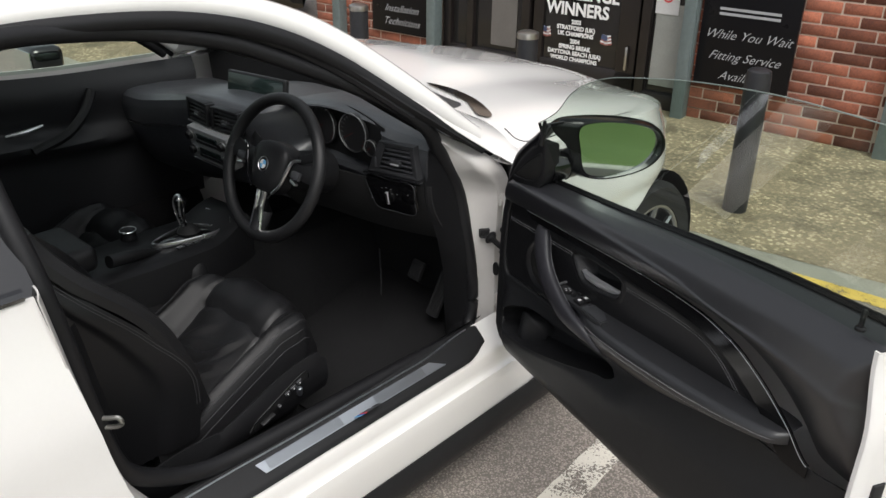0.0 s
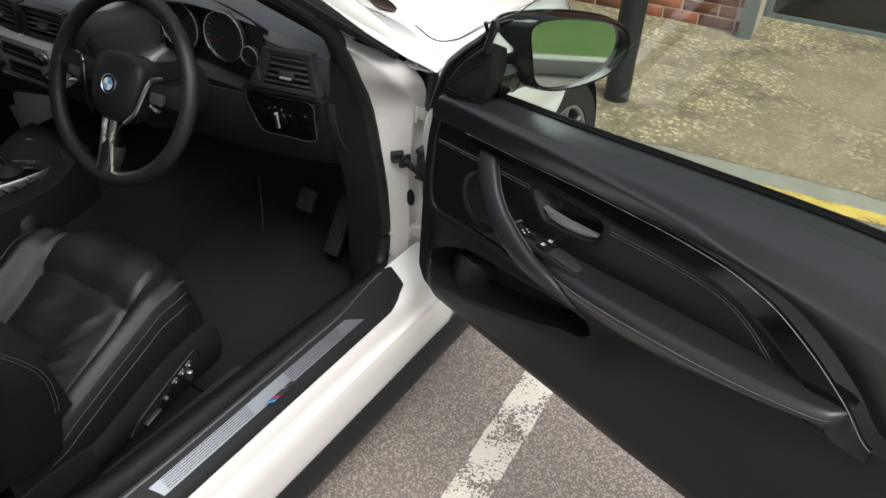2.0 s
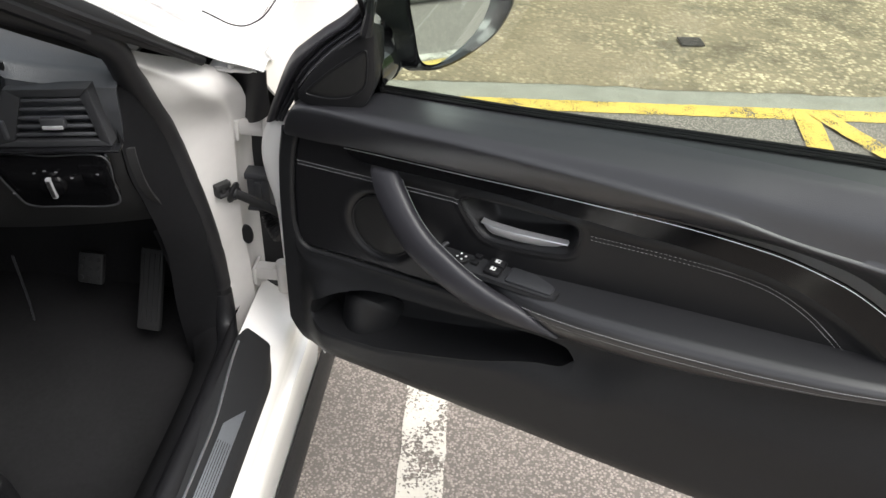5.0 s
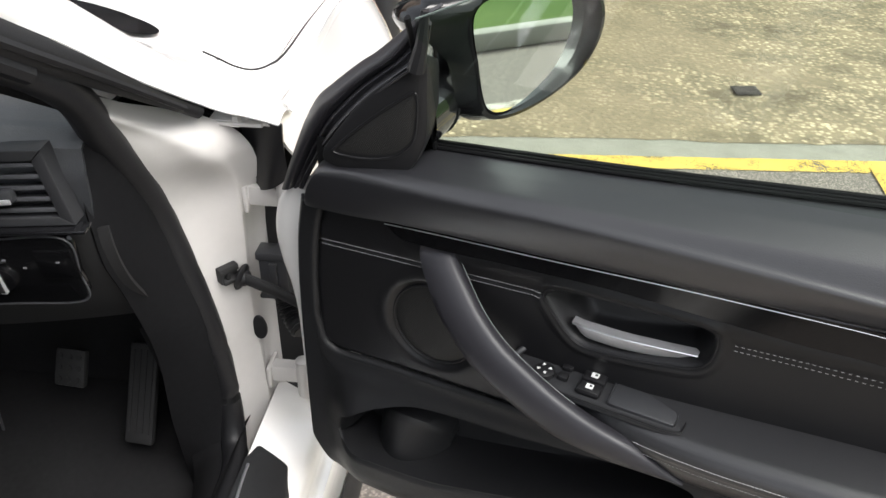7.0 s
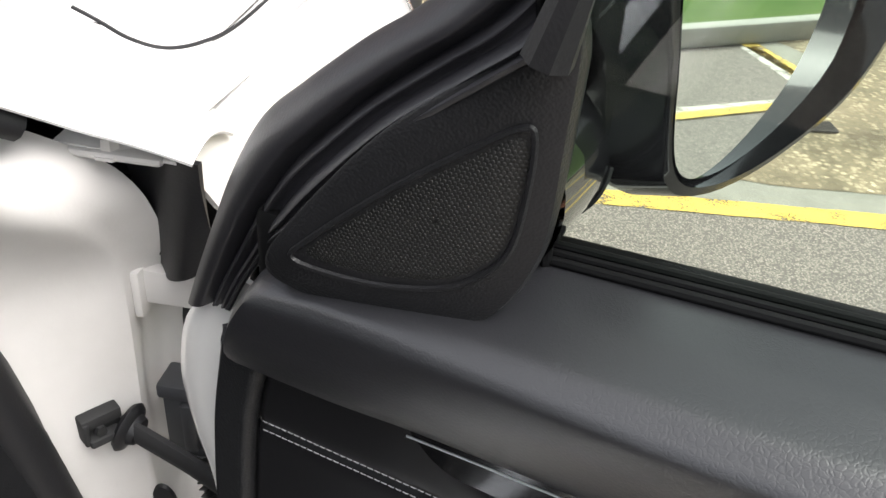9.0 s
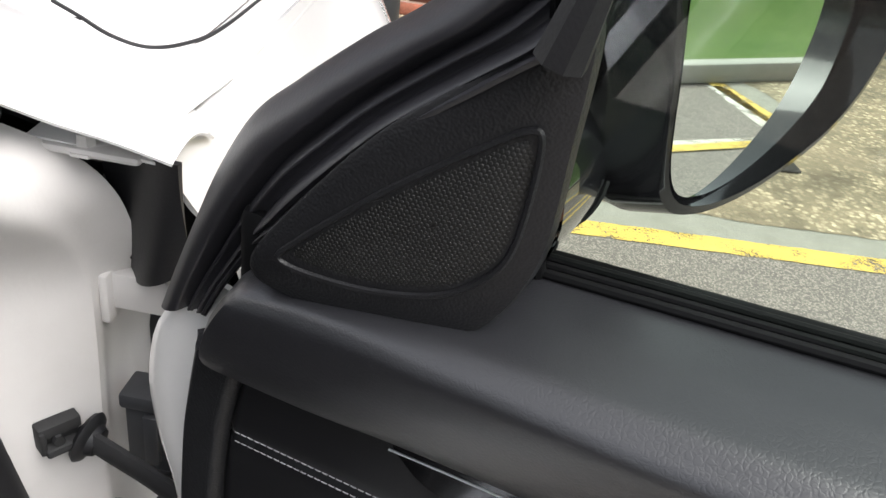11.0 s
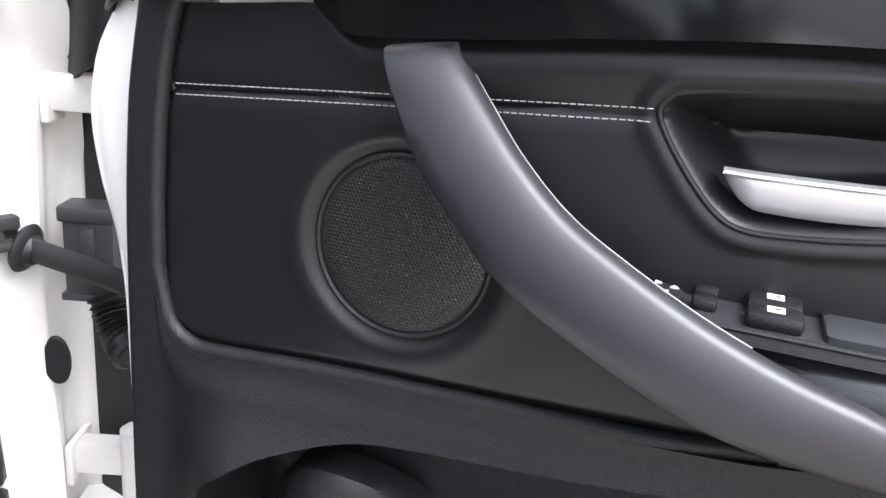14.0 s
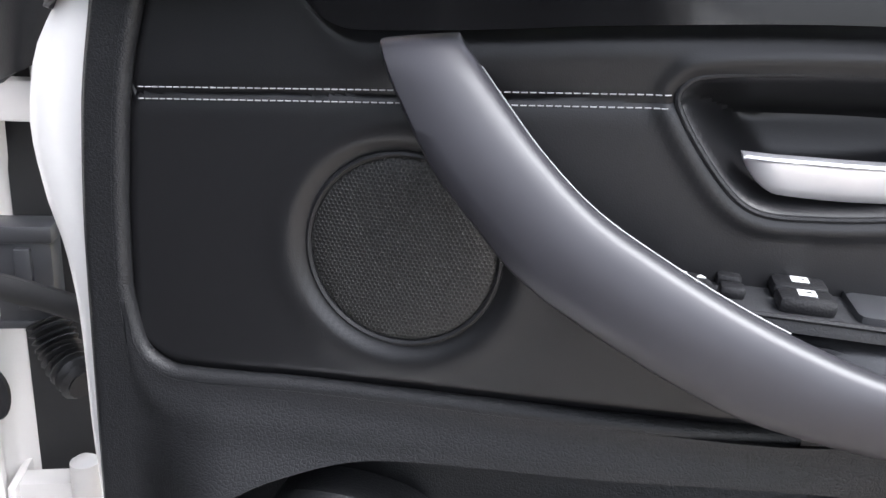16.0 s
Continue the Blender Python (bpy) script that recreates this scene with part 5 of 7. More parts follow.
def arm(a, b):
    u = 0.302 + 0.648 * a
    i = b * (len(ARM) - 1)
    k = min(int(i), len(ARM) - 2)
    q = np.array(ARM[k]) + (np.array(ARM[k + 1]) - np.array(ARM[k])) * (i - k)
    deep = 1 - 0.3 * step(0.7, 0.95, u) - 0.42 * step(0.60, 0.92, u) * step(-0.034, -0.075, q[1]) - 0.80 * step(0.47, 0.36, u) * step(-0.030, -0.055, q[1])
    return u, -0.012 + (arm_out(u) + 0.012) * q[0], arm_top(u) + q[1] * deep


dpart("armrest", dsheet(arm, 90, 39, 0.0), M_ARM, "black leather armrest with white stitching")
for dz in (-0.0265, -0.0375):
    dpart("stitching", stitches(lambda u: (u, arm_out(u) - 0.0005 if dz > -0.03 else arm_out(u) - 0.0015, arm_top(u) + dz * (1 - 0.3 * step(0.7, 0.95, u))), 0.41, 0.935), M_THREAD)

# switch panel on the armrest
PANEL = smooth_line([(0.2575, 0.004), (0.268, -0.012), (0.300, -0.022), (0.345, -0.027), (0.42, -0.026), (0.446, -0.022), (0.455, -0.012), (0.456, 0.026), (0.448, 0.036), (0.40, 0.037), (0.345, 0.036), (0.312, 0.034), (0.282, 0.024), (0.263, 0.014)], 80, True)
sp = prism([(p[0], p[1]) for p in PANEL], 0.006, 0.002)
# the slab lies flat: its outline is (u, w), its depth goes down
FLATTEN = Matrix(((1, 0, 0, 0), (0, 0, -1, 0), (0, -1, 0, 0.7935), (0, 0, 0, 1)))
bm = moved(sp, FLATTEN)
bmesh.ops.recalc_face_normals(bm, faces=bm.faces)
dpart("switch_panel", bm, M_INNER, "black window switch panel")
kn = dpart("mirror_dial", lathe([(0.0, 0.007), (0.008, 0.0068), (0.0115, 0.005), (0.012, 0.0)], 28), M_PLASTIC, "round mirror adjuster with white arrows")
kn.matrix_local = pose(0.301, -0.015, 0.794)
for k in range(4):
    a = math.pi / 2 * k + 0.4
    dpart("arrow_mark", moved(prism([(-0.0022, -0.0012), (0.0022, -0.0012), (0.0, 0.0022)], 0.0006), pose(0.301 + 0.0066 * math.cos(a), -0.015 + 0.0066 * math.sin(a), 0.8014, -90, 0, 0) @ pose(0, 0, 0, 0, 90 * k, 0)), M_MARK)
for du, dw in ((0.322, -0.004), (0.322, 0.013)):
    dpart("switch", box(du - 0.006, du + 0.006, -dw - 0.005, -dw + 0.005, 0.793, 0.7995, 0.002), M_PLASTIC)
for du, dw in ((0.354, 0.001), (0.354, 0.020)):
    dpart("window_switch", box(du - 0.013, du + 0.013, -dw - 0.0085, -dw + 0.0085, 0.793, 0.8015, 0.003), M_PLASTIC, "window switch with a white symbol")
    dpart("switch_symbol", join(box(du - 0.004, du + 0.004, -dw - 0.0035, -dw - 0.0005, 0.8013, 0.8019), box(du - 0.004, du - 0.0005, -dw - 0.0005, -dw + 0.003, 0.8013, 0.8019), box(du + 0.0025, du + 0.004, -dw - 0.0005, -dw + 0.003, 0.8013, 0.8019), box(du - 0.004, du + 0.004, -dw + 0.003, -dw + 0.004, 0.8013, 0.8019)), M_MARK)
dpart("grip_tray", moved(box(-0.036, 0.036, -0.024, 0.019, -0.0015, 0.002, 0.004), pose(0.412, -0.006, 0.7945, 0, 0, 0)), M_BUTTON, "shallow grey tray")
RIDGE = smooth_line([(0.262, -0.016, 0.7965), (0.268, 0.006, 0.800), (0.290, 0.019, 0.8035), (0.330, 0.026, 0.8065), (0.39, 0.028, 0.8095), (0.452, 0.024, 0.8120), (0.468, 0.010, 0.8100)], 50)
dpart("panel_ridge", tube([tuple(p) for p in RIDGE], 0.0036, 10), M_BUTTON, "raised back edge of the switch panel")
dpart("panel_edge", tube([(p[0], -p[1], 0.7945) for p in PANEL], 0.0014, 6, True), M_PLASTIC)

# pull grip: a satin band from the trim down into the armrest
GRIP_L = smooth_line([(0.1375, 0.9015, -0.016), (0.1380, 0.8990, 0.002), (0.143, 0.890, 0.012), (0.1527, 0.8745, 0.020), (0.174, 0.8441, 0.032), (0.1988, 0.8192, 0.040), (0.2235, 0.797, 0.046), (0.2643, 0.7752, 0.052), (0.3073, 0.756, 0.055), (0.3417, 0.7456, 0.056), (0.40, 0.736, 0.050), (0.468, 0.730, 0.038)], 72)
GRIP_R = smooth_line([(0.1790, 0.9065, -0.018), (0.1788, 0.9045, 0.002), (0.189, 0.894, 0.012), (0.2044, 0.8779, 0.021), (0.2277, 0.8548, 0.033), (0.2543, 0.833, 0.041), (0.2841, 0.8166, 0.047), (0.3252, 0.7975, 0.053), (0.363, 0.7834, 0.056), (0.4025, 0.7714, 0.056), (0.435, 0.754, 0.048), (0.470, 0.733, 0.036)], 72)
GS = [(0.0, -0.030), (0.0, -0.010), (0.015, -0.003), (0.06, 0.0), (0.25, 0.003), (0.5, 0.004), (0.75, 0.003), (0.90, 0.0), (0.955, -0.002), (0.985, -0.005), (1.0, -0.009), (0.97, -0.015), (0.90, -0.020)]


def grip(a, b):
    i = min(int(round(a * 71)), 71)
    k = min(int(round(b * (len(GS) - 1))), len(GS) - 1)
    s, dw = GS[k]
    p = GRIP_L[i] + (GRIP_R[i] - GRIP_L[i]) * s
    return p[0], p[2] + dw, p[1]


dpart("pull_grip", dsheet(grip, 71, len(GS) - 1), M_GRIP, "satin anthracite pull grip")
dpart("grip_line", tube([(p[0], -(p[2] - 0.0160), p[1]) for p in (GRIP_L[i] + (GRIP_R[i] - GRIP_L[i]) * 0.975 for i in range(8, 50))], 0.0004, 5), M_RADIO)

# mirror triangle with tweeter
QUARTER = smooth_line([(0.026, 0.992), (0.039, 1.015), (0.075, 1.061), (0.108, 1.092), (0.140, 1.117), (0.149, 1.119), (0.148, 1.079), (0.144, 1.030), (0.127, 0.993), (0.103, 0.979), (0.061, 0.978), (0.034, 0.982)], 70, True)


def tilt(u, z):
    return 0.018 - 0.20 * max(0, u - 0.03) + 0.10 * (z - 1.0)


def fan(outline, wfn, depth, inset=0.0):
    """A shallow domed plate over a closed outline, following wfn, with rounded rim."""
    c = np.mean(outline, 0)
    rings = [(0.76 if depth > 0.02 else 1.0, -depth), (1.0, -0.006), (0.985, -0.001), (0.95, 0.0), (0.75, 0.0015), (0.4, 0.002), (0.02, 0.002)]
    def f(a, b):
        k, dw = rings[int(round(b * (len(rings) - 1)))]
        p = c + (outline[int(round(a * len(outline))) % len(outline)] - c) * k
        return p[0], -(wfn(p[0], p[1]) + dw), p[1]
    bm = sheet(f, len(outline), len(rings) - 1, closed_u=True)
    bmesh.ops.recalc_face_normals(bm, faces=bm.faces)
    return bm


dpart("mirror_triangle", fan(QUARTER, tilt, 0.05), M_PLASTIC, "black plastic mirror triangle with tweeter grille")
TW = smooth_line([(0.044, 1.000), (0.0516, 1.013), (0.0884, 1.0475), (0.1211, 1.0735), (0.1345, 1.0825), (0.1385, 1.079), (0.1378, 1.058), (0.1340, 1.033), (0.1255, 1.0185), (0.1075, 1.0045), (0.076, 0.9975)], 70, True)
dpart("tweeter_grille", fan(TW, lambda u, z: tilt(u, z) + 0.0012, 0.004), M_SPEAKER2, "black perforated tweeter grille")
dpart("grille_edge", tube([(p[0], -(tilt(p[0], p[1]) + 0.0022), p[1]) for p in TW], 0.0014, 6, True, up=(0, 1, 0)), M_PLASTIC)
# rubber glass run between the triangle and the front of the door frame
RUN_OUT = smooth_line([(-0.072, 0.902, -0.026), (-0.062, 0.925, -0.024), (-0.0505, 0.950, -0.0215), (-0.0375, 0.9775, -0.019), (-0.021, 1.010, -0.016), (0.0, 1.042, -0.013), (0.0225, 1.0625, -0.011), (0.0359, 1.074, -0.010), (0.0584, 1.0924, -0.0085), (0.078, 1.1065, -0.007), (0.108, 1.132, -0.005), (0.1345, 1.156, -0.0025)], 60)
RUN_IN = smooth_line([(-0.034, 0.916, -0.020), (-0.020, 0.940, -0.016), (-0.003, 0.964, -0.010), (0.014, 0.986, -0.002), (0.030, 1.002, 0.006), (0.047, 1.0215, 0.0115), (0.0676, 1.0455, 0.014), (0.092, 1.071, 0.015), (0.1236, 1.0975, 0.0165), (0.143, 1.1145, 0.018), (0.150, 1.130, 0.012), (0.148, 1.150, 0.002)], 60)
RUN_D = curve_of([(0.0, -0.050), (0.02, -0.010), (0.06, -0.003), (0.14, 0.001), (0.30, 0.004), (0.44, 0.002), (0.50, -0.004), (0.55, -0.010), (0.60, -0.005), (0.66, -0.003), (0.71, -0.007), (0.76, -0.009), (0.81, -0.004), (0.87, -0.002), (0.91, -0.005), (0.95, -0.001), (1.0, -0.003)])


def run(a, b):
    i = int(round(a * 59))
    p = RUN_OUT[i] + (RUN_IN[i] - RUN_OUT[i]) * max(0.0, (b - 0.02) / 0.98)
    return p[0], p[2] + RUN_D(b) * (0.55 + 0.45 * step(0.0, 0.25, a)), p[1]


dpart("glass_run", dsheet(run, 59, 64, 0.003), M_RUN, "ribbed black rubber glass run")
dpart("run_corner", tube([(0.140, -0.010, 1.108), (0.147, -0.012, 1.135), (0.151, -0.012, 1.168)], lambda t: 0.009 - 0.005 * t, 8), M_RUBBER)
dpart("glass_run", tube([(0.134 - 0.02 * (1.16 - z), -(-0.048 + 0.40 * (z - 1.0)), z) for z in np.linspace(0.985, 1.16, 14)], 0.004, 8, flat=0.7), M_SEAL)

# window glass: leans inwards as it rises
G_TOP = curve_of([(0.150, 1.165), (0.20, 1.190), (0.273, 1.230), (0.373, 1.300), (0.434, 1.333), (0.539, 1.374), (0.63, 1.397), (0.80, 1.432), (0.964, 1.453), (1.10, 1.460)])


def pane(a, b):
    u = 0.150 + 0.95 * a
    lo, hi = d_belt(u) - 0.02, G_TOP(u)
    u2 = u - 0.025 * (1 - b) * step(0.2, 0.0, a) + 0.05 * step(0.9, 1.0, a) * b
    z = lo + (hi - lo) * b
    return u2, -0.060 + 0.55 * (z - 1.0), z


gp = dpart("door_glass", dsheet(pane, 60, 16), M_WINDOW, "frameless green-tinted door window")
gp.visible_shadow = False
dpart("glass_edge", tube([(u + 0.05 * step(0.9, 1.0, (u - 0.15) / 0.95), -(-0.060 + 0.55 * (G_TOP(u) - 1.0)), G_TOP(u)) for u in np.linspace(0.152, 1.10, 60)], 0.0010, 6), mat("ground_glass_edge", (0.22, 0.27, 0.245), 0.3), "pale ground edge of the window glass")

# exterior mirror: gloss black housing, its glass towards the door's rear
MIR_N = Vector((0.93, -0.36, 0.061)).normalized()
MIR_C = Vector((0.188, 0.182, 1.081))


def mirror_outline(k):
    c = smooth_line([(-0.105, 0.058), (-0.055, 0.072), (0.03, 0.066), (0.085, 0.050), (0.106, 0.020), (0.099, -0.014), (0.064, -0.045), (0.0, -0.064), (-0.055, -0.066), (-0.088, -0.050), (-0.100, 0.0)], 60, True)
    return [q * k for q in c]


side_v = Vector((0, 0, 1)).cross(MIR_N).normalized()
if side_v.y < 0:
    side_v = -side_v
up_v = MIR_N.cross(side_v)
if up_v.z < 0:
    up_v = -up_v
MO = mirror_outline(1.0)


def housing(a, b):
    prof = [(0.93, -0.010), (0.985, 0.008), (1.045, 0.007), (1.085, -0.010), (1.085, -0.035), (1.01, -0.065), (0.82, -0.092), (0.5, -0.108), (0.05, -0.113)]
    k, d = prof[int(round(b * 8))]
    q = MO[int(round(a * 60)) % 60] * k
    if q[0] < 0 and d < -0.005:
        q = q * np.array((1.0 + 0.30 * step(0.0, 0.06, q[1]) + 0.12, 1.0))
    return MIR_C + side_v * float(q[0]) + up_v * float(q[1]) + MIR_N * d


bm = sheet(lambda a, b: tuple(housing(a, b)), 60, 8, closed_u=True)
bmesh.ops.recalc_face_normals(bm, faces=bm.faces)
dpart("mirror_housing", bm, M_BEZEL, "gloss black exterior mirror housing")
GLASS_N = Vector((0.93, -0.26, 0.073)).normalized()
g_side = (side_v - GLASS_N * side_v.dot(GLASS_N)).normalized()
g_up = (up_v - GLASS_N * up_v.dot(GLASS_N)).normalized()
bm = bmesh.new()
bm.faces.new([bm.verts.new(MIR_C + g_side * float(q[0]) * 0.95 + g_up * float(q[1]) * 0.95 - MIR_N * 0.003) for q in MO])
bmesh.ops.recalc_face_normals(bm, faces=bm.faces)
dpart("mirror_glass", bm, M_MIRROR, "clear mirror glass")
def foot(a, b):
    v = 0.035 + 0.105 * b
    g = 2 * math.pi * a
    return 0.106 + 0.004 * b + 0.034 * math.cos(g), v, 1.030 + 0.010 * b + (0.040 - 0.004 * b) * math.sin(g)


bm = sheet(foot, 28, 10, closed_u=True)
bmesh.ops.recalc_face_normals(bm, faces=bm.faces)
dpart("mirror_arm", bm, M_GLOSS, "gloss black mirror foot")
dpart("arm_seam", tube([(0.108 + 0.0345 * math.cos(g), 0.035 + 0.105 * 0.45, 1.0345 + 0.0385 * math.sin(g)) for g in np.linspace(3.0, 6.4, 24)], 0.0012, 5), M_DARK)

# ---- hinge post, shut face and seals of the door opening ----
SEAL = curve_of([(0.38, 0.40), (0.45, 0.432), (0.50, 0.436), (0.60, 0.426), (0.70, 0.413), (0.80, 0.407), (0.85, 0.397), (0.90, 0.378), (0.95, 0.348), (1.0, 0.310), (1.05, 0.265), (1.11, 0.215)])
SEAL_X = curve_of([(0.30, 0.745), (0.50, 0.748), (0.60, 0.748), (0.70, 0.741), (0.80, 0.725), (0.85, 0.717), (0.90, 0.714), (0.95, 0.714), (1.0, 0.716), (1.05, 0.718), (1.09, 0.710)])
POST_X = curve_of([(0.30, 0.808), (0.76, 0.808), (0.82, 0.814), (0.87, 0.824), (0.91, 0.822), (0.938, 0.812), (0.962, 0.790), (0.978, 0.765), (0.993, 0.742), (1.028, 0.722), (1.09, 0.708)])
POST_Y = curve_of([(0.30, 0.530), (0.76, 0.535), (0.82, 0.520), (0.87, 0.495), (0.91, 0.480), (0.938, 0.468), (0.962, 0.450), (0.978, 0.435), (0.993, 0.410), (1.028, 0.345), (1.09, 0.250)])


def shut(a, b):
    """The post from the inner seal to its outer edge: a broad face, a rounded corner and the hinge recess."""
    z = 0.30 + 0.787 * a
    x0, y0, x1, y1 = SEAL_X(z), SEAL(z) - 0.006, POST_X(z), POST_Y(z)
    low = step(0.94, 0.84, z)
    xm = 0.793 + 0.003 * math.sin(z * 17)
    ym = 0.480 - 0.004 * math.sin(z * 9)
    t = b / 0.6
    if b < 0.6:
        xl, yl = x0 + (xm - x0) * t, y0 + (ym - y0) * (0.7 * t + 0.3 * math.sin(t * math.pi / 2))
    else:
        t = (b - 0.6) / 0.4
        dent = 0.010 * (0.5 + 0.5 * math.sin(z * 27 + 0.4)) * step(0.1, 0.4, t) * step(1.0, 0.7, t)
        xl, yl = xm + (x1 - xm) * (0.25 * t + 0.75 * t ** 2.2) - 0.6 * dent, ym + (y1 - ym) * t
    fold = 0.010 * math.sin(b * math.pi) + 0.006 * math.exp(-((b - 0.55) / 0.15) ** 2)
    xh, yh = x0 + (x1 - x0) * b + fold, y0 + (y1 - y0) * b - fold * 0.8
    return xl * low + xh * (1 - low), yl * low + yh * (1 - low), z


# post and hinges wear the white that has shade in its colour
part("hinge_post", thick(sheet(shut, 110, 40), 0.003), M_SHADED_WHITE, car, "white painted hinge post of the door opening")
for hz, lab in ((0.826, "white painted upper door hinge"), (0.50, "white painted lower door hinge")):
    h = part("hinge", box(0.797, 0.804, 0.482, 0.528, hz - 0.018, hz + 0.022, 0.002), M_SHADED_WHITE, car, lab)
    part("hinge_arm", box(0.802, 0.850, 0.490, 0.512, hz - 0.009, hz + 0.020, 0.0015), M_SHADED_WHITE, h)
    part("hinge_knuckle", lathe([(0.0, -0.032), (0.010, -0.032), (0.0115, -0.029), (0.0115, 0.040), (0.006, 0.044), (0.0, 0.044)], 16), M_SHADED_WHITE, h).matrix_local = pose(0.856, 0.490, hz)
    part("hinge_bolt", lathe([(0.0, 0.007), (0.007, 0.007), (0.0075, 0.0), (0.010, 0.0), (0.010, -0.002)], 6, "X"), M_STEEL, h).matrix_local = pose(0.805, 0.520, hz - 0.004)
CHECK = pose(0.7735, 0.4500, 0.725, 0, 0, 52) @ Matrix.Diagonal((0.68, 0.8, 0.95, 1)) @ pose(-0.7635, -0.460, -0.716)
check = part("door_check", tube(smooth_line([(0.782, 0.465, 0.713), (0.81, 0.456, 0.709), (0.845, 0.445, 0.704), (0.885, 0.430, 0.697)], 16), 0.0100, 10, flat=0.6), M_DARK, car, "black steel door check strap")
part("check_block", moved(join(box(0.741, 0.786, 0.452, 0.474, 0.720, 0.731, 0.002), box(0.745, 0.782, 0.446, 0.470, 0.704, 0.712, 0.003), box(0.741, 0.748, 0.450, 0.474, 0.706, 0.728, 0.002), box(0.748, 0.786, 0.458, 0.474, 0.704, 0.728, 0.002)), CHECK), M_DARK, check, "brown-black check strap bracket")
part("check_bolt", lathe([(0.0, -0.006), (0.006, -0.006), (0.0065, 0.0), (0.0, 0.002)], 6, "Y"), M_DARK, check).matrix_local = CHECK @ pose(0.760, 0.455, 0.716)
part("check_boot", lathe([(0.0, -0.005), (0.012, -0.005), (0.0185, -0.003), (0.0205, 0.0), (0.0185, 0.003), (0.013, 0.005), (0.011, 0.010), (0.0, 0.011)], 24, "X"), M_RUBBER, check, "round rubber stop").matrix_local = pose(0.787, 0.465, 0.711, 0, 14, -8)
plug = part("cable_plug", box(0.806, 0.848, 0.486, 0.512, 0.664, 0.738, 0.003), M_BUTTON, car, "black plastic cable plug between post and door")
part("plug_collar", box(0.803, 0.850, 0.483, 0.514, 0.728, 0.742, 0.003), M_BUTTON, plug)
part("plug_collar", box(0.803, 0.850, 0.484, 0.514, 0.660, 0.667, 0.002), M_BUTTON, plug)
part("plug_latch", box(0.822, 0.834, 0.481, 0.490, 0.676, 0.725, 0.002), M_BUTTON, plug)
part("cable_gaiter", tube(smooth_line([(0.838, 0.492, 0.664), (0.846, 0.484, 0.648), (0.856, 0.472, 0.636), (0.872, 0.455, 0.628)], 48), lambda t: 0.0145 + 0.0025 * math.sin(t * 62), 14), M_RUBBER, plug, "ribbed rubber cable gaiter")
# added dark block: acts as the gap's shade and stops light leaking through
part("gap_shade_block", box(0.807, 0.868, 0.532, 0.550, 0.30, 0.925, 0.003), M_DARK, car, "dark block added as shade in the gap behind the hinges")
part("oval_plug", lathe([(0.0, -0.003), (0.011, -0.002), (0.012, 0.001)], 20, "Y"), M_RUBBER, car).matrix_local = pose(0.797, 0.482, 0.606) @ Matrix.Diagonal((1, 1, 1.9, 1))
part("wing_bracket", box(0.780, 0.850, 0.448, 0.482, 0.955, 0.961, 0.003), M_SHADED_WHITE, car, "white bracket under the wing tip")
part("wing_bolt", lathe([(0.0, 0.010), (0.0055, 0.010), (0.0065, 0.0), (0.011, 0.0), (0.011, -0.002)], 6), M_SHADED_WHITE, car).matrix_local = pose(0.8145, 0.456, 0.958)


def corner(a, b):
    """Rubber apron that fills the corner between post, wing tip and door, with two soft folds."""
    x = 0.810 + (0.066 - 0.012 * a) * b
    top = 0.958 + 0.006 * b
    fold = 0.010 * math.sin(b * 5.2 + a * 2.0) * (0.4 + 0.6 * a)
    return x, 0.478 + 0.024 * a - 0.026 * b + fold, top - 0.125 * a * (1 - 0.25 * b)


part("corner_seal", thick(sheet(corner, 20, 16), 0.004), M_RUBBER, car, "black rubber corner seal behind the wing")

GAP = smooth_line([(0.722, 0.492, 0.9585), (0.7603, 0.496, 0.9490), (0.7885, 0.496, 0.9265), (0.8084, 0.496, 0.9240), (0.8165, 0.496, 0.9110), (0.8190, 0.496, 0.8820), (0.8160, 0.500, 0.858)], 40)
part("gap_seal", tube([tuple(p) for p in GAP], 0.0040, 8), M_RUBBER, car, "thin black seal above the hinge post")

# seal round the opening, one closed rubber loop
LOOP = [(0.718, 0.243, 1.09), (0.716, 0.310, 1.00), (0.713, 0.362, 0.925), (0.717, 0.396, 0.85), (0.735, 0.409, 0.74), (0.748, 0.424, 0.61), (0.749, 0.434, 0.50), (0.757, 0.412, 0.430), (0.778, 0.345, 0.425), (0.79, 0.22, 0.44), (0.795, 0.0, 0.452), (0.797, -0.30, 0.462), (0.797, -0.50, 0.475),
        (0.80, -0.62, 0.52), (0.805, -0.71, 0.60), (0.81, -0.745, 0.74), (0.805, -0.765, 0.90), (0.79, -0.785, 1.05), (0.70, -0.80, 1.25), (0.60, -0.76, 1.405), (0.560, -0.50, 1.402), (0.575, -0.25, 1.352), (0.605, -0.07, 1.278), (0.66, 0.11, 1.185)]
loop = smooth_line(LOOP, 160, True)
part("door_seal", tube([tuple(p) for p in loop], 0.020, 10, True), M_RUBBER, car, "thick black rubber door seal")
MID = np.array((0.70, -0.15, 0.78))


def reveal(a, b):
    p = loop[int(round(30 + a * 78))]
    d = MID - p
    d[0] = 0
    d /= np.linalg.norm(d)
    k = step(30, 50, 30 + a * 78) * step(100, 84, 30 + a * 78)
    return p + d * (0.004 + (0.050 - 0.044 * k) * b) + np.array((-0.010 - 0.060 * b, 0, 0)) - np.array((0, 0, 0.055)) * b * b * k


part("opening_trim", sheet(lambda a, b: tuple(reveal(a, b)), 78, 10), M_HEAD, car, "dark inner trim of the door opening")

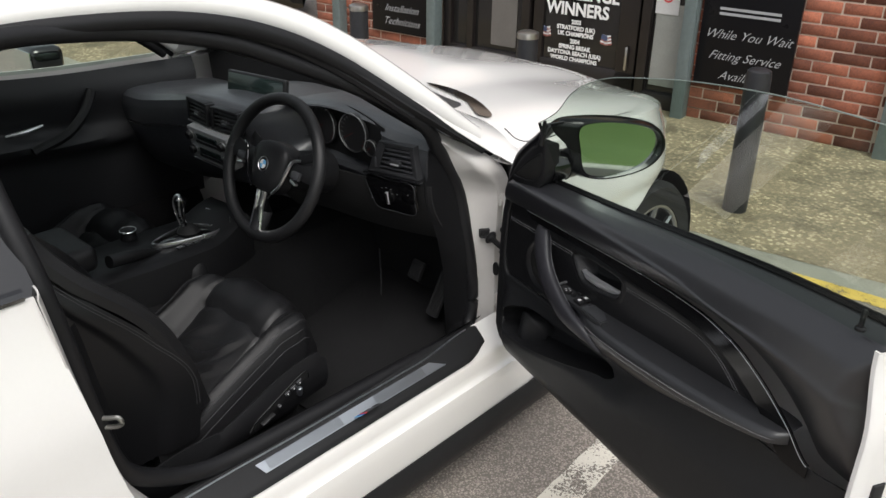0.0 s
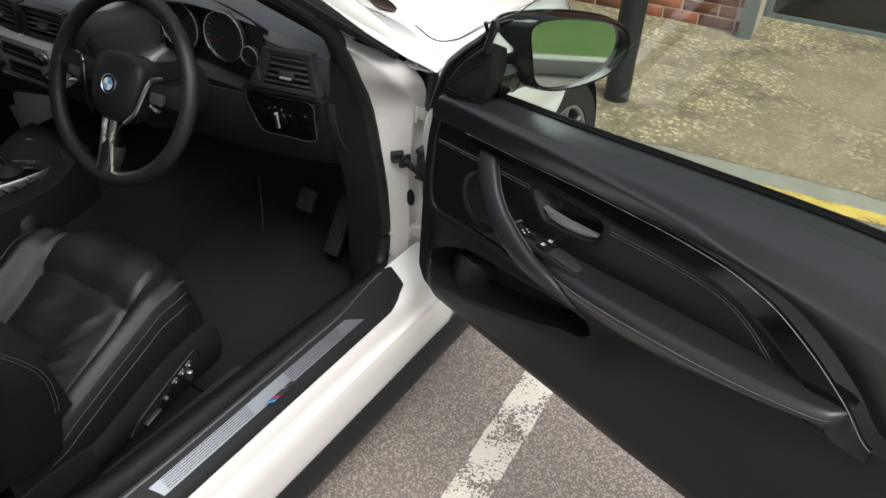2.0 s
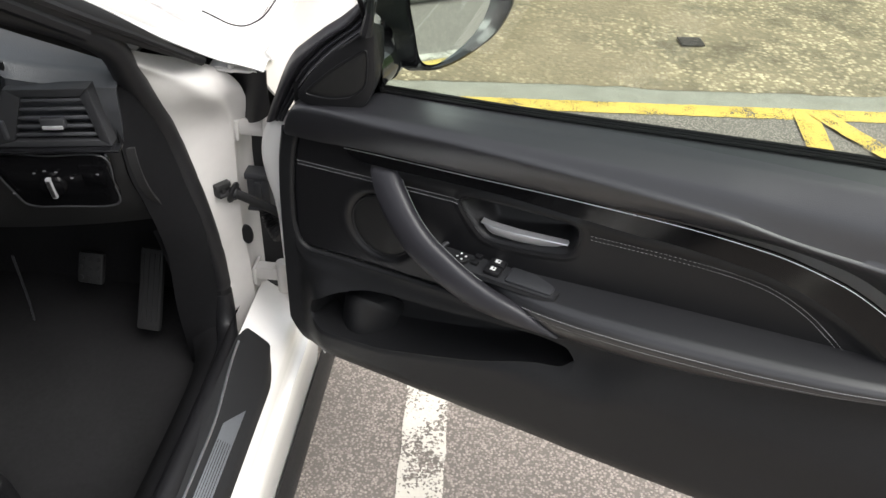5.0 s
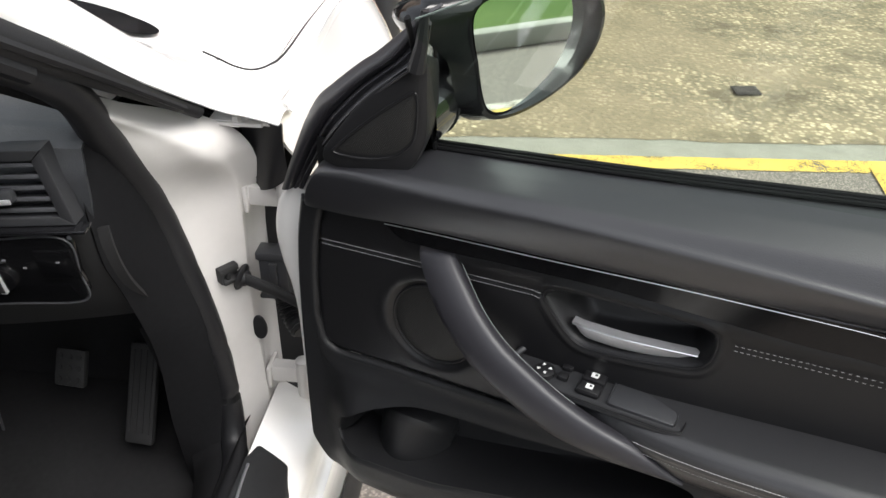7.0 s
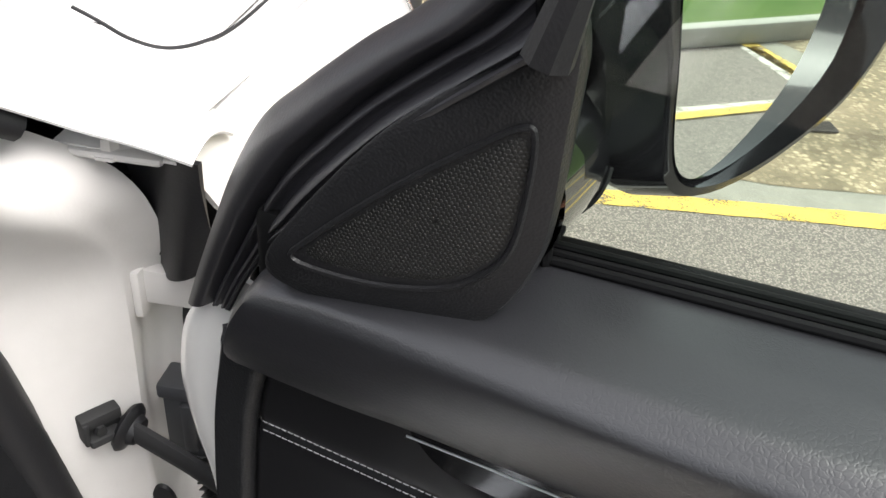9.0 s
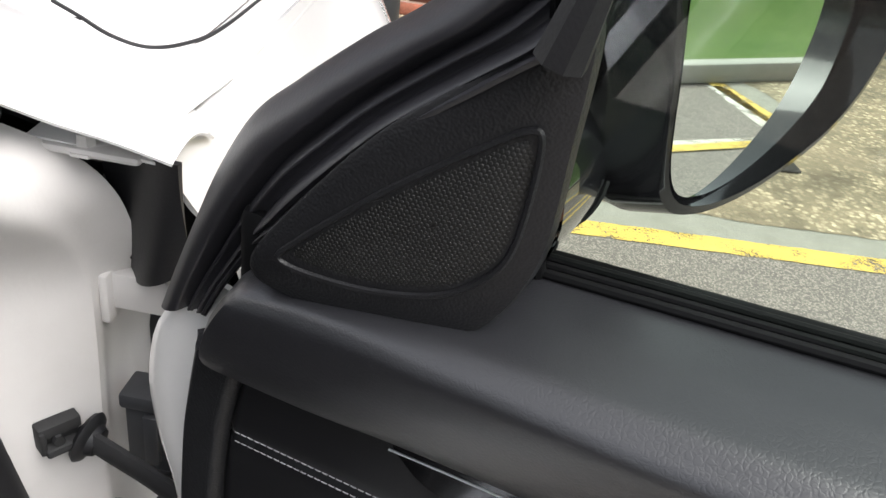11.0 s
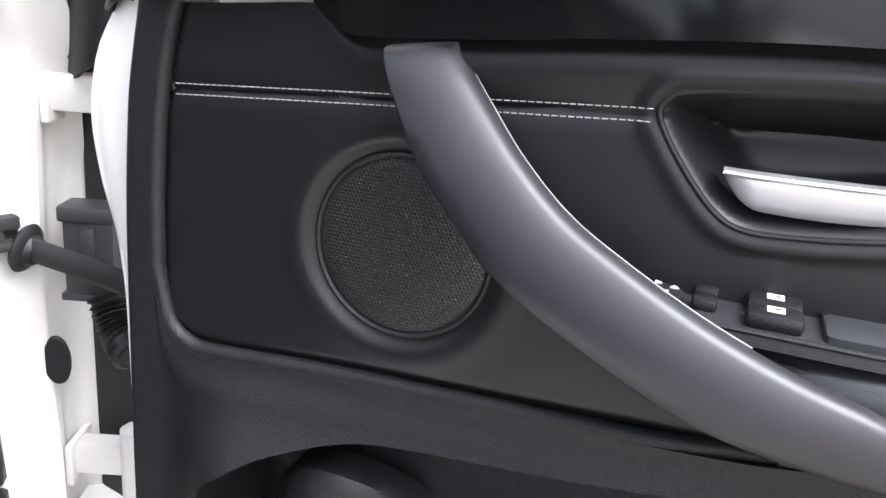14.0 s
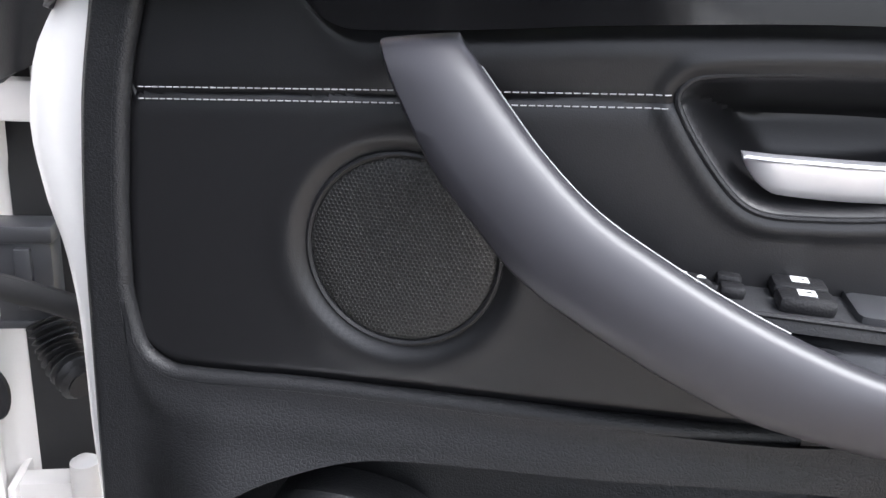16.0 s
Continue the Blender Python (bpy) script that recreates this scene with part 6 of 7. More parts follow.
# sill cover with the aluminium kick plate
COVER = [(0.799, 0.462), (0.812, 0.4595), (0.825, 0.453), (0.840, 0.4445), (0.856, 0.434), (0.872, 0.422), (0.879, 0.412)]


def cover(a, b):
    """Black sill cover; its front end is rounded off and its outer edge bends in there."""
    i = b * 6
    k = min(int(i), 5)
    q = np.array(COVER[k]) + (np.array(COVER[k + 1]) - np.array(COVER[k])) * (i - k)
    front = 0.384 - 0.012 * b - 0.040 * step(0.75, 1.0, b) ** 2 - 0.030 * step(0.3, 0.0, b) ** 2
    y = -0.64 + (front + 0.64) * a
    bend = 0.020 * step(0.27, 0.38, y) * b
    return q[0] - bend, y, q[1] - 0.002 * b + 0.45 * bend - 0.02 * step(-0.56, -0.64, y) * b


part("sill_trim_line", tube([(0.823 - 0.016 * step(0.12, 0.34, y) - 0.004 * step(-0.3, -0.5, y), y, 0.4555 + 0.007 * step(0.12, 0.34, y)) for y in np.linspace(-0.60, 0.34, 40)], 0.0024, 6), M_ALU, car, "thin pale line along the sill seal")
part("sill_cover", thick(sheet(cover, 60, 24), 0.003), M_LOWER, car, "black plastic sill cover")


def plate(a, b):
    y = -0.425 + 0.625 * a + 0.045 * (b - 1.0) * step(0.5, 1.0, a) + 0.012 * b * step(0.5, 0.0, a)
    x = 0.835 + 0.024 * b
    return x, y, np.interp(x, [q[0] for q in COVER], [q[1] for q in COVER]) + 0.0025


kick = part("kick_plate", thick(sheet(plate, 60, 8), 0.002), M_ALU, car, "brushed aluminium kick plate with a coloured badge")
for k in range(6):
    x = 0.8375 + 0.0036 * k
    part("kick_plate_rib", box(x, x + 0.0010, -0.40, -0.175, 0, 0.0006), M_BUTTON, kick).matrix_local = pose(0, 0, float(np.interp(x, [q[0] for q in COVER], [q[1] for q in COVER])) + 0.0040)
    part("kick_plate_rib", box(x, x + 0.0010, -0.06, 0.12, 0, 0.0006), M_BUTTON, kick).matrix_local = pose(0, 0, float(np.interp(x, [q[0] for q in COVER], [q[1] for q in COVER])) + 0.0040)
for k, m in enumerate((M_LBLUE, M_BLUE, M_RED)):
    bar = prism([(0, 0), (0.007, 0), (0.013, 0.020), (0.006, 0.020)], 0.001)
    part("badge_bar", moved(bar, pose(0.8575, -0.142 + 0.0085 * k, 0.4395, 62, 0, 90)), m, kick)
part("badge_shape", moved(join(prism([(0, 0), (0.024, 0), (0.030, 0.020), (0.006, 0.020)], 0.001), prism([(0.032, 0), (0.050, 0), (0.056, 0.020), (0.038, 0.020)], 0.001)), pose(0.8575, -0.115, 0.4395, 62, 0, 90)), M_BUTTON, kick)

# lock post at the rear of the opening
part("lock_post", thick(sheet(lambda a, b: (0.800 + 0.070 * b, rear_edge(0.40 + 0.66 * a) + 0.012 - 0.016 * b + 0.006 * math.sin(b * 3.1), 0.40 + 0.66 * a), 30, 8), 0.003), M_SHADED_WHITE, car, "white painted lock post")
part("striker", tube(smooth_line([(0.815, -0.745, 0.752), (0.832, -0.728, 0.752), (0.845, -0.715, 0.752), (0.848, -0.712, 0.738), (0.835, -0.722, 0.730), (0.815, -0.745, 0.730)], 20), 0.005, 8), M_STEEL, car, "steel door striker")


# ---- the cabin ----
def spot(x, y, z, yaw=0, pitch=0):
    """Local x to the right, z up, -y towards the seat."""
    return pose(x, y, z, 0, 0, yaw) @ pose(0, 0, 0, pitch, 0, 0)


# floor, tunnel, bulkhead, side trims
part("carpet", thick(sheet(lambda a, b: (-0.74 + 1.49 * a, -1.0 + 1.62 * b, 0.24 + 0.10 * step(0.62, 1.0, b) + 0.004 * noise.noise((a * 20, b * 20, 0))), 40, 40), 0.01), M_CARPET, car, "black carpet")
part("floor_mat", thick(sheet(lambda a, b: (0.19 + 0.47 * a, -0.05 + 0.50 * b, 0.252 + 0.05 * step(0.7, 1.0, b) + 0.003 * noise.noise((a * 15, b * 15, 2))), 20, 20), 0.006), M_CARPET, car, "black carpet floor mat")
part("bulkhead", sheet(lambda a, b: (-0.76 + 1.52 * a, 0.62 - 0.06 * b, 0.25 + 0.75 * b), 10, 10), M_CARPET, car)
TUNNEL = [(-0.17, 0.26), (-0.15, 0.40), (-0.13, 0.50), (-0.10, 0.55), (0.0, 0.565), (0.10, 0.55), (0.14, 0.50), (0.16, 0.40), (0.18, 0.26)]
part("tunnel", sheet(lambda a, b: (TUNNEL[int(round(a * 8))][0], -1.0 + 1.6 * b, TUNNEL[int(round(a * 8))][1]), 8, 20), M_CARPET, car)
for sgn in (1, -1):
    part("sill_carpet", sheet(lambda a, b: (sgn * (0.775 - 0.05 * b - 0.03 * math.sin(b * 3)), -0.72 + 1.17 * a, 0.452 - 0.20 * b), 20, 8), M_CARPET, car)
END_Y = curve_of([(0.30, 0.42), (0.45, 0.40), (0.60, 0.375), (0.70, 0.345), (0.78, 0.315), (0.86, 0.285), (0.95, 0.280), (1.0, 0.290), (1.03, 0.31)])


def side_trim(a, b):
    """Footwell side and dashboard end, from the dashboard's edge to the door seal."""
    z = 0.30 + 0.72 * a
    x1, y1 = SEAL_X(z) + 0.004, min(SEAL(max(z, 0.42)), 0.47) - 0.014
    x0, y0 = 0.692 - 0.02 * step(0.70, 0.45, z), END_Y(z)
    return x0 + (x1 - x0) * b + 0.006 * math.sin(b * math.pi), y0 + (y1 - y0) * b, z


part("footwell_side_trim", thick(sheet(side_trim, 50, 12), 0.004), M_HEAD, car, "black side trim between dashboard and door seal")
part("footwell_rear_trim", thick(sheet(lambda a, b: (0.676 + 0.006 * math.sin(b * 3), 0.43 + 0.16 * a, 0.26 + 0.44 * b), 8, 10), 0.004), M_HEAD, car)
part("seam_line", tube(smooth_line([(0.312, 0.47, 0.335), (0.316, 0.468, 0.40), (0.324, 0.455, 0.52)], 14), 0.0025, 6), M_BUTTON, car)
part("rear_bench", thick(sheet(lambda a, b: (-0.70 + 1.4 * a, -0.98 - 0.75 * b, 0.50 + 0.48 * step(0.35, 0.75, b) + 0.02 * math.sin(a * 18)), 30, 20), 0.01), M_SEAT, car, "black leather rear bench")
for sgn in (1, -1):
    part("rear_side_trim", thick(sheet(lambda a, b: (sgn * (0.76 - 0.05 * b), -1.75 + 0.98 * a, 0.35 + 0.72 * b), 10, 10), 0.01), M_PLASTIC, car)

# passenger door lining
def pass_trim(a, b):
    y = -0.72 + 1.20 * a
    z = 0.42 + (belt(y) - 0.43) * b
    return -0.775 + 0.035 * math.exp(-((b - 0.88) / 0.13) ** 2) + 0.05 * math.exp(-((b - 0.58 - 0.1 * (0.5 - a)) / 0.06) ** 2) * step(0.95, 0.6, a), y, z


part("passenger_door_lining", thick(sheet(pass_trim, 40, 40), 0.008), M_INNER, car, "black passenger door lining")
part("passenger_door_handle", tube(smooth_line([(-0.735, -0.262, 0.826), (-0.728, -0.20, 0.830), (-0.735, -0.135, 0.838)], 14), lambda t: 0.004 + 0.004 * math.sin(t * 3.1), 8), M_CHROME, car, "satin chrome inner door handle")
part("passenger_trim_line", tube([(-0.738, y, 0.93 + 0.03 * (y + 0.2)) for y in np.linspace(-0.5, 0.2, 12)], 0.0018, 5), M_BUTTON, car)
part("passenger_grip", tube(smooth_line([(-0.72, 0.05, 0.93), (-0.70, 0.0, 0.86), (-0.69, -0.08, 0.80), (-0.69, -0.2, 0.765)], 20), 0.018, 8), M_PLASTIC, car)

# dashboard
d_face = curve_of([(-0.76, 0.175), (-0.62, 0.158), (-0.40, 0.140), (-0.18, 0.112), (0.0, 0.095), (0.14, 0.105), (0.24, 0.180), (0.40, 0.220), (0.52, 0.243), (0.62, 0.262), (0.73, 0.285)])
d_top = curve_of([(-0.76, 0.905), (-0.60, 0.920), (-0.45, 0.950), (-0.30, 0.985), (-0.15, 1.018), (0.0, 1.035), (0.14, 1.035), (0.22, 1.052), (0.36, 1.066), (0.50, 1.05), (0.60, 1.030), (0.73, 1.018)])
DSEC = [(0.42, -0.035, 1), (0.30, -0.015, 1), (0.16, 0.0, 1), (0.06, 0.002, 1), (0.02, -0.004, 1), (0.0, -0.02, 1), (-0.004, -0.05, 1), (0.004, -0.10, 1), (0.02, -0.16, 1), (0.045, -0.22, 1), (0.10, -0.30, 1), (0.20, -0.36, 1), (0.30, -0.38, 1)]


def dash(a, b):
    x = -0.76 + 1.455 * a
    i = b * (len(DSEC) - 1)
    k = min(int(i), len(DSEC) - 2)
    q = np.array(DSEC[k]) + (np.array(DSEC[k + 1]) - np.array(DSEC[k])) * (i - k)
    y = d_face(x) + q[0]
    z = d_top(x) + q[1]
    if 0.20 < x < 0.56:
        g = step(0.20, 0.25, x) * step(0.56, 0.52, x)
        y += g * 0.075 * step(-0.006, -0.03, q[1]) * step(-0.17, -0.13, q[1])
    return x + 0.013 * step(0.9, 1.0, a) * step(-0.15, -0.04, q[1]), min(y, 0.62), z


db = part("dashboard", thick(sheet(dash, 110, 48), 0.006), M_DASH, car, "dark grey soft dashboard")
low_dash = sheet(lambda a, b: (0.18 + 0.530 * a, d_face(0.18 + 0.530 * a) + 0.012 + 0.10 * b * b, 0.90 - 0.19 * b - 0.02 * math.sin(a * 3)), 30, 14)
part("lower_dash", thick(low_dash, 0.005), M_DARK, db, "black lower dashboard")
part("trim_line", tube([(x, d_face(x) - 0.010, d_top(x) - 0.105) for x in np.linspace(-0.70, 0.16, 40)], 0.004, 6), M_GLOSS, db)


def vent(m, w, h, n=5, lean=0.0):
    """A framed air vent with slats and a bright tab."""
    v = part("air_vent", join(box(-w / 2 - 0.012, -w / 2, -0.012, 0.02, -h / 2 - 0.01, h / 2 + 0.01, 0.003), box(w / 2, w / 2 + 0.012, -0.012, 0.02, -h / 2 - 0.01, h / 2 + 0.01, 0.003),
                              box(-w / 2, w / 2, -0.012, 0.02, h / 2, h / 2 + 0.012, 0.003), box(-w / 2, w / 2, -0.012, 0.02, -h / 2 - 0.010, -h / 2, 0.003)), M_PLASTIC, db, "black air vent")
    v.matrix_local = m
    part("vent_back", box(-w / 2, w / 2, 0.015, 0.02, -h / 2, h / 2), M_DARK, v)
    for k in range(n):
        z = -h / 2 + h * (k + 0.5) / n
        part("slat", moved(box(-w / 2, w / 2, -0.007, 0.010, -0.0022, 0.0022, 0.001), pose(0, 0, z, -18, 0, 0)), M_BUTTON, v)
    part("vent_tab", box(-0.014, 0.014, -0.014, -0.002, -0.010, 0.004, 0.002), M_BUTTON, v)
    part("vent_tab_strip", box(-0.011, 0.011, -0.0155, -0.0135, -0.009, -0.004, 0.001), M_CHROME, v)
    part("vent_lip", box(-w / 2 - 0.012, w / 2 + 0.014, -0.013, -0.008, -h / 2 - 0.016, -h / 2 - 0.012, 0.001), M_CHROME, v)
    return v


# wedge-shaped vent at the driver's end of the dashboard
inner = [(-0.0525, -0.034), (0.0525, -0.034), (0.044, 0.034), (-0.028, 0.034)]
outer = [(-0.088, -0.045), (0.066, -0.045), (0.056, 0.047), (-0.046, 0.047)]
bars = [prism([inner[k], inner[(k + 1) % 4], outer[(k + 1) % 4], outer[k]], 0.024, 0.002) for k in range(4)]
wedge = part("air_vent", moved(join(*bars), pose(0, -0.008, 0)), M_INNER, db, "wedge-shaped black air vent")
wedge.matrix_local = spot(0.618, 0.250, 0.962, 6) @ pose(0, 0, 0, 0, -3, 0) @ Matrix.Diagonal((1.16, 1, 1.0, 1))
part("vent_back", prism(inner, 0.004, 0.001), M_DARK, wedge).matrix_local = pose(0, 0.014, 0)
for k in range(5):
    f = (k + 0.5) / 5
    x0, x1, z = -0.0525 + 0.0245 * f, 0.0525 - 0.0085 * f, -0.034 + 0.068 * f
    part("slat", moved(box(x0, x1, -0.006, 0.012, -0.0026, 0.0026, 0.001), pose(0, 0, z, -18, 0, 0)), M_BUTTON, wedge)
part("vent_tab", box(-0.012, 0.018, -0.014, -0.002, -0.012, 0.003, 0.002), M_BUTTON, wedge)
part("vent_tab_strip", box(-0.010, 0.016, -0.0160, -0.0135, -0.0130, -0.0070, 0.001), M_SATIN, wedge, "bright vent tab edge")
part("vent_lip", box(-0.094, 0.078, -0.020, 0.002, -0.050, -0.0455, 0.0015), M_GLOSS, wedge, "gloss black vent lip")
part("vent_thumb_wheel", box(-0.063, -0.057, -0.013, 0.0, -0.030, 0.000, 0.002), M_BUTTON, wedge)
vent(spot(-0.075, 0.085, 0.985, -5), 0.105, 0.05, 4)
vent(spot(0.070, 0.085, 0.985, 5), 0.105, 0.05, 4)
part("hazard_switch", box(-0.012, 0.012, -0.012, 0.01, -0.02, 0.02, 0.002), M_PLASTIC, db).matrix_local = spot(0.0, 0.083, 0.985)

# light switch panel
PANEL_EDGE = smooth_line([(-0.078, 0.048), (0.0, 0.049), (0.070, 0.048), (0.072, 0.0), (0.066, -0.040), (0.0, -0.044), (-0.050, -0.043), (-0.066, -0.020)], 48, True)
lp = part("light_panel", prism(PANEL_EDGE, 0.012, 0.003), M_BEZEL, db, "gloss black light switch panel")
lp.matrix_local = spot(0.605, 0.243, 0.852, 5, 8) @ pose(0, 0, 0, 0, -3, 0) @ Matrix.Diagonal((1.12, 1, 1.04, 1))
part("rotary_switch", lathe([(0.0, -0.006), (0.016, -0.005), (0.018, 0.002)], 28, "Y"), M_BEZEL, lp).matrix_local = pose(-0.009, -0.002, -0.003)
part("rotary_bar", box(-0.0130, -0.0050, -0.011, -0.003, -0.021, 0.015, 0.002), M_SATIN, lp, "chrome rotary switch bar")
part("rotary_inlay", box(-0.0116, -0.0064, -0.0118, -0.0105, -0.018, 0.012, 0.0004), M_DARK, lp)
part("panel_buttons", join(box(0.035, 0.075, -0.003, 0.002, -0.005, 0.035, 0.002)), M_BEZEL, lp)
for x, z in ((-0.026, 0.022), (-0.011, 0.026), (0.004, 0.024), (0.022, 0.013), (-0.066, -0.016), (0.058, 0.020)):
    part("panel_symbol", box(x - 0.0018, x + 0.0018, -0.0045, -0.003, z - 0.0009, z + 0.0009), M_DIALMARK, lp)

part("panel_rim", tube([(p[0] * 1.02, 0.001, p[1] * 1.02) for p in PANEL_EDGE], 0.0013, 5, True, up=(0, 1, 0)), M_BUTTON, lp)

# instrument cluster
cl = part("instrument_panel", thick(sheet(lambda a, b: (0.20 + 0.36 * a, 0.262 + 0.01 * math.sin(a * 3.1), 0.915 + (0.12 + 0.03 * math.sin(a * 3.1)) * b), 20, 8), 0.004), M_DIAL, db, "black instrument panel with round dials")
for x, z, r in ((0.311, 0.993, 0.056), (0.444, 0.998, 0.056), (0.516, 0.970, 0.023), (0.238, 0.968, 0.023)):
    d = part("dial", lathe([(0.0, 0.0), (r * 0.96, 0.0), (r, -0.006), (r * 1.04, -0.004), (r * 1.05, 0.004)], 40, "Y"), M_DIAL, cl, "round gauge with pale figures" if r > 0.03 else "")
    d.matrix_local = spot(x, 0.252, z)
    part("dial_ring", tube([(1.0 * r * math.cos(t), -0.006, r * math.sin(t)) for t in np.linspace(-0.7, math.pi + 0.7, 36)], 0.0012, 5, up=(0, 1, 0)), M_RADIO, d)
    n = 17 if r > 0.03 else 7
    for k in range(n):
        t = -0.7 + (math.pi + 1.4) * k / (n - 1)
        c, s_ = math.cos(t), math.sin(t)
        mk = box(-0.0006, 0.0006, -0.002, -0.001, 0.78 * r, (0.93 if k % 2 else 0.96) * r)
        part("dial_mark", moved(mk, pose(0, 0, 0, 0, 90 - math.degrees(t), 0)), M_DIALMARK if k > 1 or r < 0.03 else M_DIALRED, d)
    part("needle", moved(box(-0.0008, 0.0008, -0.004, -0.003, 0.0, 0.8 * r), pose(0, 0, 0, 0, -120, 0)), M_DIALRED, d)

# display, radio and climate panels
scr = part("display", box(-0.122, 0.122, -0.008, 0.012, -0.062, 0.042, 0.006, 3), M_PLASTIC, db, "freestanding wide display, switched off")
scr.matrix_local = spot(0.020, 0.235, 1.046, 10, -8)
part("display_glass", box(-0.114, 0.114, -0.0105, -0.0085, -0.055, 0.036, 0.0008), M_SCREEN, scr, "dark display glass")
part("display_foot", box(-0.08, 0.08, -0.004, 0.03, -0.07, -0.03, 0.006), M_PLASTIC, scr)
rad = part("radio_panel", box(-0.105, 0.105, -0.012, 0.03, -0.055, 0.052, 0.006), M_RADIO, db, "grey radio and climate panel")
rad.matrix_local = spot(0.0, 0.068, 0.893, 0, 10)
for z in (0.026, -0.022):
    for x in (-0.085, 0.085):
        part("knob", lathe([(0.0, -0.016), (0.012, -0.015), (0.0135, -0.003), (0.0135, 0.0)], 24, "Y"), M_PLASTIC, rad, "black knob with a chrome ring").matrix_local = pose(x, -0.012, z)
        part("knob_ring", tube([(0.0145 * math.cos(t), 0, 0.0145 * math.sin(t)) for t in np.linspace(0, 2 * math.pi, 24, endpoint=False)], 0.0018, 5, True, up=(0, 1, 0)), M_CHROME, rad).matrix_local = pose(x, -0.014, z)
    part("radio_display", box(-0.055, 0.055, -0.0145, -0.011, z - 0.008, z + 0.012, 0.001), M_SCREEN, rad)
    for k in range(8):
        part("radio_button", box(-0.062 + 0.0155 * k, -0.049 + 0.0155 * k, -0.0155, -0.011, z - 0.021, z - 0.012, 0.001), M_PLASTIC, rad)
part("chrome_strip", box(-0.105, 0.105, -0.014, -0.010, -0.060, -0.056, 0.001), M_CHROME, rad)
dsp = part("dash_speaker", thick(sheet(lambda a, b: (0.545 + 0.085 * a, 0.335 - 0.045 * b + 0.03 * a, 1.026 - 0.004 * a), 6, 4), 0.004), M_DARK, db, "slotted dashboard speaker vent")
for k in range(7):
    part("speaker_slot", box(0.55 + 0.011 * k, 0.555 + 0.011 * k, 0.295 + 0.004 * k, 0.338 + 0.004 * k, 1.024, 1.0285), M_BUTTON, dsp)

# steering wheel
SW = pose(0.383, 0.008, 0.942, -22, 0, 0)
wheel_ob = part("steering_wheel", tube([(0.187 * math.cos(t), 0.0, 0.187 * math.sin(t)) for t in np.linspace(0, 2 * math.pi, 72, endpoint=False)], 0.0170, 14, True, up=(0, 1, 0)), M_SEAT, car, "black leather three-spoke steering wheel")
wheel_ob.matrix_local = SW
HUB = smooth_line([(-0.070, 0.030), (-0.055, 0.062), (0.0, 0.072), (0.055, 0.062), (0.070, 0.030), (0.062, -0.030), (0.040, -0.062), (0.0, -0.072), (-0.040, -0.062), (-0.062, -0.030)], 60, True)


def hub_dome(a, b):
    k, y = [(1.0, 0.03), (1.0, 0.0), (0.97, -0.012), (0.90, -0.019), (0.6, -0.026), (0.3, -0.028), (0.02, -0.0285)][int(round(b * 6))]
    q = HUB[int(round(a * 60)) % 60] * k
    return q[0], y, q[1]


bm = sheet(hub_dome, 60, 6, closed_u=True)
bmesh.ops.recalc_face_normals(bm, faces=bm.faces)
part("hub", bm, M_PLASTIC, wheel_ob, "black airbag cover")
bd = part("badge", lathe([(0.0, -0.004), (0.017, -0.0038), (0.0195, -0.0025), (0.0205, 0.001)], 36, "Y"), M_DARK, wheel_ob, "round badge with blue and white quarters")
bd.matrix_local = pose(0, -0.0285, 0.006, 0, 0, 0)
for q, m in ((0, M_LBLUE), (1, M_MARK), (2, M_LBLUE), (3, M_MARK)):
    pts = [(0, 0)] + [(0.0125 * math.cos(math.pi / 2 * q + math.pi / 16 * k), 0.0125 * math.sin(math.pi / 2 * q + math.pi / 16 * k)) for k in range(9)]
    part("badge_quarter", moved(prism(pts, 0.001), pose(0, -0.0338, 0.006)), m, wheel_ob)
part("badge_ring", tube([(0.0195 * math.cos(t), -0.0315, 0.006 + 0.0195 * math.sin(t)) for t in np.linspace(0, 2 * math.pi, 32, endpoint=False)], 0.0012, 5, True, up=(0, 1, 0)), M_CHROME, wheel_ob)
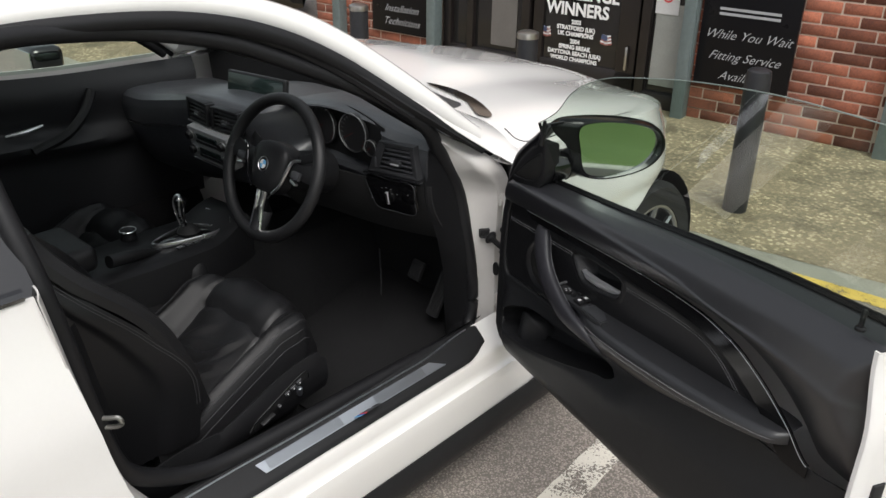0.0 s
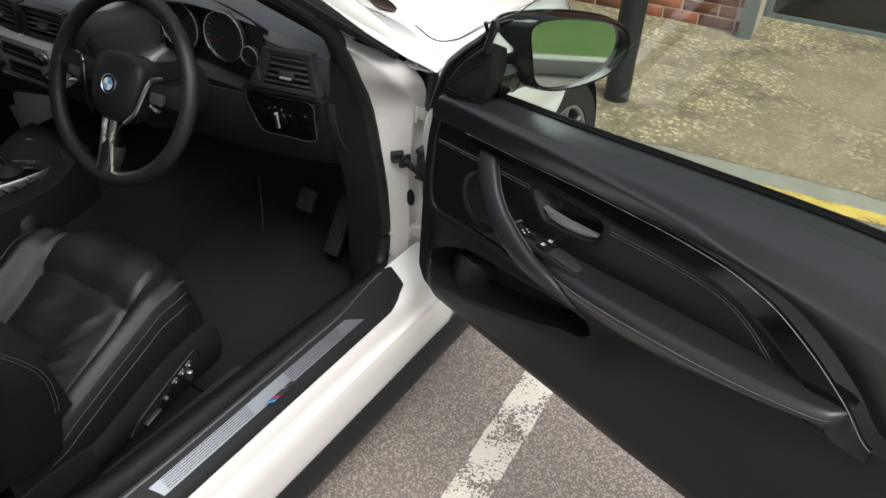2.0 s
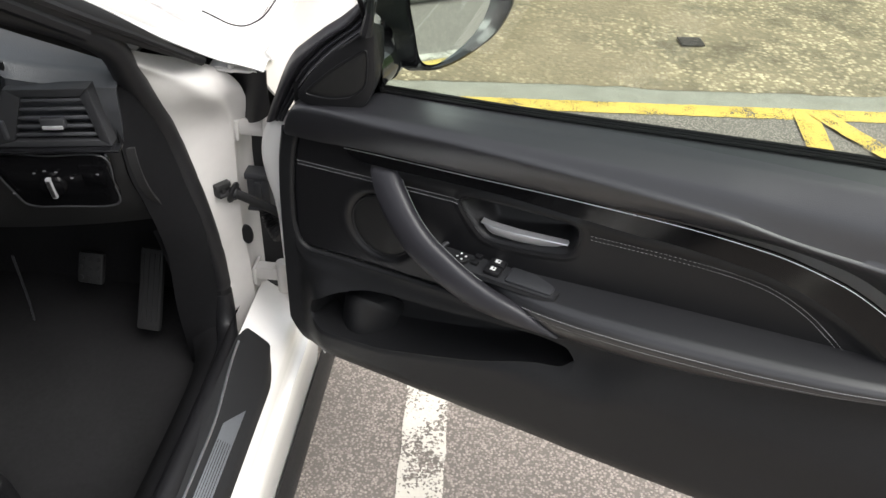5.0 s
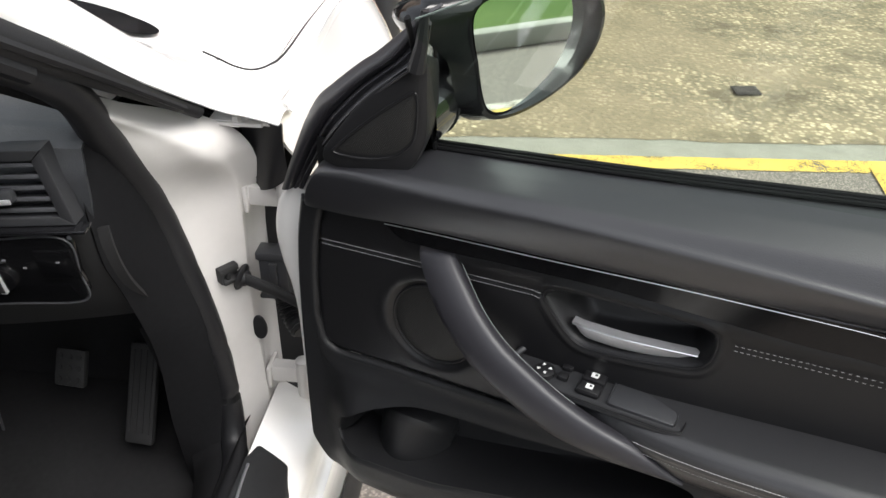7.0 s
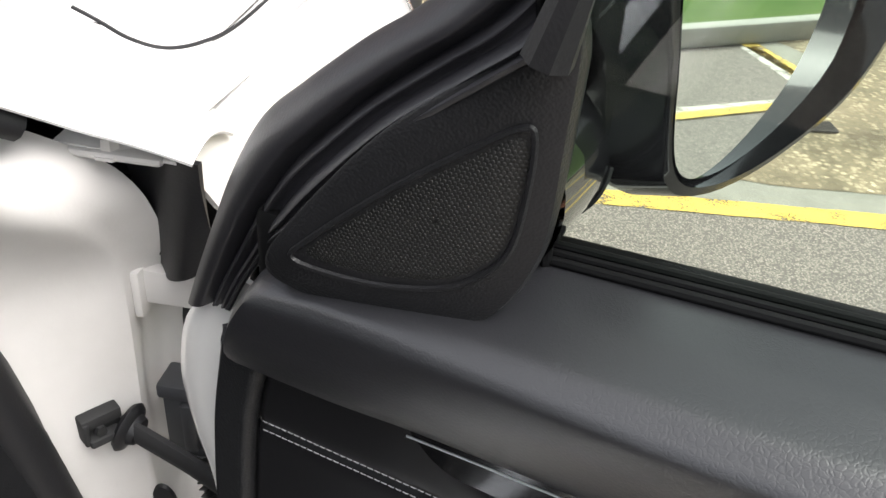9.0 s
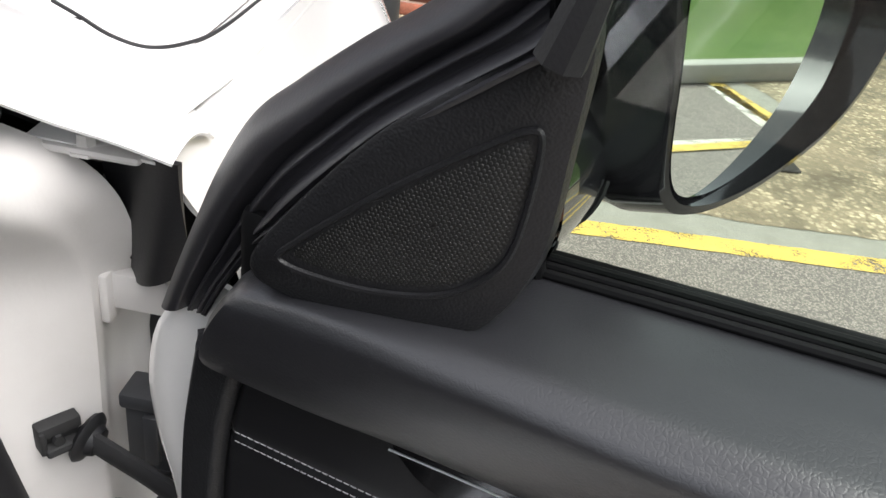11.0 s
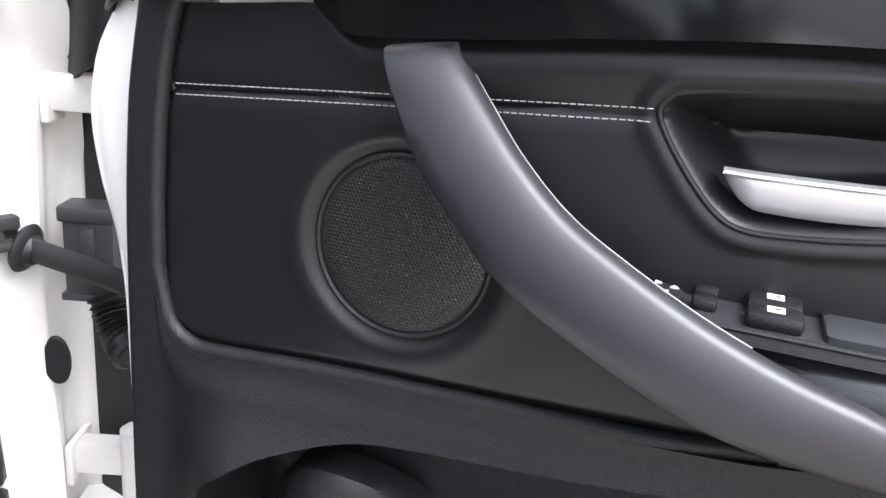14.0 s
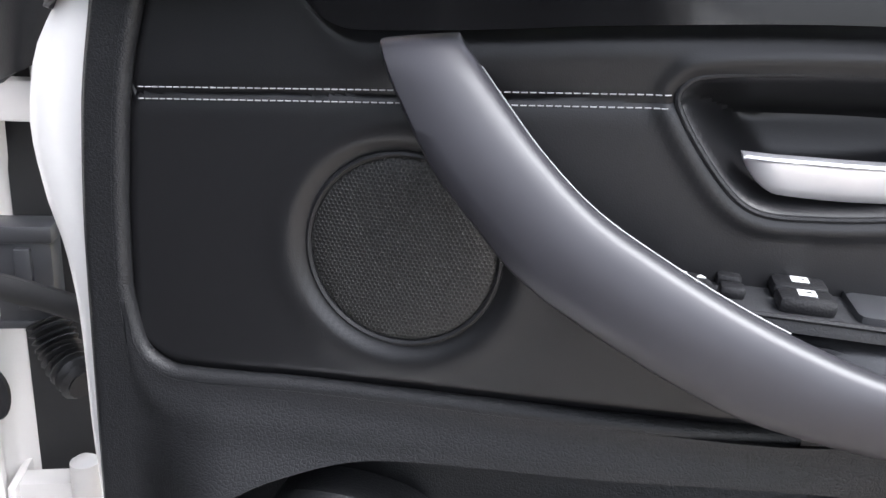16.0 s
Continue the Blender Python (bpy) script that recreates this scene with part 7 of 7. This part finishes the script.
for sgn in (1, -1):
    part("spoke", join(tube(smooth_line([(sgn * 0.055, 0.0, 0.018), (sgn * 0.11, 0.0, 0.014), (sgn * 0.172, 0.0, 0.020)], 12), lambda t: 0.030 - 0.010 * math.sin(t * 3.1), 10, flat=0.32, up=(0, 0, 1))), M_PLASTIC, wheel_ob, "spoke with switches")
    part("spoke_trim", tube(smooth_line([(sgn * 0.120, -0.013, 0.046), (sgn * 0.098, -0.019, 0.036), (sgn * 0.084, -0.020, 0.0), (sgn * 0.070, -0.019, -0.036), (sgn * 0.045, -0.018, -0.064)], 24), lambda t: 0.0035 + 0.001 * math.sin(t * 3), 8), M_CHROME if sgn > 0 else M_GLOSS, wheel_ob, "spoke edge trim")
    part("wheel_button", box(sgn * 0.118 - 0.016, sgn * 0.118 + 0.016, -0.020, -0.008, -0.006, 0.016, 0.003), M_BUTTON, wheel_ob)
    part("wheel_button", moved(box(-0.012, 0.012, -0.020, -0.008, -0.004, 0.004, 0.002), pose(sgn * 0.116, 0, -0.014, 0, sgn * 18, 0)), M_CHROME, wheel_ob)
    part("spoke_trim", tube(smooth_line([(sgn * 0.012, -0.014, -0.066), (sgn * 0.011, -0.012, -0.11), (sgn * 0.018, -0.006, -0.172)], 16), lambda t: 0.0075 - 0.001 * t, 8, flat=1.0), M_CHROME, wheel_ob)
    part("rim_clip", tube([(sgn * 0.184 * math.cos(0.06 * k - 0.02), 0, 0.184 * math.sin(0.06 * k - 0.02) + 0.02) for k in range(2)], 0.0162, 12, up=(0, 1, 0)), M_BUTTON, wheel_ob)
    part("shift_paddle", moved(box(-0.035, 0.035, 0.018, 0.024, -0.012, 0.012, 0.004), pose(sgn * 0.105, 0, 0.052, 0, -sgn * 25, 0)), M_PLASTIC, wheel_ob)
part("spoke", tube([(0, 0.004, -0.06), (0, 0.006, -0.12), (0, 0.004, -0.176)], 0.022, 10, flat=1.2), M_PLASTIC, wheel_ob)
part("column_cowl", tube([(0.37, 0.03, 0.93), (0.37, 0.10, 0.905), (0.37, 0.20, 0.875)], lambda t: 0.05 + 0.012 * t, 16), M_PLASTIC, car, "black steering column cowl")
for sgn in (1, -1):
    st = part("stalk", tube(smooth_line([(0.37 + sgn * 0.05, 0.06, 0.935), (0.37 + sgn * 0.12, 0.05, 0.945), (0.37 + sgn * 0.185, 0.045, 0.955)], 12), lambda t: 0.008 + 0.007 * t, 10, flat=0.8), M_PLASTIC, car, "black column stalk with white symbols")
    for k in range(3):
        part("stalk_symbol", box(0.37 + sgn * 0.15 + 0.010 * k - 0.003, 0.37 + sgn * 0.15 + 0.010 * k + 0.003, 0.028, 0.0305, 0.955, 0.962), M_MARK, st)

# pedals
for x, y, z, w, h, lab in ((0.454, 0.50, 0.47, 0.055, 0.065, "rubber brake pedal"), (0.585, 0.475, 0.45, 0.05, 0.17, "black accelerator pedal")):
    p = part("pedal", moved(box(-w / 2, w / 2, -0.008, 0.008, -h / 2, h / 2, 0.006), pose(x, y, z, -28, 0, -4)), M_DARK, car, lab)
    if h < 0.1:
        for k in range(9):
            part("pedal_stud", moved(lathe([(0.0, -0.011), (0.005, -0.010), (0.006, -0.006)], 8, "Y"), pose(x, y, z, -28, 0, -4) @ pose(-0.017 + 0.017 * (k % 3), 0, -0.02 + 0.02 * (k // 3))), M_DARK, p)
    else:
        for k in range(4):
            part("pedal_rib", moved(box(-0.018 + 0.011 * k, -0.014 + 0.011 * k, -0.0105, -0.007, -h / 2 + 0.02, h / 2 - 0.01), pose(x, y, z, -28, 0, -4)), M_DARK, p)

# centre console
def console(a, b):
    y = -0.45 + 0.56 * b
    w = 0.120 + 0.02 * math.sin(b * 3.1)
    sec = [(-1.0, -0.14), (-0.98, -0.04), (-0.93, -0.008), (-0.82, 0.0), (0.0, 0.004), (0.82, 0.0), (0.93, -0.008), (0.98, -0.04), (1.0, -0.14)]
    q = sec[int(round(a * 8))]
    return -0.01 + q[0] * w, y, 0.632 + q[1] + 0.05 * step(0.75, 1.0, b)


con = part("centre_console", sheet(console, 8, 30), M_PLASTIC, car, "black centre console")
LAID = Matrix(((1, 0, 0, 0.0), (0, 0, 1, -0.055), (0, -1, 0, 0.642), (0, 0, 0, 1)))
PLATE = [(-0.002, -0.112), (0.030, -0.104), (0.058, -0.030), (0.066, 0.060), (0.040, 0.086), (-0.036, 0.034), (-0.034, -0.020)]
sf = part("shifter_plate", moved(prism(smooth_line([(x * 0.80 + 0.002, z * 0.80) for x, z in PLATE], 40, True), 0.005, 0.001), LAID), M_GLOSS, con, "gloss black shifter surround with a bright rim")
rim_pts = smooth_line(PLATE, 56, True)
part("plate_rim", tube([(p[0], -0.055 + p[1], 0.6435) for p in rim_pts], 0.0080, 8, True, flat=0.6), M_CHROME, sf, "satin silver rim")
part("shifter_boot", lathe([(0.036, 0.0), (0.028, 0.012), (0.018, 0.02), (0.0, 0.022)], 20), M_DARK, sf).matrix_local = pose(-0.005, -0.045, 0.644)
part("gear_lever", tube(smooth_line([(-0.008, -0.052, 0.655), (-0.004, -0.058, 0.69), (0.001, -0.066, 0.73), (0.004, -0.064, 0.765)], 16), lambda t: 0.0085 + 0.0105 * step(0.25, 0.9, t) - 0.006 * step(0.93, 1.0, t), 16, flat=0.8), M_GLOSS, sf, "gloss black gear lever with chrome edges")
for dx in (-0.016, 0.016):
    part("lever_edge", tube(smooth_line([(-0.006 + dx * 0.5, -0.064, 0.668), (0.0 + dx * 0.75, -0.074, 0.705), (0.003 + dx, -0.080, 0.742), (0.004 + dx * 0.7, -0.074, 0.768), (0.004, -0.066, 0.773)], 18), 0.0030, 7), M_CHROME, sf, "bright chrome edge of the lever")
for k in range(5):
    part("console_button", box(0.058, 0.075, -0.13 + 0.028 * k, -0.108 + 0.028 * k, 0.634, 0.640, 0.002), M_BUTTON, con)
kb = part("control_knob", lathe([(0.0, 0.030), (0.020, 0.0295), (0.0245, 0.026), (0.0225, 0.020), (0.0245, 0.012), (0.026, 0.0)], 36), M_PLASTIC, con, "rotary control knob with a silver rim")
kb.matrix_local = pose(-0.108, -0.190, 0.634)
part("knob_rim", tube([(0.0243 * math.cos(t) - 0.108, 0.0243 * math.sin(t) - 0.190, 0.6605) for t in np.linspace(0, 2 * math.pi, 36, endpoint=False)], 0.002, 6, True), M_CHROME, con)
part("cup_holder_rail", tube(smooth_line([(-0.07, 0.06, 0.668), (0.03, 0.075, 0.672), (0.075, 0.055, 0.668)], 16), 0.003, 6), M_CHROME, con)
part("handbrake", tube(smooth_line([(0.020, -0.12, 0.61), (0.042, -0.22, 0.645), (0.066, -0.34, 0.668)], 16), lambda t: 0.013 + 0.006 * step(0.4, 0.8, t), 12), M_SEAT, car, "black leather handbrake lever")
part("handbrake_gaiter", lathe([(0.05, -0.03), (0.045, 0.0), (0.03, 0.02), (0.0, 0.03)], 16), M_SEAT, con).matrix_local = pose(0.088, -0.10, 0.585)
part("console_armrest", box(-0.13, 0.085, -0.72, -0.37, 0.66, 0.735, 0.025, 4), M_SEAT, car, "black leather centre armrest")


# seats
CUSHION = curve_of([(-0.53, 0.372), (-0.42, 0.382), (-0.32, 0.418), (-0.25, 0.460), (-0.20, 0.492), (-0.155, 0.530), (-0.12, 0.560), (-0.085, 0.572), (-0.055, 0.566), (-0.030, 0.540), (-0.012, 0.495), (0.0, 0.44)])
BOLSTER = curve_of([(-0.53, 0.405), (-0.42, 0.424), (-0.377, 0.446), (-0.28, 0.495), (-0.20, 0.533), (-0.137, 0.561), (-0.08, 0.566), (-0.05, 0.552), (-0.025, 0.51), (0.0, 0.44)])
WRINKLES = ((-0.10, -0.235, 0.30, 0.07), (0.10, -0.245, 0.55, 0.06), (-0.22, -0.27, 0.15, 0.06), (0.26, -0.225, 0.95, 0.05), (0.04, -0.29, 0.40, 0.08), (-0.28, -0.215, 0.70, 0.05), (0.20, -0.31, 0.75, 0.05), (-0.05, -0.335, 0.25, 0.07))


def seat(cx, name, label, mirrored=1):
    s = part(name, box(cx - 0.20, cx + 0.20, -0.52, -0.08, 0.27, 0.385, 0.03, 3), M_PLASTIC, car, label)

    def cushion(a, b):
        x = (2 * a - 1)
        ax = abs(x)
        seam_y = -0.150 - 0.030 * x * x
        y = -0.53 + 0.53 * b
        bol = step(0.52, 0.80, ax)
        front = step(seam_y - 0.02, seam_y + 0.05, y)
        z = CUSHION(y) * (1 - bol) + (BOLSTER(y) + 0.016 * math.exp(-((ax - 0.80) / 0.10) ** 2)) * bol
        z += 0.010 * front * (1 - bol) * (1 - x * x)
        z -= 0.020 * step(0.93, 0.975, ax) + 0.10 * step(0.965, 1.0, ax)
        inset = step(0.62, 0.57, ax)
        z -= 0.012 * math.exp(-((ax - 0.575 - 0.03 * front) / 0.03) ** 2) * step(0.0, -0.05, y)
        z -= 0.011 * math.exp(-((y - seam_y) / 0.008) ** 2) * inset + 0.009 * math.exp(-((y + 0.36) / 0.009) ** 2) * inset
        z += 0.008 * math.sin(step(0.0, 0.58, ax) * math.pi) * inset
        for fx, fy, turn, long in WRINKLES:
            q = (y - fy) * math.cos(turn) - (x - fx) * 0.23 * math.sin(turn)
            r = (y - fy) * math.sin(turn) + (x - fx) * 0.23 * math.cos(turn)
            z += (0.0075 * math.exp(-(q / 0.009) ** 2) - 0.004 * math.exp(-((q + 0.014) / 0.007) ** 2)) * math.exp(-(r / long) ** 2) * inset
        wx = 0.232 - 0.045 * step(-0.13, 0.0, y) ** 2 + 0.006 * step(0.95, 1.0, ax)
        return cx + x * wx, y + 0.028 * (1 - x * x) * step(-0.2, 0.0, y) - 0.045 * step(0.45, 1.0, -x * mirrored) * step(-0.25, -0.03, y), z

    part("seat_cushion", thick(sheet(cushion, 84, 84), 0.04), M_SEAT, s, "black leather seat cushion with raised bolsters")

    def back(a, b):
        # round the front of the backrest from one side to the other
        x = (2 * a - 1)
        z = 0.47 + 0.56 * b
        y0 = np.interp(z, [0.47, 0.60, 0.70, 0.80, 0.90, 1.05], [-0.475, -0.505, -0.545, -0.60, -0.66, -0.72])
        bol = step(0.50, 0.85, abs(x)) * step(1.0, 0.45, b)
        tip = 0.085 * bol
        side_back = 0.0 if abs(x) < 0.93 else 0.03
        return cx + x * (0.232 - 0.03 * step(0.7, 1, b)), y0 + tip - side_back - 0.01 * math.exp(-((abs(x) - 0.55) / 0.05) ** 2), z

    part("backrest", thick(sheet(back, 40, 40), 0.02), M_SEAT, s, "black leather backrest")
    for sg in (1, -1):
        # flat side cheek of the backrest
        edge = [(-0.428, 0.38), (-0.414, 0.45), (-0.402, 0.52), (-0.404, 0.565), (-0.416, 0.605), (-0.442, 0.648), (-0.484, 0.700), (-0.529, 0.758), (-0.637, 0.878), (-0.70, 0.952)]
        eg = curve_of([(z, y) for y, z in edge])
        sd = sheet(lambda a, b: (cx + sg * (0.238 - 0.004 * step(0.15, 0.0, b) - 0.012 * step(0.25, 0.35, b) - 0.03 * step(0.75, 1, a)), eg(0.40 + 0.56 * a) + (-0.735 - eg(0.40 + 0.56 * a) - 0.10 * step(0.5, 1.0, a)) * b, 0.40 + 0.56 * a), 40, 24)
        part("side_cheek", thick(sd, 0.012), M_LEATHER, s, "black backrest side with grey stitching")
        def row(t, o):
            z = 0.50 + 0.45 * t
            return (cx + sg * 0.2395 - sg * 0.03 * step(0.75, 1, (z - 0.40) / 0.56), eg(z) - o, z)
        seam = [row(t, 0.010) for t in np.linspace(0, 1, 60)]
        part("stitching", tube(seam, 0.0007, 5), M_STITCH, s)
        seam = [row(t, 0.018) for t in np.linspace(0, 1, 60)]
        part("stitching", tube(seam, 0.0006, 5), M_STITCH, s)
        # stitched bolster edge of the cushion
        for o in (0.012, 0.018, 0.042, 0.048):
            ed = [cushion(0.5 + sg * (0.5 - o), b) for b in np.linspace(0.15, 0.93, 60)]
            part("stitching", tube([(p[0], p[1], p[2] + 0.0010) for p in ed], 0.0008, 5), M_STITCH, s)
    part("backrest_shell", thick(sheet(lambda a, b: (cx + (2 * a - 1) * 0.25, -0.62 - 0.24 * b - 0.06 * math.sin(a * 3.1), 0.40 + 0.62 * b), 16, 16), 0.02), M_PLASTIC, s)
    part("headrest", box(cx - 0.13, cx + 0.13, -0.86, -0.75, 1.08, 1.24, 0.045, 4), M_SEAT, s)
    return s


ds = seat(0.362, "driver_seat", "black leather sports seat with stitched bolsters and side controls")
seat(-0.372, "passenger_seat", "black leather sports seat", -1)
# side valance with seat controls
def valance(a, b):
    y = -0.56 + 0.49 * a
    top = 0.412 + 0.115 * step(-0.54, -0.10, y) - 0.03 * step(-0.10, -0.07, y)
    low = 0.345 + 0.06 * a
    return 0.655 + 0.020 * math.sin(0.3 + b * 2.3), y, low + (top - low) * b


part("seat_valance", thick(sheet(valance, 40, 12), 0.006), M_PLASTIC, ds, "black seat side cover with switches")
SIDE = pose(0.676, -0.225, 0.447, 0, 0, 90) @ pose(0, 0, 0, 12, -22, 0)


def on_side(name, bm, m, lab=""):
    return part(name, moved(bm, SIDE), m, ds, lab)


on_side("control_recess", prism(smooth_line([(-0.105, -0.020), (0.06, -0.030), (0.088, -0.022), (0.094, 0.012), (0.080, 0.022), (0.02, 0.020), (-0.085, 0.008)], 40, True), 0.003, 0.001), M_DARK)
on_side("recess_edge", tube([(p[0], -0.0005, p[1]) for p in smooth_line([(-0.105, -0.020), (-0.10, 0.000), (-0.085, 0.008), (0.02, 0.020), (0.080, 0.022), (0.094, 0.012), (0.088, -0.020)], 40)], 0.0013, 5), M_GLOSS)
for k in range(3):
    on_side("memory_button", box(0.010 + 0.021 * k, 0.027 + 0.021 * k, -0.006, 0.0, 0.000 + 0.001 * k, 0.014 + 0.001 * k, 0.002), M_BUTTON, "grey memory button")
    on_side("button_mark", box(0.0165 + 0.021 * k, 0.0195 + 0.021 * k, -0.0068, -0.006, 0.005, 0.010), M_MARK)
on_side("seat_switch", moved(box(-0.006, 0.006, -0.014, 0.0, -0.014, 0.012, 0.003), pose(0.050, 0, -0.018, 0, 20, 0)), M_ALU, "grey seat switch")
on_side("seat_switch", box(-0.022, -0.012, -0.012, 0.0, -0.012, 0.001, 0.003), M_BUTTON)
on_side("seat_switch", moved(box(-0.022, 0.022, -0.014, 0.0, -0.005, 0.005, 0.003), pose(-0.060, 0, -0.010, 0, 4, 0)), M_PLASTIC)
part("hinge_cover", thick(sheet(lambda a, b: (0.668 + 0.006 * math.sin(b * 3), -0.66 + 0.25 * a, 0.335 + 0.01 * a + (0.085 + 0.02 * math.sin(a * 2.6)) * b), 16, 8), 0.006), M_LOWER, ds, "black seat hinge cover")
part("seat_rail", box(0.60, 0.63, -0.55, 0.04, 0.25, 0.28, 0.004), M_BUTTON, ds, "steel seat rail")

# interior mirror
im = part("interior_mirror", box(-0.11, 0.11, -0.012, 0.02, -0.032, 0.032, 0.014, 4), M_PLASTIC, car, "black interior mirror")
im.matrix_local = spot(-0.02, 0.04, 1.345, 22, -6)
part("interior_mirror_glass", box(-0.098, 0.098, -0.0145, -0.0125, -0.024, 0.024, 0.0008), M_MIRROR, im)
